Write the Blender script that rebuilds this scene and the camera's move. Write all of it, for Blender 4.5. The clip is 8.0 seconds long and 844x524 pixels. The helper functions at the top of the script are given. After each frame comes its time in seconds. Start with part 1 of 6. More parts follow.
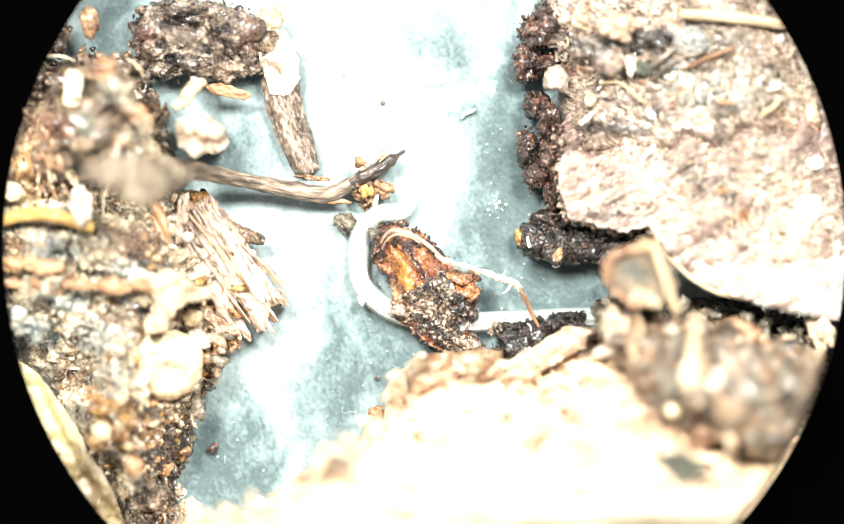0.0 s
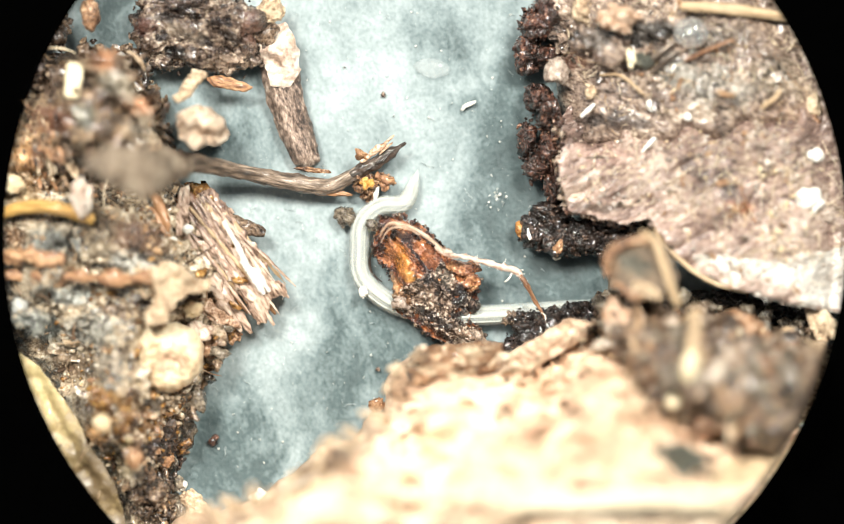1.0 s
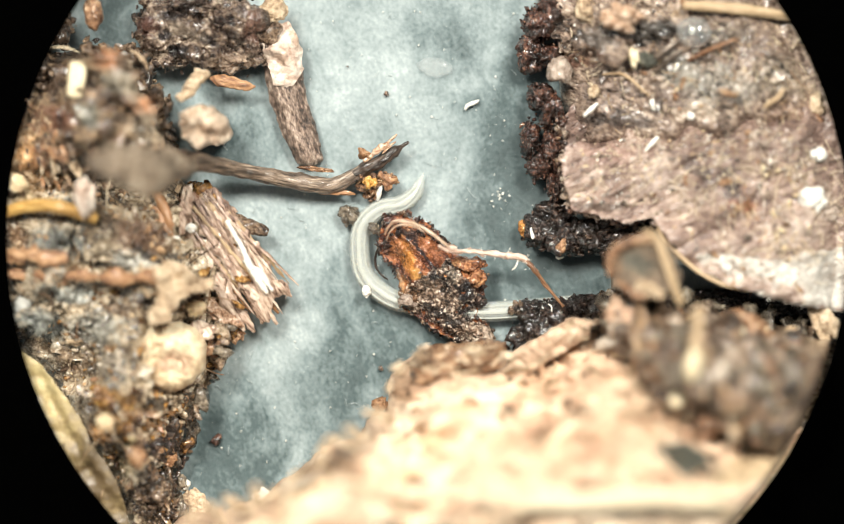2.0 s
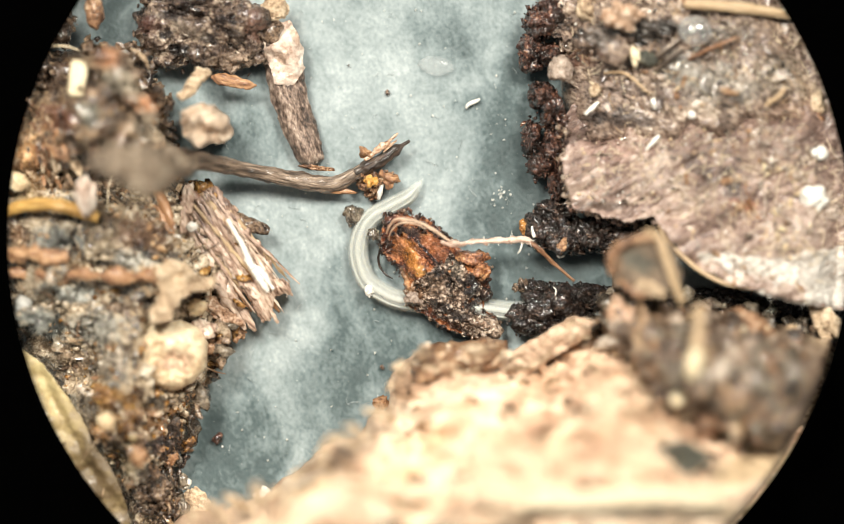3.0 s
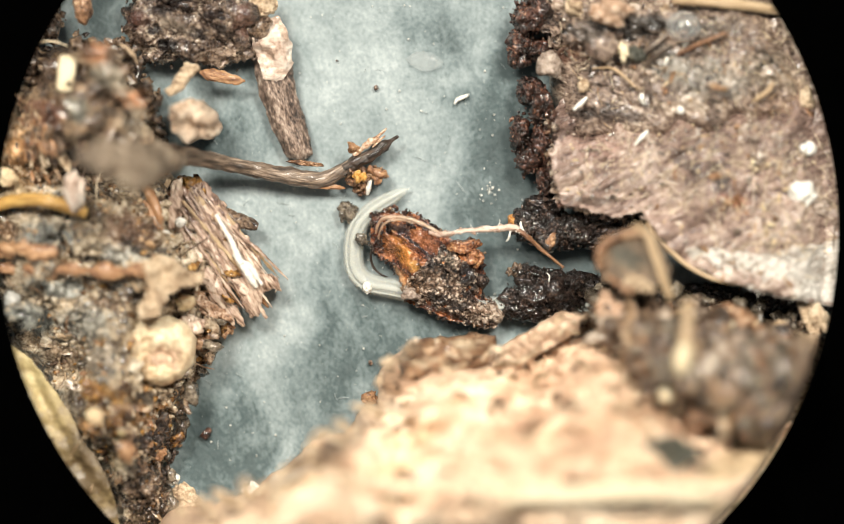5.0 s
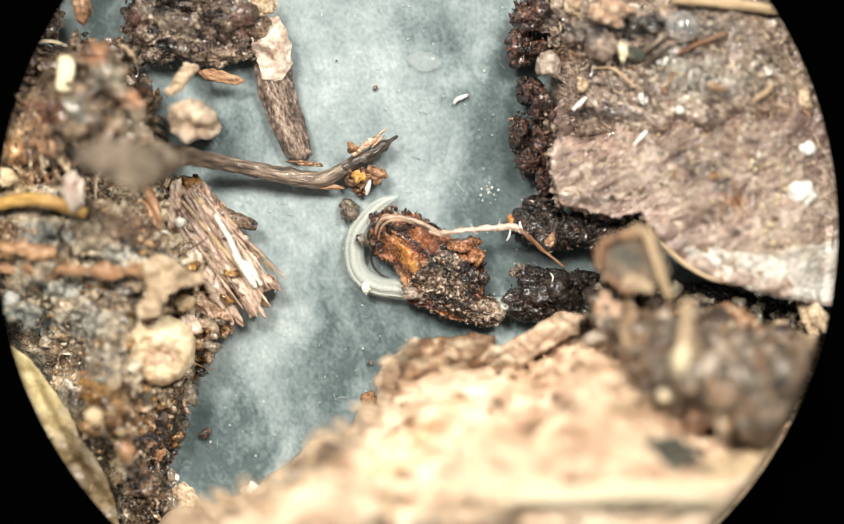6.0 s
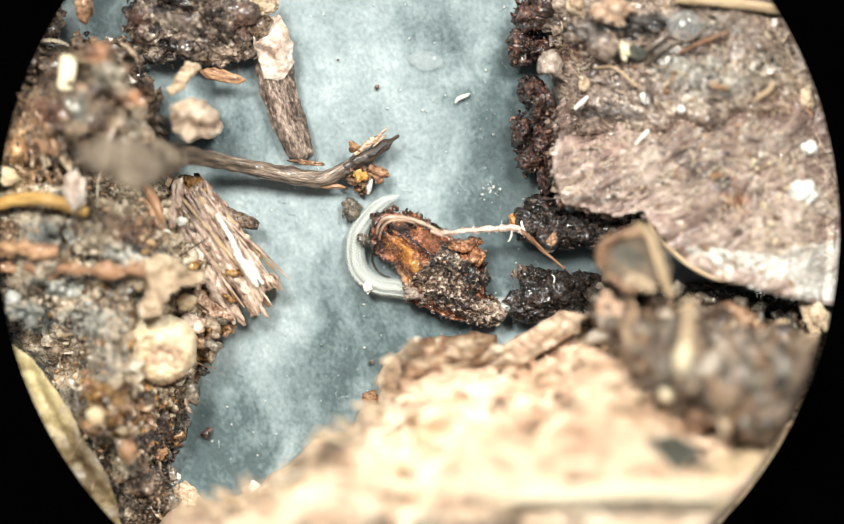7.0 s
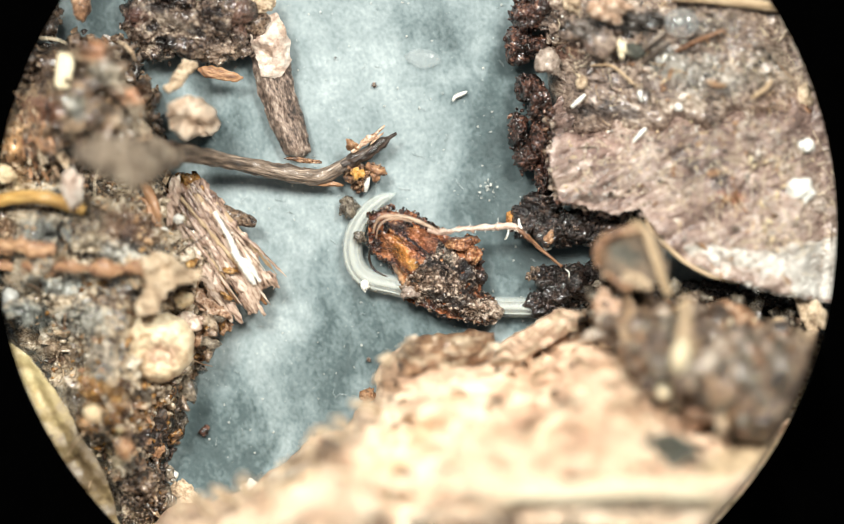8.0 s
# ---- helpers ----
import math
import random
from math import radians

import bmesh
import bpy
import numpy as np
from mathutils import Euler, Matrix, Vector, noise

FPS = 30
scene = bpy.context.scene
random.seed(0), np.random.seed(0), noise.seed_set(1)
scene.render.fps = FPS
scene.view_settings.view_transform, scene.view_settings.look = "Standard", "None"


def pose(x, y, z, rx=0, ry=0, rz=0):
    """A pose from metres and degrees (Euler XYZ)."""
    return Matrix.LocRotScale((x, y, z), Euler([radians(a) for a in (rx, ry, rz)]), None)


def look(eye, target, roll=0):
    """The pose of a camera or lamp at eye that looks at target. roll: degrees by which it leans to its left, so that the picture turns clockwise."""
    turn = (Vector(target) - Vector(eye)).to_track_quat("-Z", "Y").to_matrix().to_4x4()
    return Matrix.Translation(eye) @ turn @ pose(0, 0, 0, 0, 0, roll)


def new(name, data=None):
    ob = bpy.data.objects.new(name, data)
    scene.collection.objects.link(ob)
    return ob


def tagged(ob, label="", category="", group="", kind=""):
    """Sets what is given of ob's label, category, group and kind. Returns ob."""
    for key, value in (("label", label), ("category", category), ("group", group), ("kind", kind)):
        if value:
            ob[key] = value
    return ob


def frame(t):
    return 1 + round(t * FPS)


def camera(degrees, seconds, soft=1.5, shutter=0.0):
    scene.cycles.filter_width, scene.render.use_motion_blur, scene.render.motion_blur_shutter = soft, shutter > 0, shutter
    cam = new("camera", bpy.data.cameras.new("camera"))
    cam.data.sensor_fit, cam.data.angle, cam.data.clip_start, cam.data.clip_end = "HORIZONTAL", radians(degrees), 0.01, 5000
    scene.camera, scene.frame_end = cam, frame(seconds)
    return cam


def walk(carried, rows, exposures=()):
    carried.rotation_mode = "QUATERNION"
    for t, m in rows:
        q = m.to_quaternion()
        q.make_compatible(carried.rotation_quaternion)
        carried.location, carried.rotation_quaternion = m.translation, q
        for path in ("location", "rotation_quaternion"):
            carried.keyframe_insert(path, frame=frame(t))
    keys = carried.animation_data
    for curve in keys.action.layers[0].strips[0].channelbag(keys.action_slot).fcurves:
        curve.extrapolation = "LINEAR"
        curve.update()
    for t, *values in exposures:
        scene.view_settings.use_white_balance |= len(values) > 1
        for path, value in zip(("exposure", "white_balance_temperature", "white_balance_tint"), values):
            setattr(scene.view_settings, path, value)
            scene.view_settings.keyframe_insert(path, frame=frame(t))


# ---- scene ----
U = 6.4e-6            # one step of the plan grid, in metres; the plan spans 1568 x 974 steps
CX, CY = 784.0, 487.0  # the grid's middle
RX, RY, RR = 777.0, 428.3, 775.6   # middle and radius of the round field
D = 0.12              # height of the lens over the paper

cam = camera(math.degrees(2 * math.atan(CX * U / D)), 8.0, soft=0.5)
cam.data.dof.use_dof = True
cam.data.dof.focus_distance = D - 55 * U
cam.data.dof.aperture_fstop = 47.0

# drift of the view over the dish, in grid steps
DRIFT = [(0.0, 11, 28.5), (0.2, 11, 22), (0.5, 6, 15.5), (1.0, 12, 14), (1.5, 15, 13), (2.2, 18.5, 12), (3.0, 19.5, 10),
         (3.5, 12, 8), (4.0, 4.3, 1.5), (4.5, 0, 1.5), (5.2, -2, 1.5), (6.0, -3, 1.5), (6.5, -3, 1), (7.0, 0, 0),
         (7.5, -3.8, -3.2), (8.0, -5, -4)]
walk(cam, [(t, pose(-dx * U, dy * U, D)) for t, dx, dy in DRIFT],
     exposures=[(0.0, 1.0, 6400, 6), (0.2, 0.8, 6400, 6), (0.5, 0.5, 6500, 9), (0.8, 0.32, 6600, 9), (1.1, 0.1, 6700, 10), (1.5, -0.06, 6750, 10), (3.0, -0.2, 7000, 12),
                (3.5, -0.27, 7050, 13), (4.0, -0.29, 7050, 13), (4.5, -0.33, 7100, 13), (5.2, -0.3, 7000, 12), (6.0, -0.26, 6800, 11), (6.5, -0.36, 6700, 11), (7.0, -0.12, 6450, 9), (7.5, 0.03, 6450, 9), (8.0, -0.19, 6500, 9)])

# ---------------------------------------------------------------- light
world = bpy.data.worlds.new("room")
scene.world = world
world.use_nodes = True
world.node_tree.nodes["Background"].inputs[0].default_value = (0.85, 0.95, 1.0, 1)
world.node_tree.nodes["Background"].inputs[1].default_value = 0.21

# two small goose-neck lamps beside the lens
for side, watts in ((1, 0.165), (-1, 0.184)):
    lamp = new("microscope_lamp", bpy.data.lights.new("microscope_lamp", "AREA"))
    lamp.data.shape, lamp.data.size = "DISK", 0.027
    lamp.data.energy, lamp.data.color = watts, (0.975, 0.97, 0.905)
    lamp.matrix_world = look((0.031 * side, 0.042, 0.1), (0, 0, 0))



# ---------------------------------------------------------------- small mathematics
def place(x, y, z):
    """Grid steps to metres."""
    return Vector(((x - CX) * U, (CY - y) * U, z * U))


TABLE = np.random.RandomState(5).rand(32768)


def value_noise(p):
    i = np.floor(p).astype(np.int64)
    f = p - i
    f = f * f * (3 - 2 * f)
    total = 0.0
    for k in range(8):
        o = np.array([k & 1, k >> 1 & 1, k >> 2 & 1])
        c = i + o
        h = TABLE[(c[:, 0] * 7919 + c[:, 1] * 104729 + c[:, 2] * 1299721) % 32768]
        w = np.prod(np.where(o, f, 1 - f), axis=1)
        total = total + w * h
    return total


def fbm(x, y, z, size, octaves=4, seed=0):
    """Noise about 0, between -1 and 1, with features of the given size."""
    p = np.stack([np.asarray(a, float) + np.zeros_like(np.asarray(x, float)) for a in (x, y, z)], axis=1) / size + seed * 17.31
    total, gain = 0.0, 0.5
    for _ in range(octaves):
        total = total + gain * (2 * value_noise(p) - 1)
        p, gain = p * 2.03 + 5.2, gain * 0.5
    return total


def smooth(a, b, x):
    t = np.clip((x - a) / (b - a), 0, 1)
    return t * t * (3 - 2 * t)


def spline(points, n):
    """n points along a smooth curve through rows of numbers."""
    p = np.array(points, float)
    p = np.vstack([2 * p[0] - p[1], p, 2 * p[-1] - p[-2]])
    s = np.linspace(0, len(p) - 3 - 1e-6, n)
    i, f = s.astype(int), (s % 1)[:, None]
    a, b, c, d = p[i], p[i + 1], p[i + 2], p[i + 3]
    return 0.5 * (2 * b + (c - a) * f + (2 * a - 5 * b + 4 * c - d) * f ** 2 + (3 * b - a - 3 * c + d) * f ** 3)


# ---------------------------------------------------------------- meshes
def to_mesh(name, verts, faces, shade=True, uv=None, origin=(CX, CY, 0)):
    """verts in grid steps (x right, y down, z up), faces as an array of rows of 3 or 4."""
    verts = np.asarray(verts, float)
    v = np.stack([(verts[:, 0] - origin[0]) * U, (origin[1] - verts[:, 1]) * U, (verts[:, 2] - origin[2]) * U], axis=1)
    faces = np.asarray(faces, np.int64)[:, ::-1]
    n, k = faces.shape
    me = bpy.data.meshes.new(name)
    me.vertices.add(len(v))
    me.vertices.foreach_set("co", v.astype(np.float32).ravel())
    me.loops.add(n * k)
    me.loops.foreach_set("vertex_index", faces.ravel().astype(np.int32))
    me.polygons.add(n)
    me.polygons.foreach_set("loop_start", np.arange(0, n * k, k, dtype=np.int32))
    me.polygons.foreach_set("use_smooth", np.full(n, shade))
    if uv is not None:
        me.uv_layers.new(name="along").data.foreach_set("uv", np.asarray(uv, np.float32)[faces.ravel()].ravel())
    me.update(calc_edges=True)
    me.validate()
    return me


def ico(level):
    bm = bmesh.new()
    bmesh.ops.create_icosphere(bm, subdivisions=level, radius=1.0)
    v = np.array([x.co[:] for x in bm.verts])
    bm.faces.ensure_lookup_table()
    f = np.array([[q.index for q in x.verts] for x in bm.faces])
    bm.free()
    return v * np.array([1, -1, 1]), f   # y runs down in the grid


ICO = {k: ico(k) for k in (1, 2, 3, 4, 5, 6)}


def grains(centres, radii, seed=0, level=2, rough=0.35, flat=0.75):
    """Many uneven grains: verts and faces in grid steps."""
    rs = np.random.RandomState(seed)
    base, f = ICO[level]
    m = len(base)
    kinds = []
    for k in range(10):
        a = fbm(base[:, 0], base[:, 1], base[:, 2], 0.8, 3, seed * 3 + k) + 0.12 * (rs.rand(m) - 0.5)
        kinds.append(base * (1.05 + rough * 2.6 * a[:, None]) * (rs.uniform(0.9, 1.5), rs.uniform(0.5, 1), rs.uniform(flat * 0.5, 1)))
    kinds = np.array(kinds)
    n = len(centres)
    q = rs.normal(size=(n, 4))
    q /= np.linalg.norm(q, axis=1)[:, None]
    w, x, y, z = q.T
    R = np.stack([np.stack([1 - 2 * (y * y + z * z), 2 * (x * y - z * w), 2 * (x * z + y * w)], 1),
                  np.stack([2 * (x * y + z * w), 1 - 2 * (x * x + z * z), 2 * (y * z - x * w)], 1),
                  np.stack([2 * (x * z - y * w), 2 * (y * z + x * w), 1 - 2 * (x * x + y * y)], 1)], 1)
    v = np.einsum("nij,nmj->nmi", R, kinds[rs.randint(0, 10, n)]) * np.asarray(radii)[:, None, None] + np.asarray(centres)[:, None, :]
    faces = f[None] + (np.arange(n) * m)[:, None, None]
    return v.reshape(-1, 3), faces.reshape(-1, 3)


def ragged(outline, rag, size, seed=0, step=4.0):
    """A closed outline through the given corners, frayed by noise."""
    p = np.array(outline, float)
    out = []
    for a, b in zip(p, np.roll(p, -1, axis=0)):
        n = max(1, int(np.hypot(*(b - a)) / step))
        out.append(a + (b - a) * (np.arange(n) / n)[:, None])
    p = np.vstack(out)
    dx = fbm(p[:, 0], p[:, 1], 0 * p[:, 0], size, 4, seed)
    dy = fbm(p[:, 0], p[:, 1], 0 * p[:, 0] + 50, size, 4, seed)
    return p + rag * np.stack([dx, dy], 1) * 2


def inside(p, poly):
    r = np.zeros(len(p), bool)
    for a, b in zip(poly, np.roll(poly, -1, axis=0)):
        c = (a[1] > p[:, 1]) != (b[1] > p[:, 1])
        if c.any():
            r ^= c & (p[:, 0] < (b[0] - a[0]) * (p[:, 1] - a[1]) / (b[1] - a[1] + 1e-12) + a[0])
    return r


def to_edge(p, poly):
    """Distance to the outline and the nearest point on it."""
    a, b = poly, np.roll(poly, -1, axis=0)
    best, near = np.full(len(p), 1e9), p.copy()
    for s in range(0, len(p), 4000):
        q = p[s:s + 4000]
        ab = (b - a)[None]
        t = np.clip(((q[:, None] - a[None]) * ab).sum(2) / ((ab * ab).sum(2) + 1e-9), 0, 1)
        c = a[None] + ab * t[..., None]
        d = np.hypot(*np.moveaxis(q[:, None] - c, 2, 0))
        k = d.argmin(1)
        best[s:s + 4000], near[s:s + 4000] = d[np.arange(len(q)), k], c[np.arange(len(q)), k]
    return best, near


def slab(poly, top, bottom, step=6.0):
    """A closed body over an outline; top and bottom are functions of x, y and the distance to the edge."""
    lo, hi = poly.min(0) - step, poly.max(0) + step
    nx, ny = int((hi[0] - lo[0]) / step) + 2, int((hi[1] - lo[1]) / step) + 2
    gx, gy = np.meshgrid(lo[0] + step * np.arange(nx), lo[1] + step * np.arange(ny))
    p = np.stack([gx.ravel(), gy.ravel()], 1)
    ins = inside(p, poly)
    idx = np.arange(nx * ny).reshape(ny, nx)
    q = np.stack([idx[:-1, :-1], idx[:-1, 1:], idx[1:, 1:], idx[1:, :-1]], -1).reshape(-1, 4)
    q = q[ins[q].any(1)]
    used = np.unique(q)
    remap = np.full(nx * ny, -1)
    remap[used] = np.arange(len(used))
    q, p, ins = remap[q], p[used], ins[used]
    d, near = to_edge(p, poly)
    p = np.where(ins[:, None], p, near)
    d = np.where(ins, d, 0)
    zt, zb = top(p[:, 0], p[:, 1], d), bottom(p[:, 0], p[:, 1], d)
    zt = np.maximum(zt, zb + 1.0)
    n = len(p)
    v = np.vstack([np.column_stack([p, zt]), np.column_stack([p, zb])])
    e = np.concatenate([q[:, [0, 1]], q[:, [1, 2]], q[:, [2, 3]], q[:, [3, 0]]])
    key = {}
    for a, b in e:
        key[(a, b)] = 1
    rim = np.array([(a, b) for a, b in key if (b, a) not in key])
    side = np.stack([rim[:, 1], rim[:, 0], rim[:, 0] + n, rim[:, 1] + n], 1)
    return v, np.vstack([q, q[:, ::-1] + n, side])


def scatter(poly, top, n, small, large, seed=0, sink=0.3, power=2.5, patch=0.0, sparse=0.0, rim=-12, inset=0):
    """Grain centres and radii over a surface."""
    rs = np.random.RandomState(seed)
    lo, hi = poly.min(0), poly.max(0)
    p = rs.uniform(lo, hi, (int(n * (8 if patch else 2.6)), 2))
    p = p[inside(p, poly)]
    p = p[np.hypot(p[:, 0] - RX, p[:, 1] - RY) < RR - rim]
    if patch:     # gathered in patches of that size
        p = p[fbm(p[:, 0], p[:, 1], 0 * p[:, 0], patch, 3, seed + 5) > sparse]
    p = p[:n]
    d, _ = to_edge(p, poly)
    p, d = p[d >= inset], d[d >= inset]
    r = small + (large - small) * rs.rand(len(p)) ** power
    r = r * np.clip((RR - np.hypot(p[:, 0] - RX, p[:, 1] - RY)) / 120, 0.3, 1)
    z = top(p[:, 0], p[:, 1], d) + r * (rs.rand(len(p)) * 0.9 - sink)
    z = np.maximum(z, r * 0.5)
    return np.column_stack([p, z]), r


def tube(rows, sides=12, rings=40, rough=0.0, size=12.0, flat=1.0, seed=0, closed=True):
    """A tapering stem through rows of (x, y, z, radius): verts, faces and an unrolled map."""
    s = spline(rows, rings)
    c, r = s[:, :3], np.maximum(s[:, 3], 0.4)
    t = np.gradient(c, axis=0)
    t /= np.linalg.norm(t, axis=1)[:, None] + 1e-9
    up = np.array([0, 0, 1.0])
    a = np.cross(t, up)
    a /= np.linalg.norm(a, axis=1)[:, None] + 1e-9
    b = np.cross(a, t)
    ang = np.linspace(0, 2 * np.pi, sides + 1)
    length = np.concatenate([[0], np.cumsum(np.linalg.norm(np.diff(c, axis=0), axis=1))])
    v, uv = [], []
    for i in range(rings):
        for k in range(sides):
            v.append(c[i] + r[i] * (a[i] * math.cos(ang[k]) + flat * b[i] * math.sin(ang[k])))
            uv.append((r[i] * abs(ang[k] - math.pi), length[i]))
    v, uv = np.array(v), np.array(uv)
    if rough:
        w = fbm(v[:, 0], v[:, 1], v[:, 2], size, 4, seed)
        axis = np.repeat(c, sides, axis=0)
        v = axis + (v - axis) * (1 + rough * 2 * w[:, None])
    f = []
    for i in range(rings - 1):
        for k in range(sides):
            j = (k + 1) % sides
            f.append((i * sides + k, i * sides + j, (i + 1) * sides + j, (i + 1) * sides + k))
    if closed:
        v = np.vstack([v, c[0], c[-1]])
        uv = np.vstack([uv, uv[0], uv[-1]])
        for k in range(sides):
            j = (k + 1) % sides
            f.append((len(v) - 2, j, k, k))
            f.append((len(v) - 1, (rings - 1) * sides + k, (rings - 1) * sides + j, (rings - 1) * sides + j))
    tri = []
    for q in f:
        tri.append(q[:3])
        if q[2] != q[3]:
            tri.append((q[0], q[2], q[3]))
    return v, np.array(tri), uv * U


def fibres(starts, lengths, radius, seed=0, bend=0.6, lift=0.1):
    """Many thin curved threads: verts and faces."""
    rs = np.random.RandomState(seed)
    vs, fs, n = [], [], 0
    for (x, y, z), L in zip(starts, lengths):
        h, turn = rs.uniform(0, 2 * math.pi), rs.normal(0, bend)
        rows, px, py, pz = [], x, y, z
        for k in range(5):
            rows.append((px, py, pz, radius * rs.uniform(0.6, 1.3) * (1 - 0.12 * k)))
            px, py, pz = px + math.cos(h) * L / 4, py + math.sin(h) * L / 4, pz + lift * L / 4 * rs.normal()
            h += turn / 3 + rs.normal(0, 0.15)
        v, f, _ = tube(rows, 5, 10)
        vs.append(v)
        fs.append(f + n)
        n += len(v)
    return np.vstack(vs), np.vstack(fs)


def chips(centres, half_length, half_width, thick, heading, tilt, seed=0):
    """Many thin uneven plates: verts and faces."""
    rs = np.random.RandomState(seed)
    n, k = len(centres), 9
    ang = np.linspace(0, 2 * np.pi, k, endpoint=False)[None] + rs.uniform(-0.25, 0.25, (n, k))
    rad = rs.uniform(0.7, 1.15, (n, k))
    sq = np.abs(np.cos(ang)) ** 4 + np.abs(np.sin(ang)) ** 4
    x = np.cos(ang) * rad / sq ** 0.25 * half_length[:, None]
    y = np.sin(ang) * rad / sq ** 0.25 * half_width[:, None]
    bow = (x / half_length[:, None]) ** 2 * rs.uniform(-0.3, 0.3, (n, 1)) * half_length[:, None] + rs.uniform(-1, 1, (n, k)) * thick[:, None] * 0.7
    low, high = bow - thick[:, None] / 2, bow + thick[:, None] / 2
    p = np.concatenate([np.stack([x, y, high], 2), np.stack([x, y, low], 2), np.stack([0 * half_length, 0 * half_length, thick * 0.55], 1)[:, None], np.stack([0 * half_length, 0 * half_length, -thick * 0.55], 1)[:, None]], 1)
    a, b = rs.normal(0, tilt, n), rs.normal(0, tilt, n)
    ca, sa, cb, sb, ch, sh = np.cos(a), np.sin(a), np.cos(b), np.sin(b), np.cos(heading), np.sin(heading)
    X, Y, Z = p[..., 0], p[..., 1], p[..., 2]
    Y, Z = Y * ca[:, None] - Z * sa[:, None], Y * sa[:, None] + Z * ca[:, None]
    X, Z = X * cb[:, None] + Z * sb[:, None], -X * sb[:, None] + Z * cb[:, None]
    X, Y = X * ch[:, None] - Y * sh[:, None], X * sh[:, None] + Y * ch[:, None]
    v = np.stack([X, Y, Z], 2) + np.asarray(centres)[:, None]
    f = []
    for i in range(k):
        j = (i + 1) % k
        f += [(2 * k, i, j), (2 * k + 1, k + j, k + i), (i, k + i, j), (j, k + i, k + j)]
    f = np.array(f)[None] + (np.arange(n) * (2 * k + 2))[:, None, None]
    return v.reshape(-1, 3), f.reshape(-1, 3)


def litter(parent, poly, top, seed, crumbs=(), flakes=(), threads=(), rim=-12, inset=0):
    """Loose stuff over a surface. crumbs, threads: (number, smallest, largest, material); flakes: (number, least, most half length, slimness, heading, spread, material)."""
    rs = np.random.RandomState(seed)
    for j, (n, a, b, m) in enumerate(crumbs):
        c, r = scatter(poly, top, n, a, b, seed + j, sink=0.6, power=2.0, patch=90, sparse=-0.08, rim=rim, inset=inset)
        part("crumb_cover", to_mesh("crumb_cover", *grains(c, r, seed + j, level=2, rough=0.4)), m, parent, kind="stuff")
    for j, (n, a, b, slim, head, spread, m) in enumerate(flakes):
        c, r = scatter(poly, top, n, a, b, seed + 20 + j, sink=0.0, power=2.0, rim=rim, inset=inset)
        k = len(c)
        c[:, 2] += 2 - r * 0.4
        part("flake_cover", to_mesh("flake_cover", *chips(c, r, r * rs.uniform(slim * 0.6, slim * 1.5, k), 1.5 + r * 0.15, radians(head) + rs.normal(0, radians(spread), k), 0.3, seed + 40 + j), shade=False), m, parent, kind="stuff")
    for j, (n, a, b, radius, m) in enumerate(threads):
        c, r = scatter(poly, top, n, 1, 2, seed + 60 + j, rim=rim)
        c = c[to_edge(c[:, :2], poly)[0] > 0.45 * b]     # keep threads clear of the margin
        c[:, 2] += radius + 1
        part("fibre_mat", to_mesh("fibre_mat", *fibres(c, rs.uniform(a, b, len(c)), radius, seed + 60 + j)), m, parent, kind="stuff")


def film(parent, poly, top, n, small, large, material, seed, rim=40, inset=6):
    """Flat lenses of standing water and smooth wet grains on a surface."""
    rs = np.random.RandomState(seed)
    c, r = scatter(poly, top, n, small, large, seed, sink=0.2, power=1.6, patch=60, sparse=0.02, rim=rim, inset=inset)
    k = len(c)
    base, f = ICO[2]
    v = base[None] * np.stack([r, r * rs.uniform(0.45, 1, k), r * rs.uniform(0.18, 0.34, k)], 1)[:, None]
    a, b, h = rs.normal(0, 0.12, k), rs.normal(0, 0.12, k), rs.uniform(0, math.pi, k)
    x, y, z = v[..., 0], v[..., 1], v[..., 2]
    z = z + a[:, None] * x + b[:, None] * y
    x, y = x * np.cos(h)[:, None] - y * np.sin(h)[:, None], x * np.sin(h)[:, None] + y * np.cos(h)[:, None]
    v = np.stack([x, y, z + 1.5], 2) + c[:, None]
    part("water_film", to_mesh("water_film", v.reshape(-1, 3), (f[None] + (np.arange(k) * len(base))[:, None, None]).reshape(-1, 3)), material, parent, "glistening wet grains", kind="stuff")


def margin(parent, poly, n, low, high, small, large, materials, seed, origin=(CX, CY, 0), spread=3.0):
    """Crumbs that fray a body's outline."""
    rs = np.random.RandomState(seed)
    edge = poly[rs.randint(0, len(poly), n)] + rs.normal(0, spread, (n, 2))
    edge = edge[np.hypot(edge[:, 0] - RX, edge[:, 1] - RY) < RR - 45]
    k = len(materials)
    for j, m in enumerate(materials):
        e = edge[j::k]
        r = small + (large - small) * rs.rand(len(e)) ** 2.2
        c = np.column_stack([e, np.maximum(rs.uniform(low, high, len(e)), r * 0.6)])
        part("margin_crust", to_mesh("margin_crust", *grains(c, r, seed + j, rough=0.8), origin=origin), m, parent, kind="stuff")


def join(*groups):
    vs, fs, n = [], [], 0
    for v, f in groups:
        if f.shape[1] == 4:
            f = np.vstack([f[:, [0, 1, 2]], f[:, [0, 2, 3]]])
        vs.append(v)
        fs.append(f + n)
        n += len(v)
    return np.vstack(vs), np.vstack(fs)


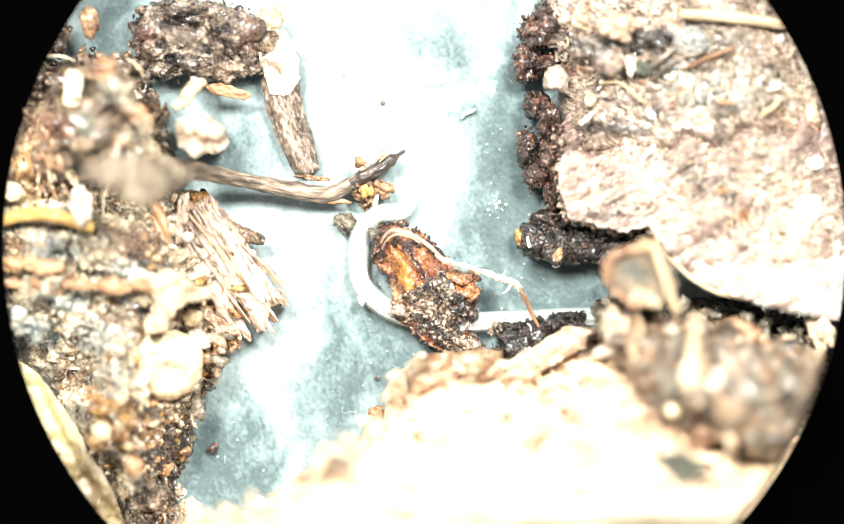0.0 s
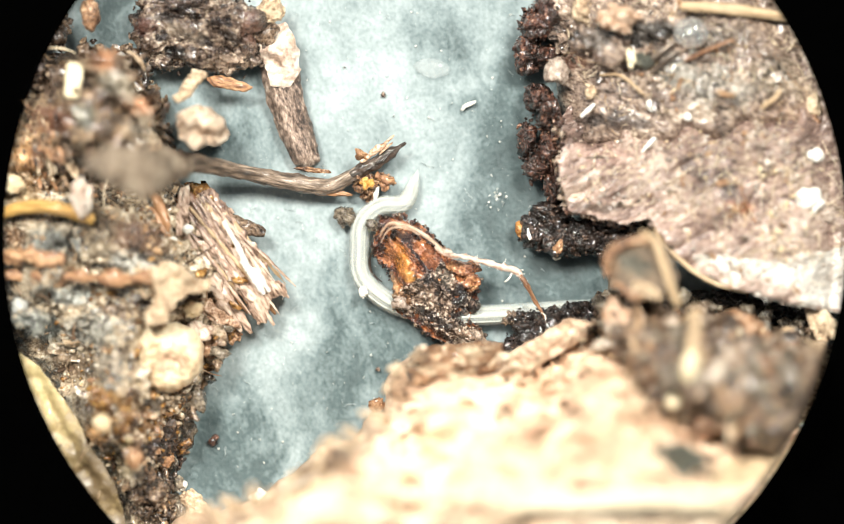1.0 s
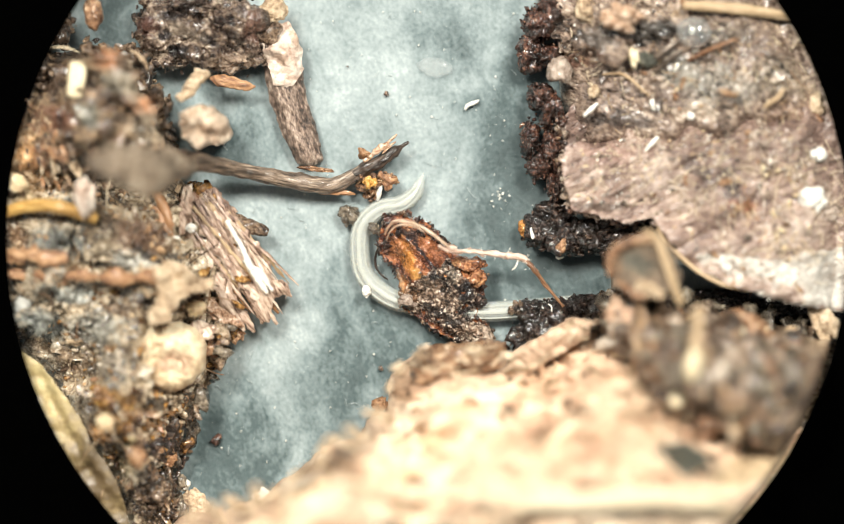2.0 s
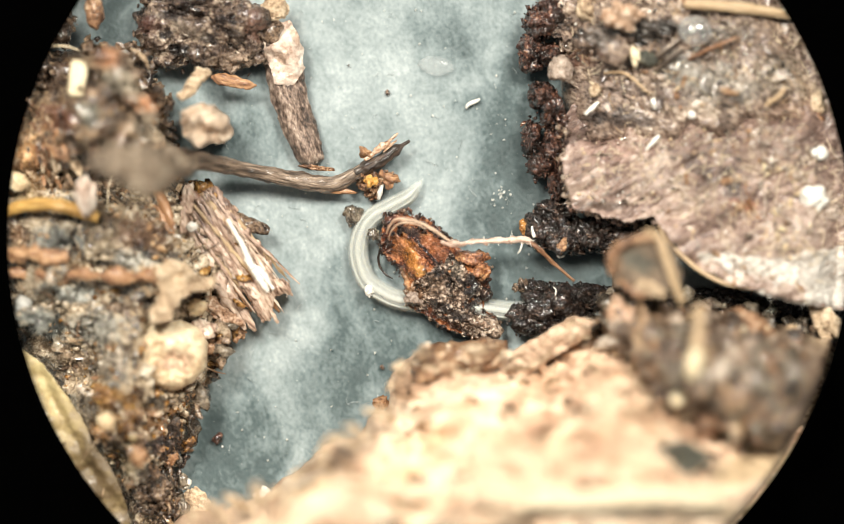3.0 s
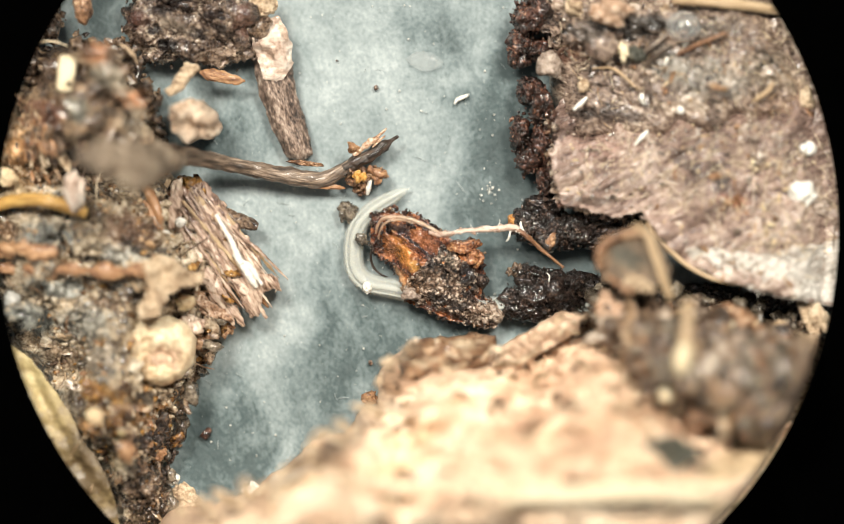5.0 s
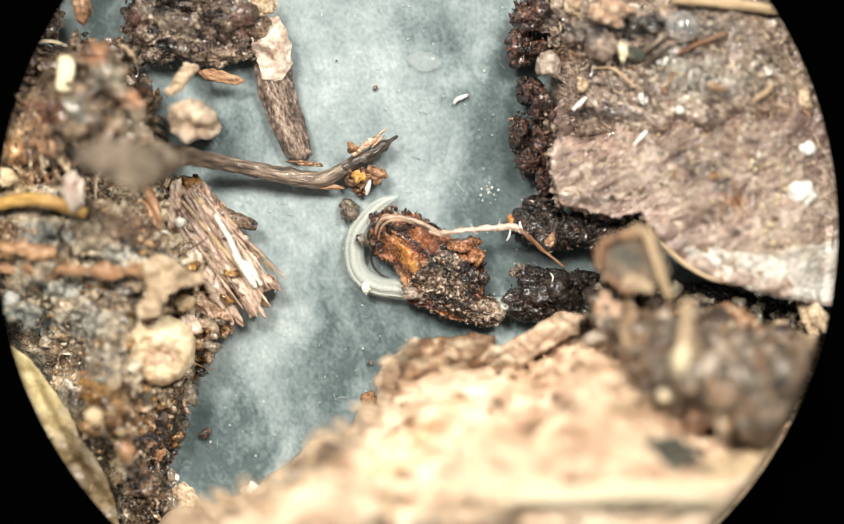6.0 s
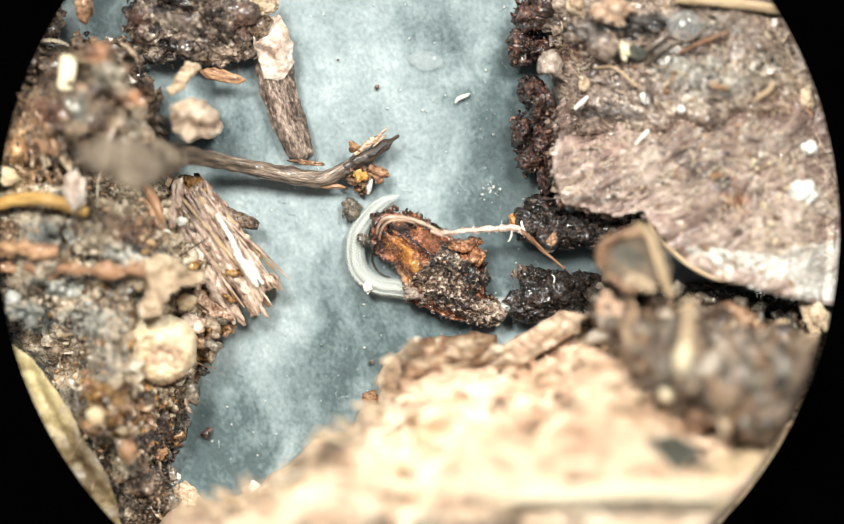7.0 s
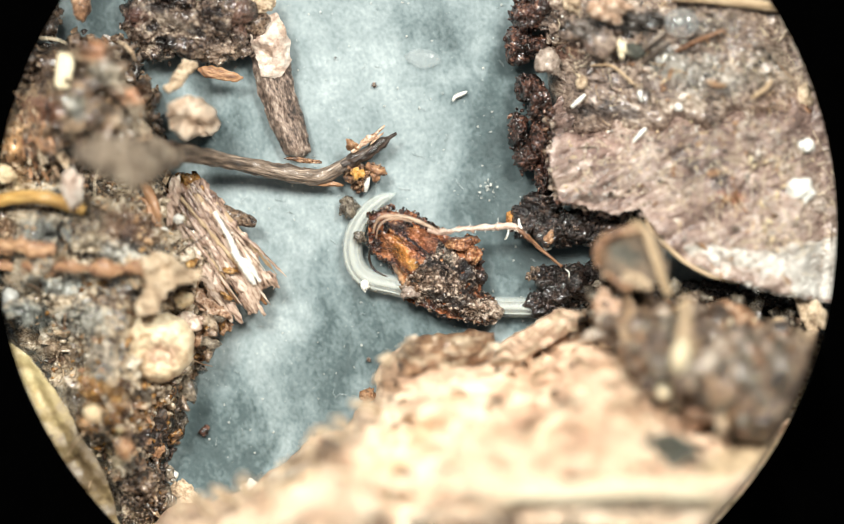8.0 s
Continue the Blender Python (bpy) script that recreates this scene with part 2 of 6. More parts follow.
# ---------------------------------------------------------------- materials
def mat(name, ramp, coarse, fine, rough=(0.35, 0.7), bump=0.5, island=0.0, coat=0.0, along=False, stretch=8.0, sss=0.0,
        mix=0.45, transmission=0.0, speck=None, piece=0.0, gain=2.2, turn=None, stains_and_shade=(), wet=0.12, clear=0.0, base=0.0, tints=(), home=(CX, CY)):
    m = bpy.data.materials.new(name)
    m.use_nodes = True
    nt = m.node_tree
    N, L = nt.nodes, nt.links
    b = N["Principled BSDF"]
    tc = N.new("ShaderNodeTexCoord")
    src = tc.outputs["UV"] if along else tc.outputs["Object"]
    plain = src
    mp = N.new("ShaderNodeMapping")
    mp.inputs["Scale"].default_value = (1, 1 / stretch, 1) if along else (1, 1, 1)
    if turn is not None:     # fibres that run at an angle in the plan
        rot = N.new("ShaderNodeMapping")
        rot.inputs["Rotation"].default_value = (0, 0, radians(turn))
        L.new(src, rot.inputs["Vector"])
        src = rot.outputs["Vector"]
        mp.inputs["Scale"].default_value = (1 / stretch, 1, 0.3)
    L.new(src, mp.inputs["Vector"])

    def noise_node(size, detail, distort=0.0):
        n = N.new("ShaderNodeTexNoise")
        n.inputs["Scale"].default_value = 1 / (size * U)
        n.inputs["Detail"].default_value = detail
        n.inputs["Roughness"].default_value = 0.6
        n.inputs["Distortion"].default_value = distort
        L.new(mp.outputs["Vector"], n.inputs["Vector"])
        return n.outputs["Fac"]

    def calc(op, a, c):
        n = N.new("ShaderNodeMath")
        n.operation = op
        for k, q in enumerate((a, c)):
            if isinstance(q, (int, float)):
                n.inputs[k].default_value = q
            else:
                L.new(q, n.inputs[k])
        return n.outputs[0]

    nc, nm, nf = noise_node(coarse, 4, 0.4), noise_node(math.sqrt(coarse * fine), 4, 0.2), noise_node(fine, 6)
    val = calc("ADD", calc("MULTIPLY", nc, 0.65 * (1 - mix)), calc("ADD", calc("MULTIPLY", nm, 0.35 * (1 - mix)), calc("MULTIPLY", nf, mix)))
    val = calc("ADD", calc("MULTIPLY", calc("SUBTRACT", val, 0.5), gain), 0.5)
    if island:
        g = N.new("ShaderNodeNewGeometry")
        val = calc("ADD", val, calc("MULTIPLY", calc("SUBTRACT", g.outputs["Random Per Island"], 0.5), island))
    if piece:
        o = N.new("ShaderNodeObjectInfo")
        val = calc("ADD", val, calc("MULTIPLY", calc("SUBTRACT", o.outputs["Random"], 0.5), piece))
    if stains_and_shade or tints:
        level = N.new("ShaderNodeMapping")
        level.inputs["Scale"].default_value = (1, 1, 0)
        L.new(plain, level.inputs["Vector"])
        plain = level.outputs["Vector"]
    for x, y, r, amount in stains_and_shade:     # lighter and darker patches, stains as well as painted shade, with blurred, uneven borders
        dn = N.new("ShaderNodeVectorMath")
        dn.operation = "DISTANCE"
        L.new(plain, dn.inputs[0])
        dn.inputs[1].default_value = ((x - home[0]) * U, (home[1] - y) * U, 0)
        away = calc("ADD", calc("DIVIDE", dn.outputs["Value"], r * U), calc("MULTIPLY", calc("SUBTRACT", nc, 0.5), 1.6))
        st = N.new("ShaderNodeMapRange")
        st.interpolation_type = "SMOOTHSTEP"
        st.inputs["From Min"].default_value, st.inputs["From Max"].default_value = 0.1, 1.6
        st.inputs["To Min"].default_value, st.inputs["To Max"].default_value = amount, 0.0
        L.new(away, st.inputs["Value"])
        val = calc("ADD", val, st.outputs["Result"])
    if base:     # room for the darkest patches
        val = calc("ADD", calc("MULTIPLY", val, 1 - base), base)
    cr = N.new("ShaderNodeValToRGB")
    els = cr.color_ramp.elements
    while len(els) > 1:
        els.remove(els[-1])
    for k, (pos, col) in enumerate(ramp):
        e = els[0] if k == 0 else els.new(pos)
        e.position, e.color = pos, (*col, 1)
    L.new(val, cr.inputs["Fac"])
    colour = cr.outputs["Color"]
    if tints:
        shade = N.new("ShaderNodeMapRange")
        shade.inputs["To Min"].default_value, shade.inputs["To Max"].default_value = 0.12, 2.0
        L.new(val, shade.inputs["Value"])
    for x, y, rx, ry, lean, tone, amount in tints:     # patches of other matter and of painted shade, torn borders, at (x, y), half sizes rx and ry
        at = N.new("ShaderNodeMapping")
        at.vector_type = "TEXTURE"
        at.inputs["Location"].default_value = ((x - home[0]) * U, (home[1] - y) * U, 0)
        at.inputs["Rotation"].default_value = (0, 0, -radians(lean))
        at.inputs["Scale"].default_value = (rx * U, ry * U, 1)
        L.new(plain, at.inputs["Vector"])
        far = N.new("ShaderNodeVectorMath")
        far.operation = "LENGTH"
        L.new(at.outputs["Vector"], far.inputs[0])
        edge = calc("ADD", calc("ADD", far.outputs["Value"], calc("MULTIPLY", calc("SUBTRACT", nm, 0.5), 2.2)), calc("MULTIPLY", calc("SUBTRACT", nf, 0.5), 0.7))
        st = N.new("ShaderNodeMapRange")
        st.interpolation_type = "SMOOTHSTEP"
        st.inputs["From Min"].default_value, st.inputs["From Max"].default_value = 0.55, 1.2
        st.inputs["To Min"].default_value, st.inputs["To Max"].default_value = amount, 0.0
        L.new(edge, st.inputs["Value"])
        lit = N.new("ShaderNodeVectorMath")
        lit.operation = "SCALE"
        lit.inputs[0].default_value = tone
        L.new(shade.outputs["Result"], lit.inputs["Scale"])
        mx = N.new("ShaderNodeMix")
        mx.data_type = "RGBA"
        L.new(st.outputs["Result"], mx.inputs["Factor"])
        L.new(colour, mx.inputs["A"])
        L.new(lit.outputs["Vector"], mx.inputs["B"])
        colour = mx.outputs["Result"]
    if speck:
        sp = noise_node(speck[0], 1)
        st = N.new("ShaderNodeMapRange")
        st.inputs["From Min"].default_value, st.inputs["From Max"].default_value = speck[1], speck[1] + 0.05
        L.new(sp, st.inputs["Value"])
        mx = N.new("ShaderNodeMix")
        mx.data_type = "RGBA"
        L.new(st.outputs["Result"], mx.inputs["Factor"])
        L.new(colour, mx.inputs["A"])
        mx.inputs["B"].default_value = (*speck[2], 1)
        colour = mx.outputs["Result"]
    L.new(colour, b.inputs["Base Color"])
    mr = N.new("ShaderNodeMapRange")
    mr.inputs["From Min"].default_value, mr.inputs["From Max"].default_value = 0.3, 0.7
    mr.inputs["To Min"].default_value, mr.inputs["To Max"].default_value = rough
    L.new(nf, mr.inputs["Value"])
    L.new(mr.outputs["Result"], b.inputs["Roughness"])
    b.inputs["Coat Weight"].default_value = coat
    b.inputs["Coat Roughness"].default_value = wet
    if sss:
        b.inputs["Subsurface Weight"].default_value = sss
        b.inputs["Subsurface Radius"].default_value = (30 * U, 28 * U, 24 * U)
        b.inputs["Subsurface Scale"].default_value = 1.0
    b.inputs["Transmission Weight"].default_value = transmission
    if clear:     # thin flesh that lets part of the light straight through
        tr, mxs = N.new("ShaderNodeBsdfTransparent"), N.new("ShaderNodeMixShader")
        mxs.inputs[0].default_value = clear
        L.new(b.outputs["BSDF"], mxs.inputs[1])
        L.new(tr.outputs["BSDF"], mxs.inputs[2])
        L.new(mxs.outputs["Shader"], N["Material Output"].inputs["Surface"])
    if bump:
        bp = N.new("ShaderNodeBump")
        bp.inputs["Strength"].default_value = bump
        bp.inputs["Distance"].default_value = fine * U
        L.new(nf, bp.inputs["Height"])
        L.new(bp.outputs["Normal"], b.inputs["Normal"])
        film = N.new("ShaderNodeBump")     # the water film follows the relief only in part
        film.inputs["Strength"].default_value = 0.14 * bump
        film.inputs["Distance"].default_value = fine * U
        L.new(nf, film.inputs["Height"])
        L.new(film.outputs["Normal"], b.inputs["Coat Normal"])
    return m


BLACK, DARK, UMBER, BROWN = (0.008, 0.007, 0.007), (0.03, 0.02, 0.014), (0.08, 0.045, 0.025), (0.17, 0.095, 0.05)
RUST, ORANGE, AMBER, TAN = (0.26, 0.1, 0.035), (0.5, 0.2, 0.06), (0.6, 0.33, 0.1), (0.42, 0.29, 0.17)
CREAM, GREY, WHITE, PINK = (0.72, 0.6, 0.42), (0.26, 0.23, 0.2), (0.85, 0.83, 0.78), (0.34, 0.22, 0.18)

# Dark patches mix damp mottling with shade painted beside the husk and heaps.
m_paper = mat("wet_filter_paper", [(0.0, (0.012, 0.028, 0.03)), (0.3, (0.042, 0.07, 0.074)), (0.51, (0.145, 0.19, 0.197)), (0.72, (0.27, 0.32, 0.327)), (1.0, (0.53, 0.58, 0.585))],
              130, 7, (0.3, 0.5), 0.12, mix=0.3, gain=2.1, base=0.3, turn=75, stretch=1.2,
              stains_and_shade=[(388, 852, 110, -0.42), (450, 870, 90, -0.15), (690, 600, 120, -0.16), (945, 250, 120, -0.24), (970, 350, 120, -0.26), (900, 450, 120, -0.2), (985, 480, 120, -0.3), (1070, 480, 80, -0.35), (880, 580, 90, -0.16), (770, 610, 110, -0.24), (655, 570, 90, -0.2), (960, 60, 90, -0.2), (960, 150, 90, -0.18), (870, 110, 130, -0.16), (800, 40, 110, -0.1), (850, 260, 110, -0.08), (440, 215, 90, -0.3), (330, 165, 70, -0.26), (370, 255, 70, -0.2), (385, 110, 90, -0.164), (240, 30, 90, -0.4), (590, 740, 110, -0.28), (540, 800, 80, -0.14), (650, 700, 80, -0.12), (400, 740, 60, -0.08), (690, 90, 210, 0.03), (540, 600, 130, 0.05), (640, 660, 50, 0.1), (600, 400, 110, 0.06), (520, 480, 60, 0.06)])
m_ring = mat("matt_black_metal", [(0.0, (0.0002, 0.0002, 0.0002)), (1.0, (0.0004, 0.0004, 0.0004))], 60, 10, (0.9, 1.0), 0.0)
m_ring.node_tree.nodes["Principled BSDF"].inputs["Specular IOR Level"].default_value = 0.0
m_stage = mat("stage_plastic", [(0, (0.5, 0.5, 0.5)), (1, (0.6, 0.6, 0.6))], 900, 90, (0.4, 0.5), 0.1)
# Near-black patches paint shaded gaps between crumbs; some grey ones paint wet sparkle.
LEFT_SOIL_AND_GAPS = [(90, 440, 55, 32, 0, (0.2, 0.21, 0.195), 0.9), (252, 428, 62, 40, 20, (0.15, 0.075, 0.045), 0.8), (234, 474, 44, 20, 0, (0.38, 0.37, 0.33), 0.85), (150, 300, 40, 14, 0, (0.012, 0.01, 0.009), 0.9), (186, 352, 34, 16, 20, (0.016, 0.012, 0.01), 0.9),
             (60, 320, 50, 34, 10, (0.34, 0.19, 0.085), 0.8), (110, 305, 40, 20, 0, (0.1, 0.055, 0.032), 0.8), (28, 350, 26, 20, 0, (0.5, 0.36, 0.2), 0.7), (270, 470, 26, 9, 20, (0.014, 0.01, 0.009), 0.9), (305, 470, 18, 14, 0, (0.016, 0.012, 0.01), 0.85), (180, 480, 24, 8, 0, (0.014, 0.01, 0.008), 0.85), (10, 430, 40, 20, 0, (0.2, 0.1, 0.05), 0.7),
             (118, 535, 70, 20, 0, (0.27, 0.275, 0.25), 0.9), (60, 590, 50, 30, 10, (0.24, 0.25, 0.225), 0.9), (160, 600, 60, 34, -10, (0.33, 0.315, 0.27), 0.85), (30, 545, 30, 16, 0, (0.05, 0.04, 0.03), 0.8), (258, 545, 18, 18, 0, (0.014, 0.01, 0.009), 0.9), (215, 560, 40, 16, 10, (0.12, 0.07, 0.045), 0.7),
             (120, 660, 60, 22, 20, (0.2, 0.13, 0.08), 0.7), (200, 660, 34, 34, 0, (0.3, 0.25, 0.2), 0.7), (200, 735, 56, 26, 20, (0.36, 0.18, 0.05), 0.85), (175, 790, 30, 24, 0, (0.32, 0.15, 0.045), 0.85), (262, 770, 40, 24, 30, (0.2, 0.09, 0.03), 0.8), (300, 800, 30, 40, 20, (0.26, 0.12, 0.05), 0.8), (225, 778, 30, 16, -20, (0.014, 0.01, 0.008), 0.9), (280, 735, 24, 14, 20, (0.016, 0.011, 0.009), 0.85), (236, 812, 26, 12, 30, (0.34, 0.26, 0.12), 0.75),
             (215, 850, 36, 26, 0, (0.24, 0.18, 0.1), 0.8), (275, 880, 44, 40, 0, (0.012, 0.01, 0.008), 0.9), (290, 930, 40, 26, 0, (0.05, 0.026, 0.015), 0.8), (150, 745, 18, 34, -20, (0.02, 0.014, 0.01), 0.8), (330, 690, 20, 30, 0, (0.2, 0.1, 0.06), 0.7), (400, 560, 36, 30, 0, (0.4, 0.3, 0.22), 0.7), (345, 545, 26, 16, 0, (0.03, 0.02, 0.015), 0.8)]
# Near-black patches paint the dark of gaps and holes in the heap.
HEAP_SOIL_AND_GAPS = [(190, 103, 34, 22, 10, (0.36, 0.16, 0.075), 0.85), (250, 184, 32, 22, 20, (0.38, 0.175, 0.085), 0.85), (214, 149, 48, 26, 30, (0.26, 0.225, 0.17), 0.75), (152, 204, 24, 34, -20, (0.15, 0.155, 0.13), 0.8), (262, 232, 38, 32, 20, (0.32, 0.26, 0.19), 0.75), (92, 212, 46, 28, 20, (0.13, 0.05, 0.025), 0.85),
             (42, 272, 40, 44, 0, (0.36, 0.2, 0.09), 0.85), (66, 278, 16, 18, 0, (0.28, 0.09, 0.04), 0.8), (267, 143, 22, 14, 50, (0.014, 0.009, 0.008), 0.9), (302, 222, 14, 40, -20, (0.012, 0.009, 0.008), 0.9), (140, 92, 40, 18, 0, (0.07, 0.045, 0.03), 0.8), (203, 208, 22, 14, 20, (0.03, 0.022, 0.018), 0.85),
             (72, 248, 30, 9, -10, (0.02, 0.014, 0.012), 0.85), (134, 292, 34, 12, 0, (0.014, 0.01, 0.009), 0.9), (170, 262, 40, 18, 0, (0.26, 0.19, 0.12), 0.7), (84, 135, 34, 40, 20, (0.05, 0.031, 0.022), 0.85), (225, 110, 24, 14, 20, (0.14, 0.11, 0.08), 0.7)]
RIGHT_SOIL = [(1090, 60, 40, 22, 0, (0.05, 0.04, 0.034), 0.85), (1185, 50, 50, 26, -10, (0.035, 0.034, 0.032), 0.85), (1060, 100, 30, 20, 0, (0.13, 0.06, 0.04), 0.8), (1110, 160, 60, 24, 0, (0.22, 0.16, 0.13), 0.7), (1150, 210, 50, 26, 10, (0.07, 0.055, 0.05), 0.8), (1330, 60, 60, 26, -20, (0.1, 0.08, 0.065), 0.75),
              (1300, 150, 90, 40, 0, (0.28, 0.255, 0.22), 0.7), (1240, 120, 60, 30, 20, (0.24, 0.225, 0.2), 0.65), (1230, 170, 40, 20, 0, (0.14, 0.1, 0.085), 0.7), (1420, 130, 60, 40, 20, (0.23, 0.18, 0.13), 0.65), (1440, 200, 60, 26, 0, (0.2, 0.12, 0.08), 0.65), (1090, 210, 30, 14, 0, (0.05, 0.04, 0.036), 0.8), (1380, 30, 60, 22, 0, (0.17, 0.12, 0.09), 0.6)]
m_soil = mat("soil_dark_wet", [(0.0, BLACK), (0.25, (0.034, 0.022, 0.016)), (0.5, (0.11, 0.068, 0.043)), (0.75, (0.25, 0.165, 0.105)), (1.0, (0.48, 0.37, 0.26))], 60, 6, (0.15, 0.45), 1.0, island=0.5, coat=0.9, wet=0.2, gain=3.8)
m_soil_grey = mat("soil_grey_wet", [(0.0, (0.026, 0.021, 0.017)), (0.18, (0.115, 0.092, 0.069)), (0.42, (0.34, 0.285, 0.22)), (0.68, (0.56, 0.49, 0.395)), (1.0, (0.76, 0.7, 0.6))], 80, 9, (0.15, 0.4), 0.9, island=0.5, coat=1.0, wet=0.1, gain=3.8, mix=0.28)
m_soil_brown = mat("soil_brown", [(0.0, (0.014, 0.008, 0.006)), (0.2, (0.085, 0.045, 0.026)), (0.42, (0.28, 0.155, 0.08)), (0.68, (0.53, 0.325, 0.17)), (1.0, (0.76, 0.58, 0.37))], 60, 9, (0.15, 0.4), 0.9, island=0.5, coat=1.0, wet=0.1, gain=4.4, mix=0.28)
m_black = mat("wet_black_humus", [(0.0, (0.003, 0.0025, 0.002)), (0.42, (0.011, 0.0065, 0.0055)), (0.66, (0.038, 0.021, 0.015)), (0.86, (0.11, 0.062, 0.042)), (1.0, (0.34, 0.23, 0.17))], 24, 5, (0.15, 0.5), 1.0, island=0.4, coat=0.9, wet=0.09, gain=4.2, mix=0.5)
m_red = mat("wet_red_humus", [(0.0, (0.004, 0.003, 0.003)), (0.38, (0.02, 0.01, 0.007)), (0.64, (0.075, 0.028, 0.018)), (0.84, (0.2, 0.085, 0.05)), (1.0, (0.46, 0.29, 0.19))], 34, 5, (0.15, 0.5), 1.0, island=0.4, coat=0.9, wet=0.16, gain=4.4, mix=0.45)
# Positive patches paint light onto the lower slope, which turns away from the lamps.
m_tan = mat("dry_tan_litter", [(0.0, (0.22, 0.115, 0.075)), (0.18, (0.43, 0.255, 0.165)), (0.4, (0.67, 0.45, 0.31)), (0.65, (0.83, 0.625, 0.45)), (1.0, (0.94, 0.8, 0.635))], 100, 16, (0.4, 0.8), 0.7, island=0.3, gain=3.8, mix=0.28, turn=6, stretch=2.2,
            stains_and_shade=[(1170, 905, 170, 0.22), (650, 945, 200, 0.18), (880, 870, 120, 0.1), (1080, 740, 170, -0.1), (1240, 700, 90, -0.15), (620, 825, 50, -0.3)],
            tints=[(960, 715, 100, 22, -12, (0.5, 0.31, 0.2), 0.75), (1040, 790, 110, 12, -6, (0.54, 0.36, 0.22), 0.4), (1180, 760, 70, 22, 8, (0.42, 0.26, 0.16), 0.75), (1120, 838, 130, 12, 0, (0.56, 0.4, 0.25), 0.4), (800, 790, 70, 22, -20, (0.52, 0.34, 0.2), 0.7), (1370, 850, 80, 36, -20, (0.46, 0.34, 0.2), 0.75),
                   (1240, 700, 80, 26, -10, (0.38, 0.27, 0.19), 0.75), (740, 860, 80, 14, -10, (0.52, 0.36, 0.22), 0.65), (1290, 790, 60, 20, 0, (0.42, 0.22, 0.13), 0.7), (1000, 660, 60, 16, -28, (0.5, 0.33, 0.21), 0.7), (1110, 680, 60, 16, -20, (0.44, 0.29, 0.19), 0.7), (860, 740, 60, 12, -10, (0.56, 0.38, 0.25), 0.6),
                   (625, 825, 60, 26, -30, (0.36, 0.23, 0.14), 0.8), (560, 890, 50, 14, -20, (0.5, 0.35, 0.2), 0.65), (950, 935, 90, 10, 0, (0.6, 0.44, 0.28), 0.6), (1330, 930, 80, 16, 0, (0.55, 0.42, 0.26), 0.6), (740, 700, 30, 40, 20, (0.42, 0.25, 0.15), 0.7)])
m_litter = mat("mixed_plant_litter", [(0.0, UMBER), (0.25, BROWN), (0.45, (0.27, 0.135, 0.065)), (0.65, (0.36, 0.24, 0.14)), (0.9, (0.5, 0.37, 0.24)), (1.0, (0.68, 0.56, 0.4))], 40, 7, (0.35, 0.65), 1.0, island=1.2, coat=0.1, wet=0.35, gain=3.0)
m_crust = mat("weathered_soil_crust", [(0.0, (0.028, 0.019, 0.015)), (0.27, (0.11, 0.077, 0.056)), (0.53, (0.27, 0.196, 0.145)), (0.78, (0.43, 0.33, 0.255)), (1.0, (0.632, 0.54, 0.44))], 80, 6, (0.12, 0.5), 1.0, island=0.7, coat=0.6, wet=0.2, gain=4.4, turn=25, stretch=1.8)
m_soil_flake = mat("soil_stained_shred", [(0.0, (0.014, 0.009, 0.007)), (0.28, (0.06, 0.036, 0.023)), (0.55, (0.18, 0.105, 0.06)), (0.8, (0.34, 0.21, 0.115)), (1.0, (0.54, 0.4, 0.25))], 40, 6, (0.25, 0.5), 0.8, island=0.8, coat=0.7, wet=0.2, gain=3.6)
m_shred = mat("leaf_shred", [(0.0, (0.04, 0.028, 0.021)), (0.25, (0.14, 0.1, 0.075)), (0.5, (0.3, 0.22, 0.17)), (0.75, (0.46, 0.355, 0.28)), (1.0, (0.66, 0.56, 0.46))], 40, 5, (0.4, 0.7), 1.0, island=1.0, coat=0.05, gain=4.0)
m_leaf_grit = mat("pale_soil_grit", [(0.0, (0.13, 0.095, 0.075)), (0.3, (0.27, 0.2, 0.16)), (0.6, (0.45, 0.355, 0.29)), (1.0, (0.74, 0.66, 0.57))], 30, 6, (0.1, 0.45), 0.9, island=0.8, coat=0.6, gain=2.6)
# Dark tints near (1270, 300) and (1330, 330) paint the creases' darkness.
m_leaf = mat("weathered_leaf", [(0.0, (0.045, 0.028, 0.023)), (0.24, (0.155, 0.1, 0.082)), (0.48, (0.295, 0.2, 0.164)), (0.74, (0.45, 0.335, 0.275)), (1.0, (0.7, 0.6, 0.51))], 80, 7, (0.15, 0.45), 1.0, coat=0.6, wet=0.2, gain=3.8, mix=0.36, turn=-25, stretch=1.7,
             stains_and_shade=[(1330, 335, 45, -0.2), (1110, 330, 90, -0.12), (1390, 500, 120, 0.1), (1480, 420, 90, 0.08), (1130, 200, 60, -0.2)],
             tints=[(1270, 300, 60, 14, 35, (0.09, 0.06, 0.05), 0.9), (1330, 330, 14, 44, -20, (0.07, 0.045, 0.038), 0.9), (1362, 372, 30, 14, 10, (0.42, 0.17, 0.1), 0.8), (1100, 270, 60, 26, 10, (0.36, 0.23, 0.19), 0.6), (1190, 330, 60, 26, -10, (0.26, 0.2, 0.18), 0.5), (1430, 300, 40, 22, 0, (0.34, 0.22, 0.16), 0.5),
                    (1090, 372, 50, 8, 6, (0.1, 0.07, 0.055), 0.8), (1060, 240, 30, 8, -30, (0.09, 0.06, 0.05), 0.7), (1240, 410, 50, 22, 20, (0.28, 0.19, 0.16), 0.5)])
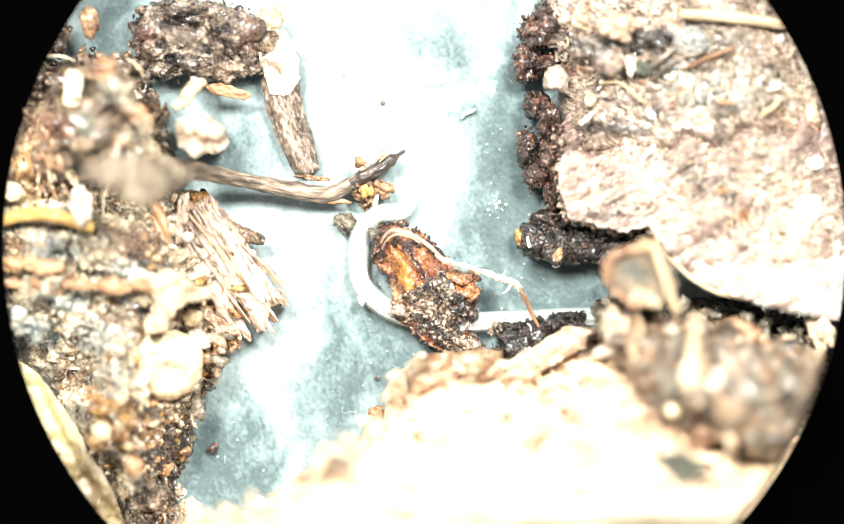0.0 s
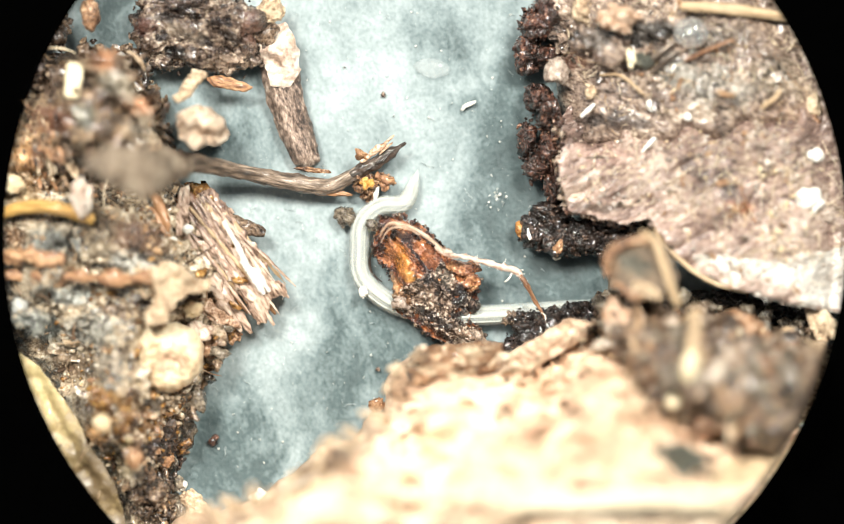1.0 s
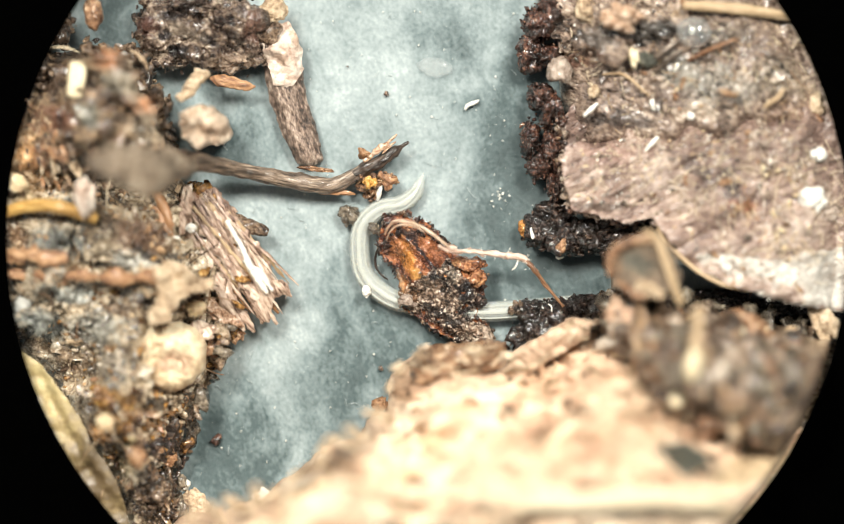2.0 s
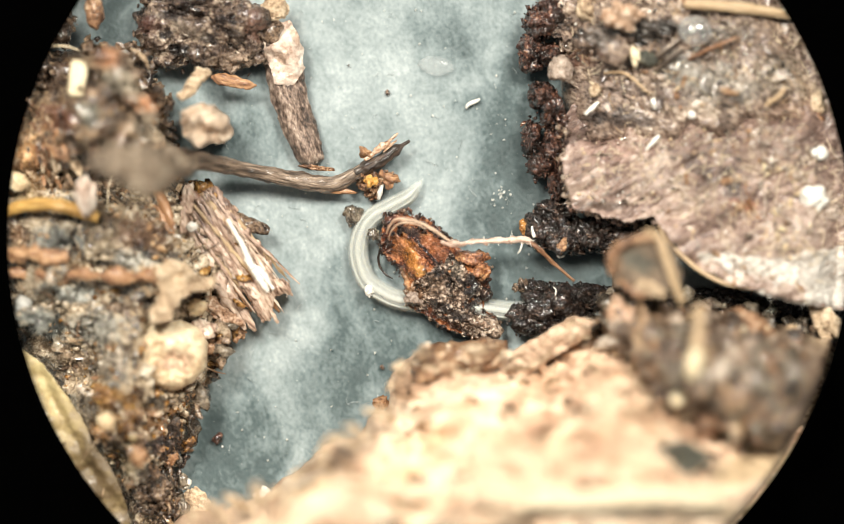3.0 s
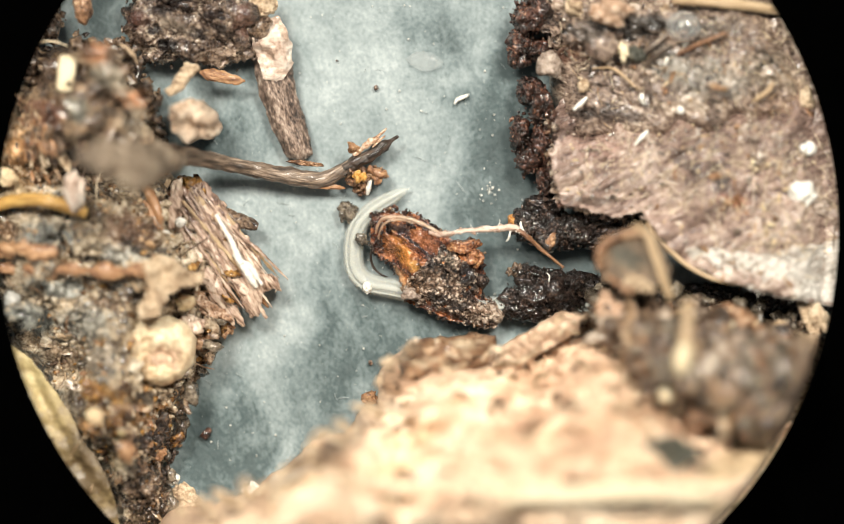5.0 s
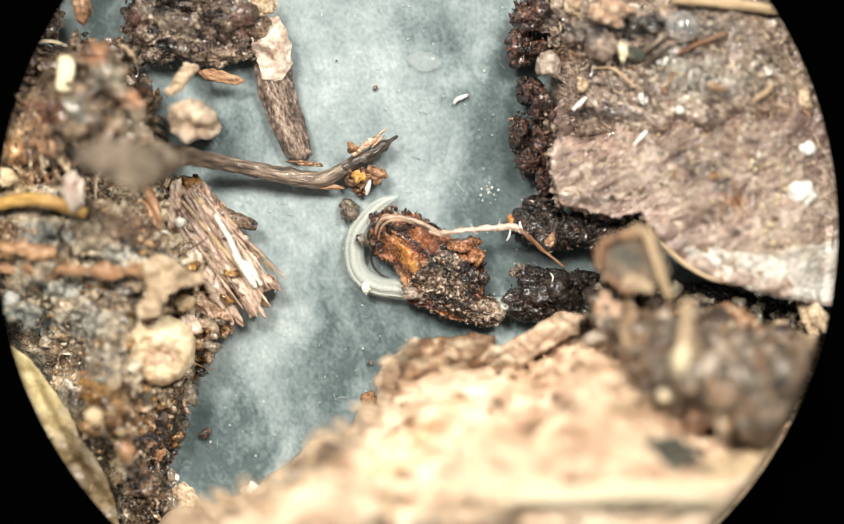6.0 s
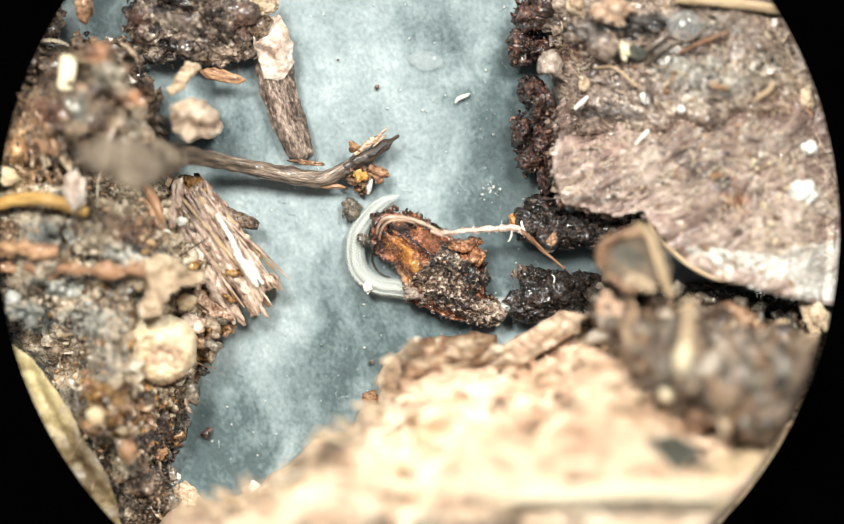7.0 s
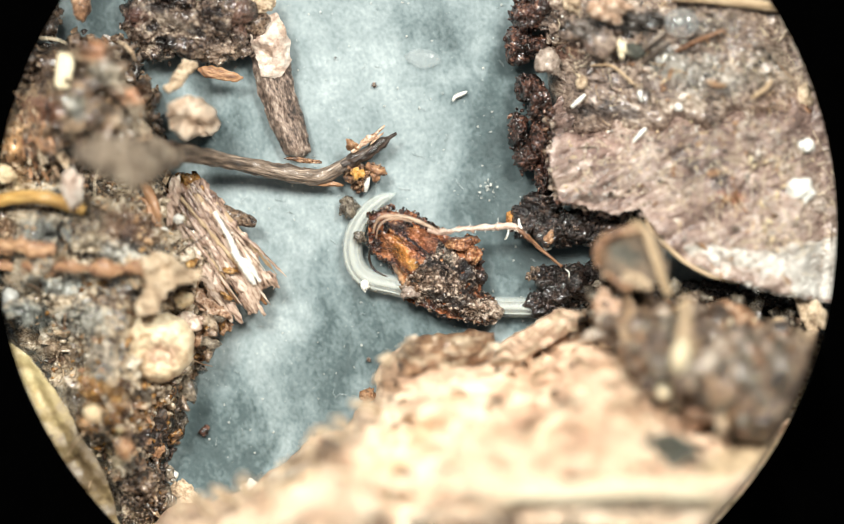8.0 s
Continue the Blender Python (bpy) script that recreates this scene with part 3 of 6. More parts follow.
m_flap = mat("pale_grey_leaf", [(0.0, (0.2, 0.165, 0.14)), (0.3, (0.44, 0.395, 0.35)), (0.65, (0.64, 0.595, 0.54)), (1.0, (0.8, 0.76, 0.7))], 40, 7, (0.25, 0.55), 0.9, gain=3.4, turn=-10, stretch=2.0)
m_bark = mat("grey_bark", [(0.05, DARK), (0.35, (0.1, 0.075, 0.055)), (0.65, (0.2, 0.16, 0.13)), (0.95, (0.38, 0.33, 0.28))], 30, 7, (0.35, 0.6), 0.9, along=True, stretch=6)
m_twig = mat("brown_twig_bark", [(0.0, (0.017, 0.013, 0.01)), (0.34, (0.078, 0.055, 0.04)), (0.6, (0.2, 0.145, 0.106)), (0.82, (0.36, 0.27, 0.2)), (1.0, (0.58, 0.47, 0.37))], 18, 5, (0.25, 0.55), 1.0, along=True, stretch=8, gain=4.0, coat=0.3)
m_straw = mat("tan_straw", [(0.05, BROWN), (0.4, TAN), (0.7, (0.6, 0.46, 0.3)), (1.0, CREAM)], 20, 6, (0.35, 0.6), 0.6, along=True, stretch=10)
m_yellow = mat("golden_straw", [(0.0, (0.1, 0.045, 0.015)), (0.25, (0.34, 0.17, 0.045)), (0.55, (0.6, 0.35, 0.1)), (1.0, (0.86, 0.68, 0.34))], 14, 5, (0.25, 0.5), 0.9, along=True, stretch=10, gain=3.4, coat=0.3)
m_rust = mat("rust_fibre", [(0.0, DARK), (0.35, (0.16, 0.07, 0.035)), (0.65, (0.34, 0.18, 0.09)), (1.0, (0.5, 0.36, 0.23))], 16, 5, (0.2, 0.5), 0.9, along=True, stretch=6, gain=2.8)
m_cream = mat("cream_mineral", [(0.0, (0.35, 0.2, 0.12)), (0.3, (0.58, 0.4, 0.24)), (0.6, (0.74, 0.6, 0.38)), (1.0, (0.86, 0.78, 0.6))], 60, 8, (0.3, 0.6), 0.8, sss=0.1, gain=2.8)
m_white = mat("white_mineral", [(0.0, (0.6, 0.56, 0.48)), (0.5, (0.8, 0.77, 0.7)), (1.0, (0.88, 0.87, 0.84))], 20, 5, (0.2, 0.5), 0.4)
m_amber = mat("amber_husk", [(0.0, (0.012, 0.007, 0.004)), (0.3, (0.06, 0.027, 0.011)), (0.52, (0.19, 0.085, 0.024)), (0.75, (0.38, 0.19, 0.05)), (1.0, (0.66, 0.42, 0.15))], 40, 6, (0.06, 0.35), 1.0, coat=0.9, island=0.4, gain=3.6)
HX, HY = 749.0, 475.0     # the husk's pivot
# Thin near-black tints in shell and crust darken the split by colour.
m_husk = mat("husk_shell", [(0.0, (0.012, 0.007, 0.005)), (0.26, (0.055, 0.017, 0.008)), (0.5, (0.17, 0.052, 0.02)), (0.74, (0.36, 0.125, 0.045)), (1.0, (0.66, 0.33, 0.14))], 36, 5, (0.08, 0.35), 0.9, coat=1.0, wet=0.12, gain=4.2, mix=0.34, home=(HX, HY),
             tints=[(752, 470, 34, 15, 62, (0.5, 0.19, 0.035), 0.9), (770, 494, 14, 9, 50, (0.55, 0.27, 0.07), 0.85), (745, 424, 30, 15, 15, (0.035, 0.018, 0.014), 0.9), (792, 446, 34, 13, 38, (0.32, 0.115, 0.05), 0.75),
                    (704, 440, 12, 40, 0, (0.12, 0.035, 0.02), 0.8), (790, 466, 50, 3.5, 38, (0.012, 0.007, 0.006), 0.95), (722, 450, 16, 28, -20, (0.3, 0.12, 0.05), 0.6), (748, 520, 26, 12, 60, (0.34, 0.2, 0.1), 0.7)])
m_husk_crust = mat("husk_crust", [(0.0, (0.004, 0.004, 0.004)), (0.32, (0.028, 0.017, 0.012)), (0.55, (0.105, 0.066, 0.046)), (0.76, (0.27, 0.182, 0.132)), (1.0, (0.64, 0.52, 0.42))], 30, 6, (0.08, 0.4), 1.0, coat=1.0, wet=0.1, gain=6.4, mix=0.5, home=(HX, HY),
                   tints=[(872, 508, 34, 20, 60, (0.014, 0.012, 0.013), 0.92), (838, 560, 50, 12, 14, (0.016, 0.013, 0.013), 0.85), (880, 545, 20, 14, 30, (0.02, 0.016, 0.016), 0.85), (908, 582, 32, 22, 20, (0.2, 0.13, 0.09), 0.85),
                          (800, 520, 34, 20, 20, (0.14, 0.088, 0.058), 0.6), (770, 535, 16, 20, -20, (0.15, 0.07, 0.03), 0.7), (835, 480, 26, 12, 30, (0.2, 0.16, 0.12), 0.6), (806, 488, 5, 16, -10, (0.01, 0.008, 0.008), 0.9)])
m_knob = mat("amber_lump", [(0.0, (0.02, 0.01, 0.007)), (0.3, (0.12, 0.045, 0.024)), (0.55, (0.3, 0.12, 0.055)), (0.8, (0.54, 0.27, 0.12)), (1.0, (0.82, 0.58, 0.3))], 24, 5, (0.08, 0.35), 0.8, coat=0.9, wet=0.12, gain=3.6)
m_stalk = mat("tan_stalk", [(0.0, (0.1, 0.05, 0.03)), (0.3, (0.32, 0.2, 0.13)), (0.6, (0.52, 0.37, 0.26)), (1.0, (0.74, 0.6, 0.46))], 16, 4, (0.25, 0.5), 0.8, along=True, stretch=6, gain=3.2, coat=0.4)
m_chip = mat("orange_chip", [(0.0, (0.06, 0.03, 0.018)), (0.35, (0.22, 0.105, 0.05)), (0.7, (0.4, 0.22, 0.11)), (1.0, (0.66, 0.48, 0.3))], 20, 5, (0.2, 0.5), 0.9, coat=0.4, gain=3.0)
m_yellow_seed = mat("yellow_seed", [(0.0, (0.22, 0.08, 0.02)), (0.45, (0.55, 0.27, 0.06)), (1.0, (0.78, 0.52, 0.2))], 14, 5, (0.1, 0.4), 0.7, coat=0.6)
m_worm = mat("worm_skin", [(0.0, (0.72, 0.78, 0.72)), (0.5, (0.84, 0.88, 0.82)), (1.0, (0.93, 0.95, 0.9))], 40, 8, (0.12, 0.3), 0.1, coat=0.3, sss=0.3, clear=0.82)
m_gut = mat("worm_gut", [(0.0, (0.78, 0.82, 0.74)), (1.0, (0.92, 0.94, 0.88))], 22, 5, (0.2, 0.3), 0.1, clear=0.84)
m_kernel = mat("orange_kernel", [(0.0, (0.14, 0.045, 0.018)), (0.4, (0.38, 0.15, 0.04)), (0.75, (0.58, 0.3, 0.09)), (1.0, (0.72, 0.46, 0.18))], 18, 5, (0.08, 0.35), 0.9, coat=0.8, gain=2.8)
m_pebble = mat("cream_pebble", [(0.0, (0.3, 0.16, 0.08)), (0.25, (0.56, 0.38, 0.22)), (0.5, (0.82, 0.66, 0.44)), (1.0, (0.95, 0.88, 0.7))], 70, 9, (0.25, 0.55), 0.9, gain=3.0, coat=0.3, tints=[(308, 658, 30, 22, 10, (0.6, 0.36, 0.26), 0.6), (262, 690, 30, 12, 30, (0.4, 0.22, 0.1), 0.6), (330, 712, 26, 10, -20, (0.45, 0.26, 0.12), 0.6)])
m_grit = mat("grey_quartz", [(0.0, (0.2, 0.2, 0.19)), (0.6, (0.4, 0.39, 0.36)), (1.0, (0.6, 0.58, 0.54))], 20, 6, (0.1, 0.3), 0.3, coat=0.3)
m_pale_straw = mat("pale_straw", [(0.0, TAN), (0.4, (0.68, 0.55, 0.38)), (1.0, (0.88, 0.8, 0.64))], 20, 6, (0.35, 0.6), 0.6, along=True, stretch=10)
m_lint = mat("cotton_lint", [(0.0, (0.22, 0.27, 0.27)), (1.0, (0.46, 0.5, 0.5))], 60, 8, (0.4, 0.6), 0.0, island=0.8)
m_root = mat("pale_rootlet", [(0.0, (0.16, 0.08, 0.05)), (0.28, (0.42, 0.27, 0.2)), (0.5, (0.68, 0.51, 0.42)), (1.0, (0.88, 0.77, 0.68))], 22, 5, (0.3, 0.55), 0.8, along=True, stretch=5, gain=3.0)
m_bundle = mat("bark_fibre", [(0.0, (0.1, 0.056, 0.04)), (0.22, (0.3, 0.19, 0.14)), (0.48, (0.52, 0.37, 0.285)), (0.74, (0.68, 0.54, 0.43)), (1.0, (0.84, 0.75, 0.65))], 24, 5, (0.25, 0.55), 1.0, along=True, stretch=6, gain=4.2, coat=0.6, piece=0.5)
m_wet_grey = mat("wet_grey_soil", [(0.0, (0.01, 0.008, 0.006)), (0.3, (0.055, 0.041, 0.029)), (0.55, (0.145, 0.115, 0.083)), (0.8, (0.3, 0.245, 0.18)), (1.0, (0.52, 0.45, 0.35))], 40, 7, (0.12, 0.4), 1.0, coat=1.0, wet=0.14, gain=3.6, mix=0.35, island=0.4)
m_left_soil = mat("left_soil_wet", [(0.0, (0.014, 0.01, 0.007)), (0.24, (0.13, 0.09, 0.058)), (0.46, (0.35, 0.263, 0.175)), (0.72, (0.6, 0.49, 0.355)), (1.0, (0.85, 0.77, 0.63))], 60, 8, (0.1, 0.4), 1.0, island=0.35, coat=1.0, wet=0.1, gain=3.6, mix=0.34, tints=LEFT_SOIL_AND_GAPS)
m_heap_soil = mat("heap_soil_wet", [(0.0, (0.009, 0.006, 0.005)), (0.26, (0.052, 0.031, 0.019)), (0.5, (0.145, 0.088, 0.052)), (0.76, (0.32, 0.21, 0.125)), (1.0, (0.58, 0.43, 0.28))], 60, 9, (0.15, 0.5), 1.0, island=0.3, coat=0.8, wet=0.16, gain=3.4, mix=0.3, tints=HEAP_SOIL_AND_GAPS)
m_right_soil = mat("right_soil", [(0.0, (0.02, 0.014, 0.012)), (0.27, (0.088, 0.06, 0.046)), (0.53, (0.215, 0.15, 0.115)), (0.78, (0.37, 0.275, 0.21)), (1.0, (0.62, 0.52, 0.42))], 70, 6, (0.1, 0.5), 1.0, island=0.6, coat=0.8, wet=0.14, gain=4.0, turn=25, stretch=1.6, tints=RIGHT_SOIL)
m_flake = mat("crumpled_flake", [(0.0, (0.14, 0.08, 0.05)), (0.28, (0.4, 0.27, 0.185)), (0.55, (0.66, 0.5, 0.37)), (1.0, (0.88, 0.78, 0.64))], 30, 8, (0.25, 0.55), 1.0, gain=4.2, coat=0.4)
m_left_film = mat("wet_left_grain", [(0.0, (0.02, 0.016, 0.013)), (0.4, (0.1, 0.085, 0.07)), (0.7, (0.22, 0.2, 0.175)), (1.0, (0.5, 0.48, 0.44))], 60, 10, (0.05, 0.16), 0.0, island=0.6, coat=1.0, wet=0.04, gain=3.0)
m_right_film = mat("wet_right_grain", [(0.0, (0.03, 0.022, 0.019)), (0.4, (0.13, 0.1, 0.085)), (0.7, (0.28, 0.235, 0.2)), (1.0, (0.6, 0.55, 0.5))], 60, 10, (0.05, 0.16), 0.0, island=0.6, coat=1.0, wet=0.04, gain=3.0)
m_glass = mat("clear_droplet", [(0.0, (0.86, 0.87, 0.86)), (1.0, (0.94, 0.95, 0.94))], 30, 8, (0.03, 0.06), 0.0, transmission=0.9)
m_joint = mat("orange_brown_bark", [(0.0, (0.06, 0.03, 0.018)), (0.25, (0.24, 0.11, 0.055)), (0.55, (0.44, 0.24, 0.12)), (1.0, (0.74, 0.54, 0.34))], 30, 6, (0.3, 0.55), 0.9, along=True, stretch=3, gain=3.6, coat=0.4)
m_rusty = mat("rusty_crumb", [(0.0, (0.03, 0.016, 0.01)), (0.3, (0.13, 0.062, 0.033)), (0.55, (0.3, 0.155, 0.08)), (0.8, (0.5, 0.31, 0.18)), (1.0, (0.74, 0.58, 0.4))], 34, 7, (0.2, 0.5), 1.0, coat=0.6, wet=0.2, gain=4.2)
m_joint_plain = mat("stripped_bark", [(0.0, (0.1, 0.05, 0.03)), (0.3, (0.34, 0.18, 0.1)), (0.55, (0.58, 0.38, 0.26)), (1.0, (0.84, 0.72, 0.58))], 18, 5, (0.25, 0.5), 0.9, gain=3.8, coat=0.4)
m_bundle_core = mat("splintered_bark", [(0.0, (0.05, 0.028, 0.02)), (0.25, (0.25, 0.155, 0.11)), (0.5, (0.47, 0.33, 0.25)), (0.75, (0.65, 0.5, 0.39)), (1.0, (0.8, 0.7, 0.58))], 30, 5, (0.2, 0.5), 1.0, turn=60, stretch=5, gain=4.4, coat=0.7)
# Near-black ellipses paint the shade of its cavities into the colour.
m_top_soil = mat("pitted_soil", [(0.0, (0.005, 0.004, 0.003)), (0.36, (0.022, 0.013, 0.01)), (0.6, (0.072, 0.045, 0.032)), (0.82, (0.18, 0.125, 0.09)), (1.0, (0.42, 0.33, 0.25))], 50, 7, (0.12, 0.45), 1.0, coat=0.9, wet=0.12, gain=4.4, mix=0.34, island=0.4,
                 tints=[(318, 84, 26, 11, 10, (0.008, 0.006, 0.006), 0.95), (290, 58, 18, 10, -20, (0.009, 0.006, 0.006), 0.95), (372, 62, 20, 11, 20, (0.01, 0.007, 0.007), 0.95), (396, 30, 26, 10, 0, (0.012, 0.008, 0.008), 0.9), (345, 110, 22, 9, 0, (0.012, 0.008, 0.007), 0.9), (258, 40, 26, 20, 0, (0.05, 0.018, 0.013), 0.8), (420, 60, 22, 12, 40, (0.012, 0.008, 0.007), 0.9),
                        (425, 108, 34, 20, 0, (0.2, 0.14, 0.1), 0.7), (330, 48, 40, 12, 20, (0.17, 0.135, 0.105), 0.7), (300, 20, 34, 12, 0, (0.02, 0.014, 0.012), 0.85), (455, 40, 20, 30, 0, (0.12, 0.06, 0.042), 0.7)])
m_clear = mat("clear_membrane", [(0.0, (0.5, 0.55, 0.55)), (1.0, (0.7, 0.74, 0.74))], 30, 6, (0.1, 0.25), 0.0, clear=0.86, coat=0.5)
m_dark_chip = mat("dark_grey_green", [(0.0, (0.015, 0.016, 0.013)), (0.5, (0.06, 0.06, 0.045)), (1.0, (0.2, 0.18, 0.13))], 40, 8, (0.3, 0.6), 0.9, gain=3.2)
m_pale_block = mat("pale_block", [(0.0, (0.5, 0.38, 0.22)), (0.5, (0.74, 0.62, 0.42)), (1.0, (0.84, 0.76, 0.58))], 40, 8, (0.3, 0.6), 0.4)
m_butt = mat("frayed_twig_end", [(0.0, (0.05, 0.035, 0.024)), (0.3, (0.15, 0.108, 0.075)), (0.6, (0.28, 0.21, 0.15)), (1.0, (0.54, 0.44, 0.33))], 50, 12, (0.3, 0.6), 0.9, gain=5.0)
m_bark_plate = mat("worn_bark_plate", [(0.0, (0.035, 0.026, 0.02)), (0.3, (0.1, 0.072, 0.052)), (0.6, (0.2, 0.145, 0.1)), (1.0, (0.42, 0.3, 0.2))], 50, 9, (0.25, 0.6), 1.0, gain=3.4,
                   tints=[(1160, 478, 34, 24, 30, (0.085, 0.083, 0.066), 0.85), (1120, 478, 12, 40, -10, (0.2, 0.12, 0.07), 0.7), (1180, 528, 26, 12, 10, (0.4, 0.3, 0.2), 0.8)])
m_plank = mat("splintered_wood", [(0.0, (0.14, 0.075, 0.047)), (0.25, (0.42, 0.265, 0.175)), (0.5, (0.68, 0.485, 0.345)), (1.0, (0.88, 0.74, 0.57))], 24, 7, (0.35, 0.7), 1.0, turn=32, stretch=4, gain=4.0)
m_dark_tip = mat("dark_twig_end", [(0.0, BLACK), (0.4, (0.022, 0.014, 0.01)), (0.7, (0.075, 0.045, 0.03)), (1.0, (0.22, 0.14, 0.095))], 22, 6, (0.2, 0.5), 0.9, along=True, stretch=6, gain=3.4, coat=0.4)
m_strip = mat("fibrous_strip", [(0.0, (0.022, 0.015, 0.012)), (0.28, (0.12, 0.08, 0.061)), (0.55, (0.285, 0.205, 0.16)), (0.8, (0.46, 0.36, 0.29)), (1.0, (0.72, 0.63, 0.54))], 40, 5, (0.3, 0.6), 1.0, turn=72, stretch=2.2, gain=4.2)
m_patch = mat("flaking_cream_patch", [(0.0, (0.15, 0.08, 0.055)), (0.22, (0.42, 0.28, 0.21)), (0.46, (0.64, 0.5, 0.41)), (0.75, (0.76, 0.67, 0.58)), (1.0, (0.86, 0.81, 0.75))], 44, 9, (0.35, 0.65), 0.7, gain=3.4, mix=0.22, coat=0.3, tints=[(505, 100, 10, 20, 25, (0.42, 0.28, 0.2), 0.7), (530, 62, 9, 14, -20, (0.36, 0.23, 0.16), 0.7), (484, 70, 7, 14, 20, (0.3, 0.19, 0.14), 0.7), (522, 132, 12, 8, 0, (0.46, 0.32, 0.24), 0.6)])
m_pale_leaf = mat("pale_yellow_leaf", [(0.0, (0.12, 0.08, 0.04)), (0.35, (0.27, 0.195, 0.095)), (0.7, (0.44, 0.34, 0.165)), (1.0, (0.6, 0.5, 0.27))], 110, 12, (0.3, 0.55), 0.4, gain=2.2, coat=0.3, stains_and_shade=[(190, 890, 90, -0.45), (140, 800, 60, -0.2), (65, 690, 60, 0.2)])
m_straw_flake = mat("tan_flake", [(0.0, (0.08, 0.05, 0.03)), (0.25, (0.32, 0.21, 0.13)), (0.5, (0.54, 0.4, 0.265)), (0.75, (0.7, 0.56, 0.4)), (1.0, (0.82, 0.71, 0.55))], 36, 7, (0.3, 0.6), 1.0, gain=3.6, island=0.5)


# ---------------------------------------------------------------- building things
def thing(name, label, category, group="", kind="", at=None):
    e = new(name)
    e.empty_display_size = 0.0002
    if at is not None:
        e.location = at
    return tagged(e, label, category, group, kind)


def part(name, mesh, material, parent=None, label="", kind=""):
    ob = new(name, mesh)
    ob.data.materials.append(material)
    ob.parent = parent
    return tagged(ob, label, kind=kind)


def solid(name, mesh, material, label, category, group="", kind=""):
    """A thing of a single mesh."""
    return tagged(part(name, mesh, material), label, category, group, kind)




def cap(x, y, h, slope=1.1, step=0.0, gap=20):
    """Keeps a surface below the field stop; with a step it stands steeply inside the ring."""
    inward = np.maximum(0, RR - gap - np.hypot(x - RX, y - RY))
    return np.minimum(h, 126 + 20 * fbm(x, y, 0 * x, 34, 4, 99) + slope * inward + step * np.minimum(inward, 16))


def nugget(name, x, y, z, size, material, label, category, seed=0, turn=0, rough=0.3, parent=None, group="", level=4, boxy=False):
    """One stone or crumb, size (across, down, high)."""
    v, f = ICO[level]
    if boxy:
        v = v / ((np.abs(v) ** 7).sum(1) ** (1 / 7))[:, None] * 0.94
    w = fbm(v[:, 0], v[:, 1], v[:, 2], 0.8, 5, seed + 7) - 0.5 * np.abs(fbm(v[:, 0], v[:, 1], v[:, 2], 0.5, 3, seed + 9))
    v = v * (1.08 + rough * 2.4 * w[:, None]) * np.array(size)
    c, s = math.cos(radians(turn)), math.sin(radians(turn))
    v = np.column_stack([v[:, 0] * c - v[:, 1] * s + x, v[:, 0] * s + v[:, 1] * c + y, v[:, 2] + z])
    me = to_mesh(name, v, f)
    if parent is not None:
        return part(name, me, material, parent, label)
    return solid(name, me, material, label, category, group)


def stem(name, rows, material, label, category, sides=14, rings=50, rough=0.12, size=14, flat=1.0, seed=0, group="", parent=None, origin=(CX, CY, 0)):
    v, f, uv = tube(rows, sides, rings, rough, size, flat, seed)
    me = to_mesh(name, v, f, uv=uv, origin=origin)
    if parent is not None:
        return part(name, me, material, parent, label)
    return solid(name, me, material, label, category, group)


def blob_points(lobes, n, small, large, seed, power=2.0):
    """Grain centres on the skins of several lobes (x, y, z, rx, ry, rz)."""
    rs = np.random.RandomState(seed)
    lobes = np.array(lobes, float)
    weight = lobes[:, 3] * lobes[:, 4]
    k = rs.choice(len(lobes), n, p=weight / weight.sum())
    q = rs.normal(size=(n, 3))
    q /= np.linalg.norm(q, axis=1)[:, None]
    q *= (0.55 + 0.5 * rs.rand(n) ** 0.6)[:, None]
    c = lobes[k, :3] + q * lobes[k, 3:]
    c = c + 8 * np.stack([fbm(c[:, 0], c[:, 1], c[:, 2] + 90 * j, 25, 2, seed + j) for j in range(3)], 1)
    r = small + (large - small) * rs.rand(n) ** power
    c[:, 2] = np.maximum(c[:, 2], r * 0.6)
    return c, r


def rugged(lobe, seed, level=5, scale=0.84, deep=1.0):
    """A pitted, folded lump round a lobe (x, y, z, rx, ry, rz)."""
    x, y, z, a, b, c = lobe
    v, f = ICO[level]
    w = 0.9 * fbm(v[:, 0], v[:, 1], v[:, 2], 0.8, 2, seed) - 0.3 * np.abs(fbm(v[:, 0], v[:, 1], v[:, 2], 0.3, 3, seed + 40))
    p = v * (1 + w[:, None]) * np.array((a, b, c)) * scale + np.array((x, y, z))
    q = p + 7 * np.stack([fbm(p[:, 0], p[:, 1], p[:, 2] + 50 * j, 14, 2, seed + 3 + j) for j in range(3)], 1)
    fold = 13 * (0.26 - np.abs(fbm(q[:, 0], q[:, 1], q[:, 2], 24, 2, seed + 60))) + 5.2 * fbm(q[:, 0], q[:, 1], q[:, 2], 9, 3, seed + 70)
    n = v / np.array((a, b, c))
    p = p + n / np.linalg.norm(n, axis=1)[:, None] * (deep * fold)[:, None]
    p[:, 2] = np.maximum(p[:, 2], 0)
    return p, f


def aggregate(name, lobes, n, small, large, material, label, seed=0, core=True, group="soil aggregates", level=5):
    """A crumbly clump: a core with a crust of grains."""
    e = thing(name, label, "soil clump", group)
    if core:
        for j, lobe in enumerate(lobes):
            part("lump", to_mesh("lump", *rugged(lobe, seed * 5 + j, level)), material, e)
    c, r = blob_points(lobes, n // 2, small * 0.5, large * 0.7, seed, 2.5)
    part("crust", to_mesh("crust", *grains(c, r, seed, rough=0.6)), material, e, kind="stuff")
    return e


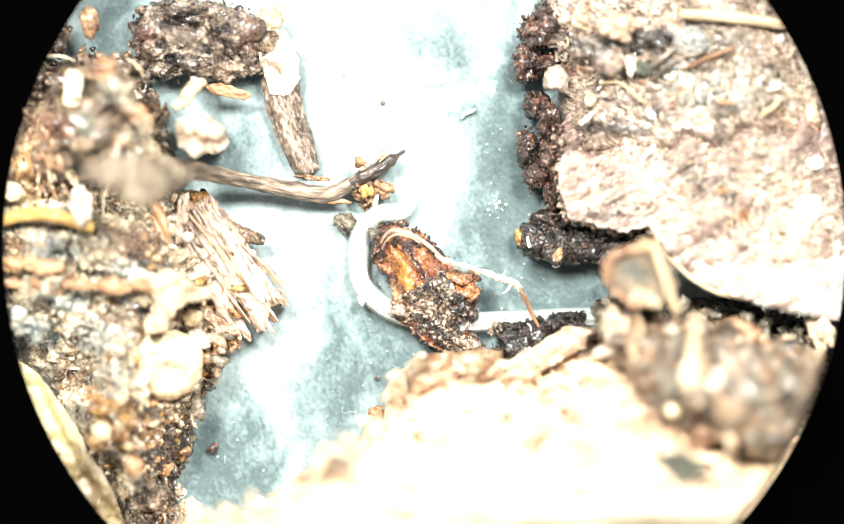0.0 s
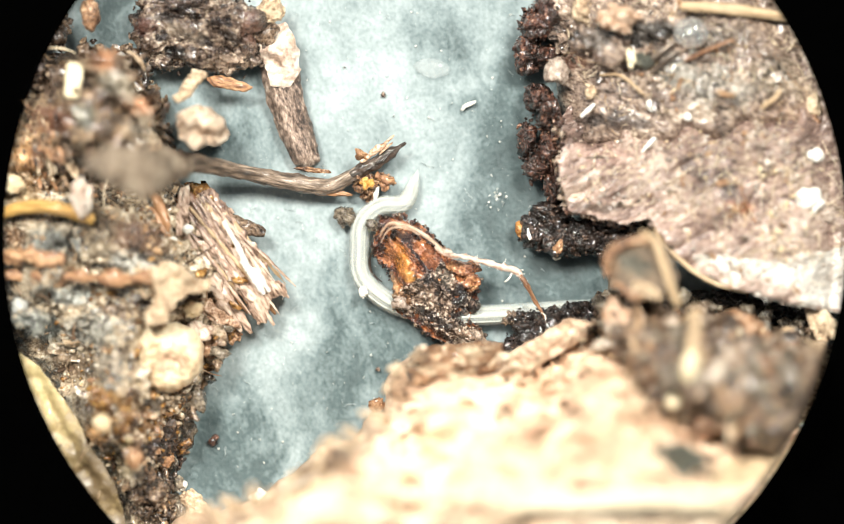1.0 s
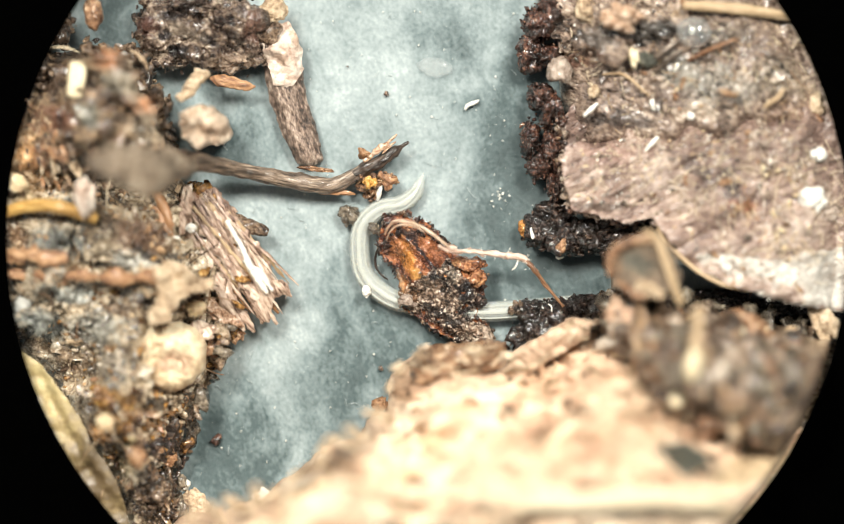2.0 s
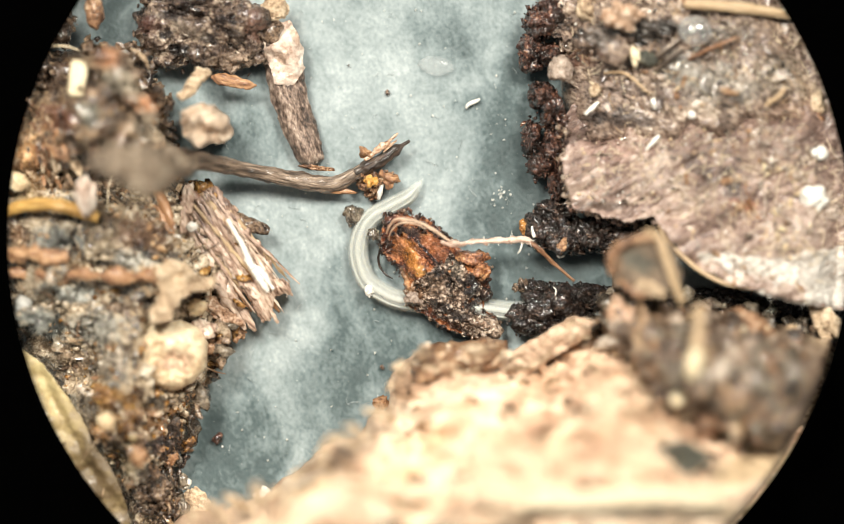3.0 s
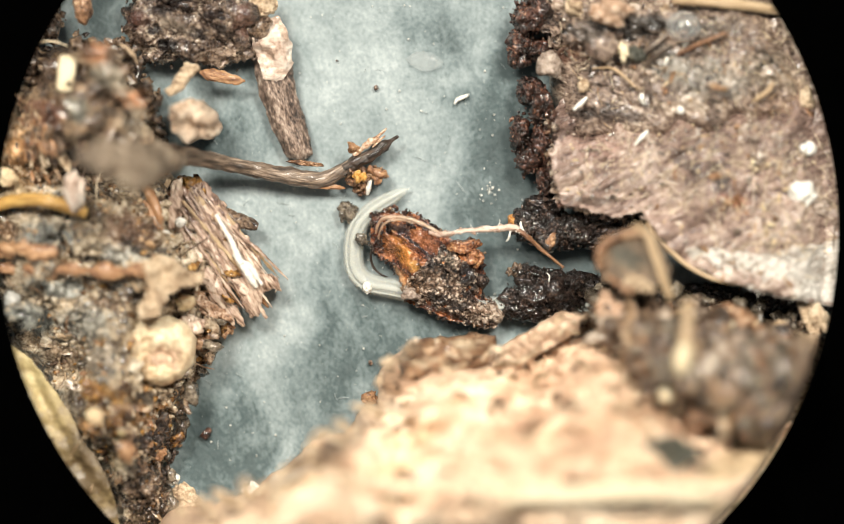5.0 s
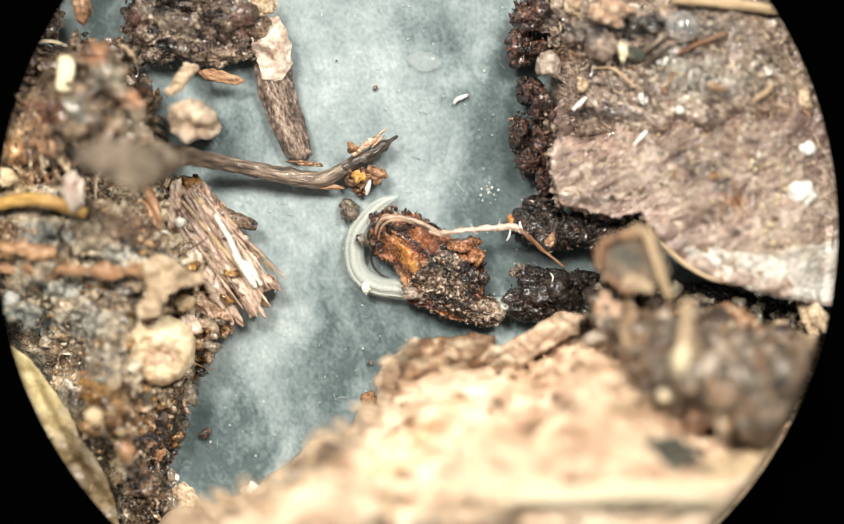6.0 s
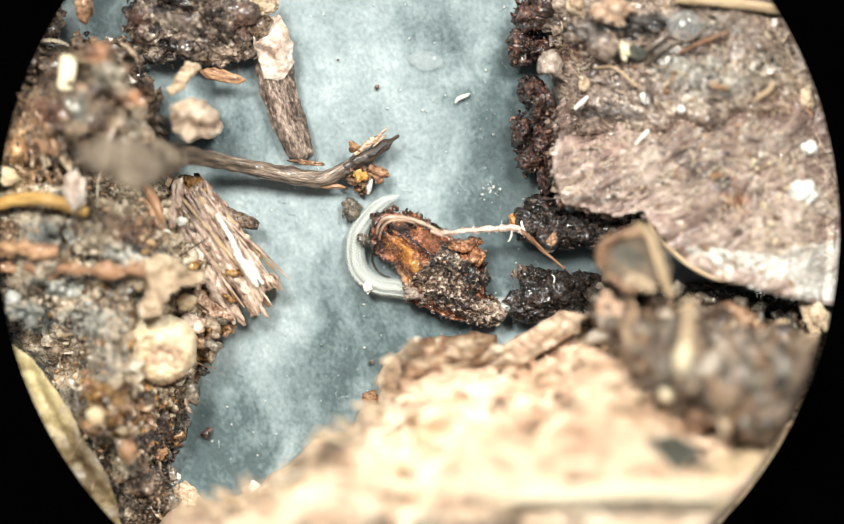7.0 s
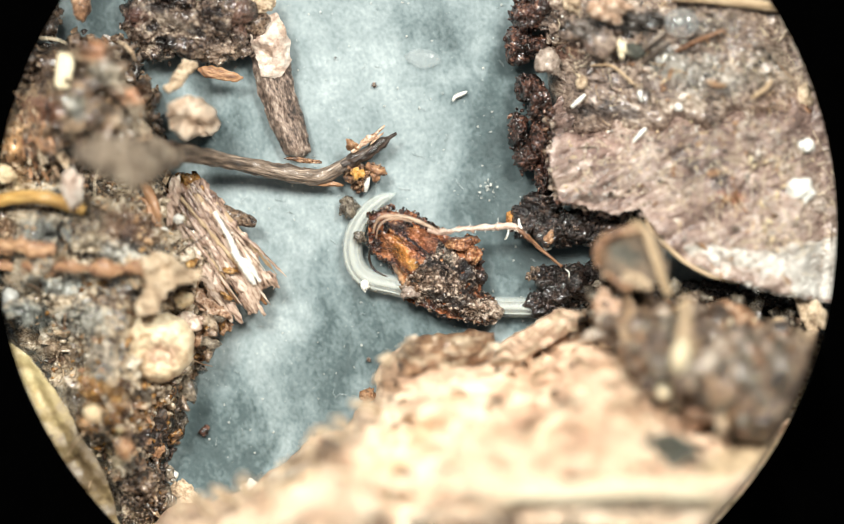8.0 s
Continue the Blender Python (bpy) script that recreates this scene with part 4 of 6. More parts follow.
# ---------------------------------------------------------------- setting
def setting():
    n, half = 200, 2600.0
    s = np.linspace(-half, half, n)
    gx, gy = np.meshgrid(s, s)
    x, y = gx.ravel() + CX, gy.ravel() + CY
    z = 5 * fbm(x, y, 0 * x, 260, 3, 3) - 4
    idx = np.arange(n * n).reshape(n, n)
    f = np.stack([idx[:-1, :-1], idx[1:, :-1], idx[1:, 1:], idx[:-1, 1:]], -1).reshape(-1, 4)[:, ::-1]
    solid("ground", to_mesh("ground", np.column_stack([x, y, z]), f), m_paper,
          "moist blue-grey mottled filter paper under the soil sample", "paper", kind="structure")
    bm = bmesh.new()
    bmesh.ops.create_cone(bm, cap_ends=True, segments=96, radius1=0.06, radius2=0.06, depth=0.004)
    bmesh.ops.translate(bm, verts=bm.verts, vec=(0, 0, -0.0022))
    me = bpy.data.meshes.new("stage")
    bm.to_mesh(me)
    bm.free()
    solid("stage", me, m_stage, "pale grey round microscope stage plate under the paper", "stage", kind="structure")
    # the field stop: a thin ring whose bore bounds the view
    v, f, seg = [], [], 256
    prof = [(RR, 166), (RR + 6, 171), (RR + 330, 171), (RR + 330, 162), (RR + 6, 162)]
    for i in range(seg):
        a = 2 * math.pi * i / seg
        for r, z in prof:
            v.append((RX + r * math.cos(a), RY + r * math.sin(a), z))
    k = len(prof)
    for i in range(seg):
        for j in range(k):
            f.append((i * k + j, i * k + (j + 1) % k, (i + 1) % seg * k + (j + 1) % k, (i + 1) % seg * k + j))
    e = thing("field_stop", "matt black metal ring that bounds the round view", "field stop")
    part("ring", to_mesh("ring", v, np.array(f)[:, ::-1], shade=False), m_ring, e)
    for a in (45, 135, 225, 315):
        c, s = math.cos(radians(a)), math.sin(radians(a))
        x, y = RX + (RR + 300) * c, RY + (RR + 300) * s
        stem("foot", [(x, y, 164, 22), (x, y + 0.01, 90, 22), (x, y, -4, 24)], m_ring, "", "", 12, 4, 0, parent=e)


# ---------------------------------------------------------------- soil on the right
def lift(x):
    """The leaf and soil rise away from the gap."""
    return 52 * smooth(1060, 1380, np.asarray(x, float))


def raised(rows):
    return [(x, y, min(z + float(lift(x)), 136 + 1.1 * max(0, RR - 20 - math.hypot(x - RX, y - RY))), r) for x, y, z, r in rows]


def right_side():
    poly = ragged([(1000, -90), (985, 10), (1025, 60), (1015, 120), (1035, 200), (1035, 330), (1070, 372), (1190, 385), (1330, 480), (1640, 540), (1640, -90)], 10, 40, 1)
    def border(x, y):
        return smooth(-30, 30, y - 235 - 130 * fbm(x, y, 0 * x, 110, 4, 33) + 0.1 * (x - 1250))
    def top(x, y, d):
        h = 112 * (1 - np.exp(-(d + 3) / 18)) + 40 * fbm(x, y, 0 * x, 64, 5, 2) - 14 * np.abs(fbm(x, y, 0 * x, 22, 3, 4))
        return cap(x, y, h - 55 * border(x, y) + lift(x))
    low = lambda x, y, d: 0 * x
    e = thing("soil_clump", "grey-brown crumbly soil with litter bits and white grains", "soil clump", "soil masses")
    part("body", to_mesh("body", *slab(poly, top, low, 4)), m_right_soil, e)
    up = ragged([(1000, -60), (1005, 60), (1030, 130), (1045, 215), (1200, 260), (1380, 250), (1560, 330), (1560, -60)], 10, 40, 2)
    litter(e, up, top, 300, [(700, 2, 10, m_right_soil), (200, 2, 7, m_wet_grey), (350, 1, 3.5, m_leaf_grit)], [(70, 5, 20, 0.3, 20, 60, m_litter), (160, 6, 26, 0.5, 20, 60, m_right_soil)], [(160, 20, 70, 1.2, m_litter), (140, 14, 50, 0.8, m_pale_straw)])

    film(e, up, top, 420, 1.2, 5, m_right_film, 305)
    litter(e, up, top, 715, [(240, 0.8, 2.8, m_white), (160, 1, 4, m_cream), (70, 2, 8, m_rusty)])
    poly2 = ragged([(1028, 212), (1062, 150), (1130, 120), (1200, 110), (1300, 100), (1430, 100), (1640, 100), (1640, 590), (1530, 562), (1440, 545),
                    (1330, 515), (1270, 485), (1225, 440), (1196, 392), (1150, 404), (1095, 388), (1045, 376), (1026, 330)], 5, 22, 3, 3)
    def top2(x, y, d):
        ridge = -np.abs(fbm(x, y, 0 * x, 150, 2, 8)) * 50 + 22 - 10 * np.abs(fbm(x * 0.8, y * 0.8 + 0.4 * x, 0 * x, 64, 3, 18)) + 22 * fbm((x * 0.87 - y * 0.5) * 0.22, x * 0.5 + y * 0.87, 0 * x, 26, 4, 19)
        return cap(x, y, 112 + lift(x) + ridge + 17 * fbm(x, y, 0 * x, 34, 4, 9) - 50 * (1 - border(x, y)) + 8 * smooth(40, 0, d))
    leaf = thing("leaf_fragment", "pinkish grey-brown weathered leaf flake crusted with soil", "leaf")
    part("blade", to_mesh("blade", *slab(poly2, top2, lambda x, y, d: top2(x, y, d) - 16, 3)), m_leaf, leaf)
    low2 = ragged([(1034, 240), (1200, 240), (1640, 200), (1640, 560), (1440, 540), (1330, 508), (1230, 435), (1196, 388), (1050, 370)], 5, 22, 303, 5)
    litter(leaf, low2, top2, 310, [(300, 0.8, 3, m_leaf_grit), (120, 1.5, 6, m_crust)], [(20, 4, 16, 0.4, 20, 60, m_litter)], [(280, 14, 60, 0.8, m_pale_straw), (160, 20, 80, 1.2, m_shred)])

    film(leaf, low2, top2, 420, 1, 4, m_right_film, 315)
    litter(leaf, low2, top2, 710, [(260, 0.8, 2.6, m_white), (200, 1, 4, m_cream), (60, 2, 7, m_chip)])
    litter(leaf, ragged([(1380, 230), (1560, 260), (1560, 480), (1440, 470), (1400, 380)], 8, 30, 711), top2, 712, [(160, 1.5, 7, m_leaf_grit), (90, 2, 8, m_cream)])
    fringe = poly2[(poly2[:, 0] < 1215) & (poly2[:, 1] > 205)]
    margin(leaf, fringe, 260, 84, 122, 2, 8, (m_crust, m_soil, m_red, m_leaf), 455, spread=3)
    poly3 = ragged([(1240, 448), (1320, 462), (1420, 468), (1550, 440), (1640, 430), (1640, 600), (1532, 566), (1440, 549), (1330, 519), (1272, 489)], 4, 20, 5, 3)
    top3 = lambda x, y, d: top2(x, y, d + 30) + 4 + 7 * fbm(x, y, 0 * x, 25, 4, 12) - 6 * smooth(10, 0, d)
    flap = thing("leaf_fragment", "pale grey leaf flap with frayed lower margin", "leaf")
    part("blade", to_mesh("blade", *slab(poly3, top3, lambda x, y, d: top3(x, y, d) - 9, 3)), m_flap, flap)
    litter(flap, poly3, top3, 320, [(500, 1.2, 4.5, m_leaf_grit)], [], [(40, 14, 50, 1.0, m_white)])
    stem("rib", raised([(1196, 385, 122, 3), (1212, 430, 126, 4.5), (1262, 482, 128, 5), (1318, 515, 128, 4), (1380, 528, 126, 2.5)]), m_straw, "tan rolled leaf margin", "", 8, 40, 0.1, parent=flap)
    # Black lumps added where the gap under the leaf lies in shade.
    aggregate("soil_clump", [(1330, 545, 22, 60, 22, 22), (1420, 565, 22, 70, 24, 22), (1500, 575, 22, 50, 22, 22)], 500, 3, 9, m_black, "black lumps for the shade in the gap beneath the leaf", 24)

    aggregate("soil_clump", [(1085, 66, 122, 40, 32, 30), (1140, 52, 128, 40, 32, 32), (1195, 44, 136, 38, 28, 28), (1290, 92, 146, 30, 20, 20), (1120, 95, 126, 28, 22, 22)], 200, 2, 7, m_right_soil, "dark grey-brown glistening soil lumps", 27)
    # dark clumps under the leaf's margin
    aggregate("soil_clump", [(985, 30, 55, 36, 34, 50), (968, 85, 45, 26, 40, 40), (1010, 5, 60, 40, 30, 50), (1000, 90, 50, 24, 22, 40)], 900, 2.5, 8, m_red, "dark reddish-brown wet porous soil clump", 21)
    aggregate("soil_clump", [(985, 165, 50, 26, 30, 40), (1005, 200, 60, 28, 40, 50), (965, 245, 40, 18, 40, 36), (985, 300, 45, 28, 26, 40), (1010, 270, 55, 24, 50, 50), (1015, 335, 50, 20, 30, 40)], 1300, 2.5, 7, m_red, "dark reddish-brown wet porous soil clump with holes", 22)
    aggregate("soil_clump", [(1010, 385, 40, 40, 28, 36), (985, 420, 40, 32, 34, 38), (1030, 430, 50, 44, 34, 48), (1075, 425, 50, 36, 36, 46), (1130, 405, 45, 50, 26, 40)], 1500, 2.5, 8, m_black, "glossy black wet humus clump beneath the leaf", 23)
    nugget("resin_bead", 955, 414, 40, (11, 15, 11), m_kernel, "small yellow resin bead on black humus", "bead", 3)
    nugget("chip", 1024, 446, 90, (8, 14, 7), m_chip, "small tan-brown plant chip on black humus", "chip", 4, 25, 0.4)
    nugget("grain", 1021, 464, 62, (6, 6, 6), m_white, "tiny white grain on black humus", "grain", 6, 15, 0.3, group="white grains")
    nugget("chip", 970, 422, 74, (3.5, 10, 4), m_white, "tiny white sliver on black humus", "chip", 7, -12, 0.3)

    # straws and fibres
    S = "loose straws"
    stem("straw", raised([(1250, 2, 132, 9), (1340, 8, 134, 11), (1445, 22, 132, 9)]), m_straw, "pale tan straw lying on soil", "straw", group=S)
    stem("straw", raised([(1180, 116, 132, 6), (1205, 92, 136, 7), (1238, 66, 134, 5)]), m_twig, "short dark brown stalk lying on soil", "straw", group=S, seed=2)
    stem("straw", raised([(1196, 124, 130, 4), (1218, 104, 134, 5), (1246, 84, 132, 4)]), m_twig, "short dark brown stalk lying on soil", "straw", group=S, seed=3)
    stem("straw", raised([(1255, 104, 130, 3), (1300, 82, 134, 4), (1345, 64, 132, 3)]), m_rust, "thin reddish-brown fibre on soil", "straw", group=S, seed=4)
    stem("straw", raised([(1100, 128, 122, 2), (1140, 130, 128, 3), (1185, 168, 124, 2)]), m_straw, "thin pale curved fibre on soil", "straw", group=S, seed=5)
    stem("straw", raised([(1395, 190, 130, 3), (1420, 172, 134, 5), (1432, 155, 132, 3)]), m_straw, "short tan splinter on soil", "straw", group=S, seed=6)
    stem("straw", raised([(1270, 265, 110, 2), (1310, 300, 114, 3), (1352, 340, 116, 4), (1362, 352, 114, 2)]), m_bark, "dark vein-like stalk across the leaf", "straw", group=S, seed=7)
    stem("straw", raised([(1360, 335, 114, 5), (1364, 360, 116, 5), (1372, 382, 112, 3)]), m_rust, "short reddish stalk on the leaf", "straw", group=S, seed=8)
    nugget("droplet", 1268, 52, 172, (30, 27, 15), m_glass, "clear water droplet on dark soil", "droplet", 501, 0, 0.06)
    nugget("crumb", 1136, 24, 176, (36, 24, 20), m_joint_plain, "pinkish-tan lump on dark soil", "crumb", 502, 20, 0.5, group="crumbs")
    nugget("chip", 1156, 98, 158, (9, 22, 8), m_pale_block, "pale yellow angular chip on soil", "chip", 503, -14, 0.4)
    nugget("chip", 1180, 102, 156, (20, 12, 8), m_dark_chip, "dark grey angular chip on soil", "chip", 504, 10, 0.3)
    nugget("grain", 1117, 88, 160, (27, 24, 16), m_right_soil, "grey-brown rounded crumb on soil", "grain", 505, 0, 0.2, group="white grains")
    R = "white rods"
    for x, y, a, L in ((1078, 193, -45, 17), (1190, 257, -48, 18), (1238, 112, -60, 12)):
        dx, dy = math.cos(radians(a)) * L, math.sin(radians(a)) * L
        stem("rod", raised([(x - dx, y - dy, 118, 3.5), (x, y, 122, 4), (x + dx, y + dy, 120, 3.5)]), m_white, "short white rod-like fragment on soil", "fragment", 8, 12, 0.35, group=R, seed=int(x))
    G = "white grains"
    for j, (x, y, s, m) in enumerate(((1488, 358, 24, m_white), (1496, 276, 15, m_white), (1194, 184, 10, m_white), (1262, 206, 7, m_white), (1020, 122, 25, m_leaf_grit),
                                      (1085, 160, 12, m_straw_flake), (1262, 46, 8, m_white), (1270, 82, 6, m_white), (1380, 240, 10, m_leaf_grit), (1320, 160, 9, m_leaf_grit), (1350, 372, 12, m_chip),
                                      (1520, 385, 12, m_leaf_grit), (1070, 5, 24, m_straw_flake))):
        z = 104 + 14 * (x > 1040) + float(lift(x))
        z = min(z, 134 + 1.1 * max(0, RR - 20 - math.hypot(x - RX, y - RY)))
        nugget("grain", x, y, z, (s, s * 0.85, s * 0.7), m, {"white_mineral": "white mineral grain", "grey_quartz": "greyish quartz grain", "cream_mineral": "cream-coloured grain",
               "orange_chip": "orange-brown bark bit", "soil_grey_wet": "grey-brown round crumb", "tan_flake": "tan plant crumb", "pale_soil_grit": "pale grey grain"}[m.name] + " resting on the soil", "grain", 30 + j, 20 * j, group=G)


# ---------------------------------------------------------------- high mound in front
def mound():
    poly = ragged([(700, 745), (706, 700), (735, 652), (800, 624), (925, 640), (1000, 628), (1075, 596), (1180, 606), (1300, 700), (1640, 820), (1640, 1150), (240, 1150),
                   (285, 972), (355, 936), (470, 916), (530, 862), (585, 815), (640, 795)], 12, 50, 11)
    def top(x, y, d):
        rise = (95 + 260 * smooth(760, 640, x)) * (1 - np.exp(-(d + 2) / 12)) + 110 * smooth(0, 70, d) + 330 * smooth(20, 240, d) + 46 * fbm(x * 0.6, y, 0 * x, 80, 4, 14) - 12 * np.abs(fbm(x, y, 0 * x, 40, 2, 15))
        return cap(x, y, rise, 0.6, 17, 6)
    e = thing("soil_mound", "tall heap of pale tan dry litter and soil crumbs", "soil clump", "soil masses")
    part("body", to_mesh("body", *slab(poly, top, lambda x, y, d: 0 * x, 5)), m_tan, e)
    litter(e, poly, top, 330, [(320, 5, 15, m_tan), (140, 5, 14, m_straw_flake), (90, 4, 14, m_litter)], [(480, 14, 42, 0.3, 5, 25, m_tan), (90, 10, 40, 0.35, 0, 40, m_litter), (90, 12, 40, 0.35, 0, 40, m_straw_flake)], [(120, 40, 90, 2.2, m_tan)], rim=64, inset=36)

    rim = poly[::9]
    rim = rim[(np.hypot(rim[:, 0] - RX, rim[:, 1] - RY) < RR - 70) & ((rim[:, 0] < 720) | (rim[:, 1] > 720))]
    rs = np.random.RandomState(431)
    k = len(rim)
    shelf = np.column_stack([rim + rs.normal(0, 7, (k, 2)), rs.uniform(130, 220, k) + 230 * smooth(760, 640, rim[:, 0])])
    part("flake_fringe", to_mesh("flake_fringe", *chips(shelf, rs.uniform(10, 36, k), rs.uniform(6, 16, k), rs.uniform(4, 9, k), rs.normal(0, 0.7, k), 0.35, 432), shade=False), m_straw_flake, e, kind="stuff")
    margin(e, poly, 60, 190, 300, 5, 18, (m_tan, m_straw_flake), 430, spread=5)

    poly2 = ragged([(1085, 600), (1105, 535), (1200, 540), (1300, 556), (1400, 584), (1500, 606), (1640, 625), (1640, 900), (1330, 850), (1190, 790), (1110, 680)], 10, 40, 17)
    top2 = lambda x, y, d: cap(x, y, 290 * (1 - np.exp(-(d + 2) / 22)) + 130 * smooth(10, 120, d) + 60 * fbm(x, y, 0 * x, 70, 5, 19), 0.6, 15, 6) - 14
    e2 = thing("soil_clump", "dark grey-brown heap of soil crumbs and litter", "soil clump", "soil masses")
    part("body", to_mesh("body", *slab(poly2, top2, lambda x, y, d: 0 * x, 5)), m_soil, e2)
    litter(e2, poly2, top2, 340, [(60, 8, 28, m_soil), (130, 8, 30, m_crust), (110, 8, 30, m_wet_grey), (80, 8, 28, m_rusty)], [(20, 10, 40, 0.45, 0, 70, m_litter), (160, 10, 44, 0.45, 0, 70, m_soil_flake)], [(40, 40, 120, 2.2, m_litter)], rim=48, inset=16)

    margin(e2, poly2, 300, 40, 150, 3, 14, (m_soil, m_wet_grey), 440, spread=5)
    film(e2, poly2, top2, 90, 3, 7, m_left_film, 345)
    def ground(x, y, otherwise=0.0):
        """Height of the heaps at a place."""
        p = np.array([(x, y)], float)
        h = [float(t(p[:, 0], p[:, 1], to_edge(p, q)[0])[0]) for q, t in ((poly, top), (poly2, top2)) if inside(p, q)[0]]
        return max(h) if h else otherwise
    chip = ragged([(1104, 486), (1124, 446), (1168, 424), (1200, 436), (1222, 452), (1236, 505), (1196, 534), (1150, 520), (1118, 524)], 10, 26, 23, 3)
    ctop = lambda x, y, d: 275 + 0.3 * (x - 1108) + 10 * fbm(x, y, 0 * x, 25, 4, 24)
    b = thing("bark_chip", "tan-brown bark chip with a rolled rim and grey-green hollow", "bark")
    part("plate", to_mesh("plate", *slab(chip, ctop, lambda x, y, d: ctop(x, y, d) - 220, 4)), m_bark_plate, b)
    stem("rim", [(1112, 500, 280, 5), (1110, 468, 284, 9), (1126, 446, 290, 10), (1160, 436, 298, 9), (1190, 432, 306, 12), (1208, 446, 312, 8)], m_rusty, "brown rolled rim", "", 10, 50, 0.35, 14, 0.8, 131, parent=b)
    stem("rim", [(1122, 512, 282, 4), (1138, 520, 288, 8), (1156, 534, 290, 9), (1180, 538, 292, 5)], m_rusty, "brown rolled rim", "", 10, 40, 0.35, 14, 0.8, 132, parent=b)
    nugget("crumb", 1180, 526, 298, (26, 13, 10), m_straw_flake, "cream-tan flake under the bark chip", "crumb", 133, 25, 0.4, group="crumbs")
    # Black lumps fill the cleft to stand for its dark, shaded void.
    aggregate("soil_clump", [(1140, 432, 60, 46, 18, 40), (1175, 414, 66, 30, 14, 40), (1108, 448, 46, 26, 18, 34)], 300, 2, 7, m_black, "black lumps added to darken the cleft behind the bark chip", 28)
    stem("sprig", [(1172, 418, 306, 4), (1196, 434, 318, 8), (1217, 490, 318, 9), (1240, 552, 301, 8)], m_straw, "pale bent straw on the soil heap", "straw", group="loose straws", seed=31)
    w = thing("stalk", "tan stalk with a swollen white tip", "stalk")
    lie = ground(1260, 650) + 62
    stem("shaft", [(1268, 556, lie - 10, 9), (1266, 595, lie, 10), (1260, 640, lie + 6, 11)], m_straw, "", "", parent=w, seed=32)
    nugget("tip", 1258, 662, lie + 8, (15, 28, 15), m_pale_block, "swollen white tip", "", 33, 8, 0.12, parent=w)
    nugget("grain", 1230, 727, ground(1230, 727) + 44, (14, 14, 12), m_pale_block, "round white grain on the soil heap", "grain", 34, 0, 0.1, group="white grains")
    # A dark plate takes the place of the dim hollow in the litter.
    rot = ragged([(1186, 818), (1212, 798), (1258, 804), (1292, 824), (1284, 850), (1240, 858), (1204, 852)], 12, 24, 135, 3)
    high = ground(1240, 830) + 44
    rtop = lambda x, y, d: high + 0.2 * (x - 1186) + 22 * fbm(x, y, 0 * x, 22, 4, 138)
    f = thing("bark_chip", "dark grey-green plate standing in for a hollow in pale litter", "bark")
    part("plate", to_mesh("plate", *slab(rot, rtop, lambda x, y, d: rtop(x, y, d) - 60, 4)), m_dark_chip, f)
    crest = ragged([(738, 668), (760, 640), (810, 622), (880, 616), (930, 622), (915, 668), (860, 690), (790, 700), (745, 705)], 8, 24, 136, 3)
    qtop = lambda x, y, d: 136 + 56 * (1 - np.exp(-d / 16)) + 0.8 * (y - 620) + 24 * fbm(x * 0.5, y, 0 * x, 40, 4, 137)
    b3 = thing("bark_chip", "rust-brown crumbly bark piece on the heap's crest", "bark")
    part("plate", to_mesh("plate", *slab(crest, qtop, lambda x, y, d: 10 + 0 * x, 3)), m_rusty, b3)
    litter(b3, crest, qtop, 380, [(70, 2, 6, m_rusty), (30, 2, 5, m_tan)], [(30, 10, 34, 0.3, -4, 14, m_rusty), (30, 10, 34, 0.3, -4, 14, m_straw_flake)], inset=6)
    plank = ragged([(914, 676), (936, 640), (1000, 602), (1046, 574), (1078, 584), (1070, 614), (1010, 652), (945, 692)], 3.5, 14, 36, 2)
    ptop = lambda x, y, d: 172 + 20 * fbm((x * 0.51 + y * 0.86), (x * 0.86 - y * 0.51) * 0.08, 0 * x, 12, 3, 37) + 26 * (1 - np.exp(-d / 12))
    b2 = thing("bark_chip", "pale tan fibrous bark splinter on the heap", "bark")
    part("plate", to_mesh("plate", *slab(plank, ptop, lambda x, y, d: 60 + 0 * x, 2)), m_plank, b2)
    litter(b2, plank, ptop, 385, [(40, 2, 7, m_tan)], [(60, 8, 30, 0.2, -32, 12, m_plank), (30, 6, 20, 0.25, -32, 20, m_straw_flake)], inset=4)
    stem("straw", [(x, y, ground(x, y) + 14, r) for x, y, r in ((930, 914, 10), (1000, 910, 16), (1080, 905, 22), (1180, 902, 22), (1250, 908, 20), (1310, 914, 10))], m_pale_straw, "thick cream straw across the heap", "straw", group="loose straws", seed=38)
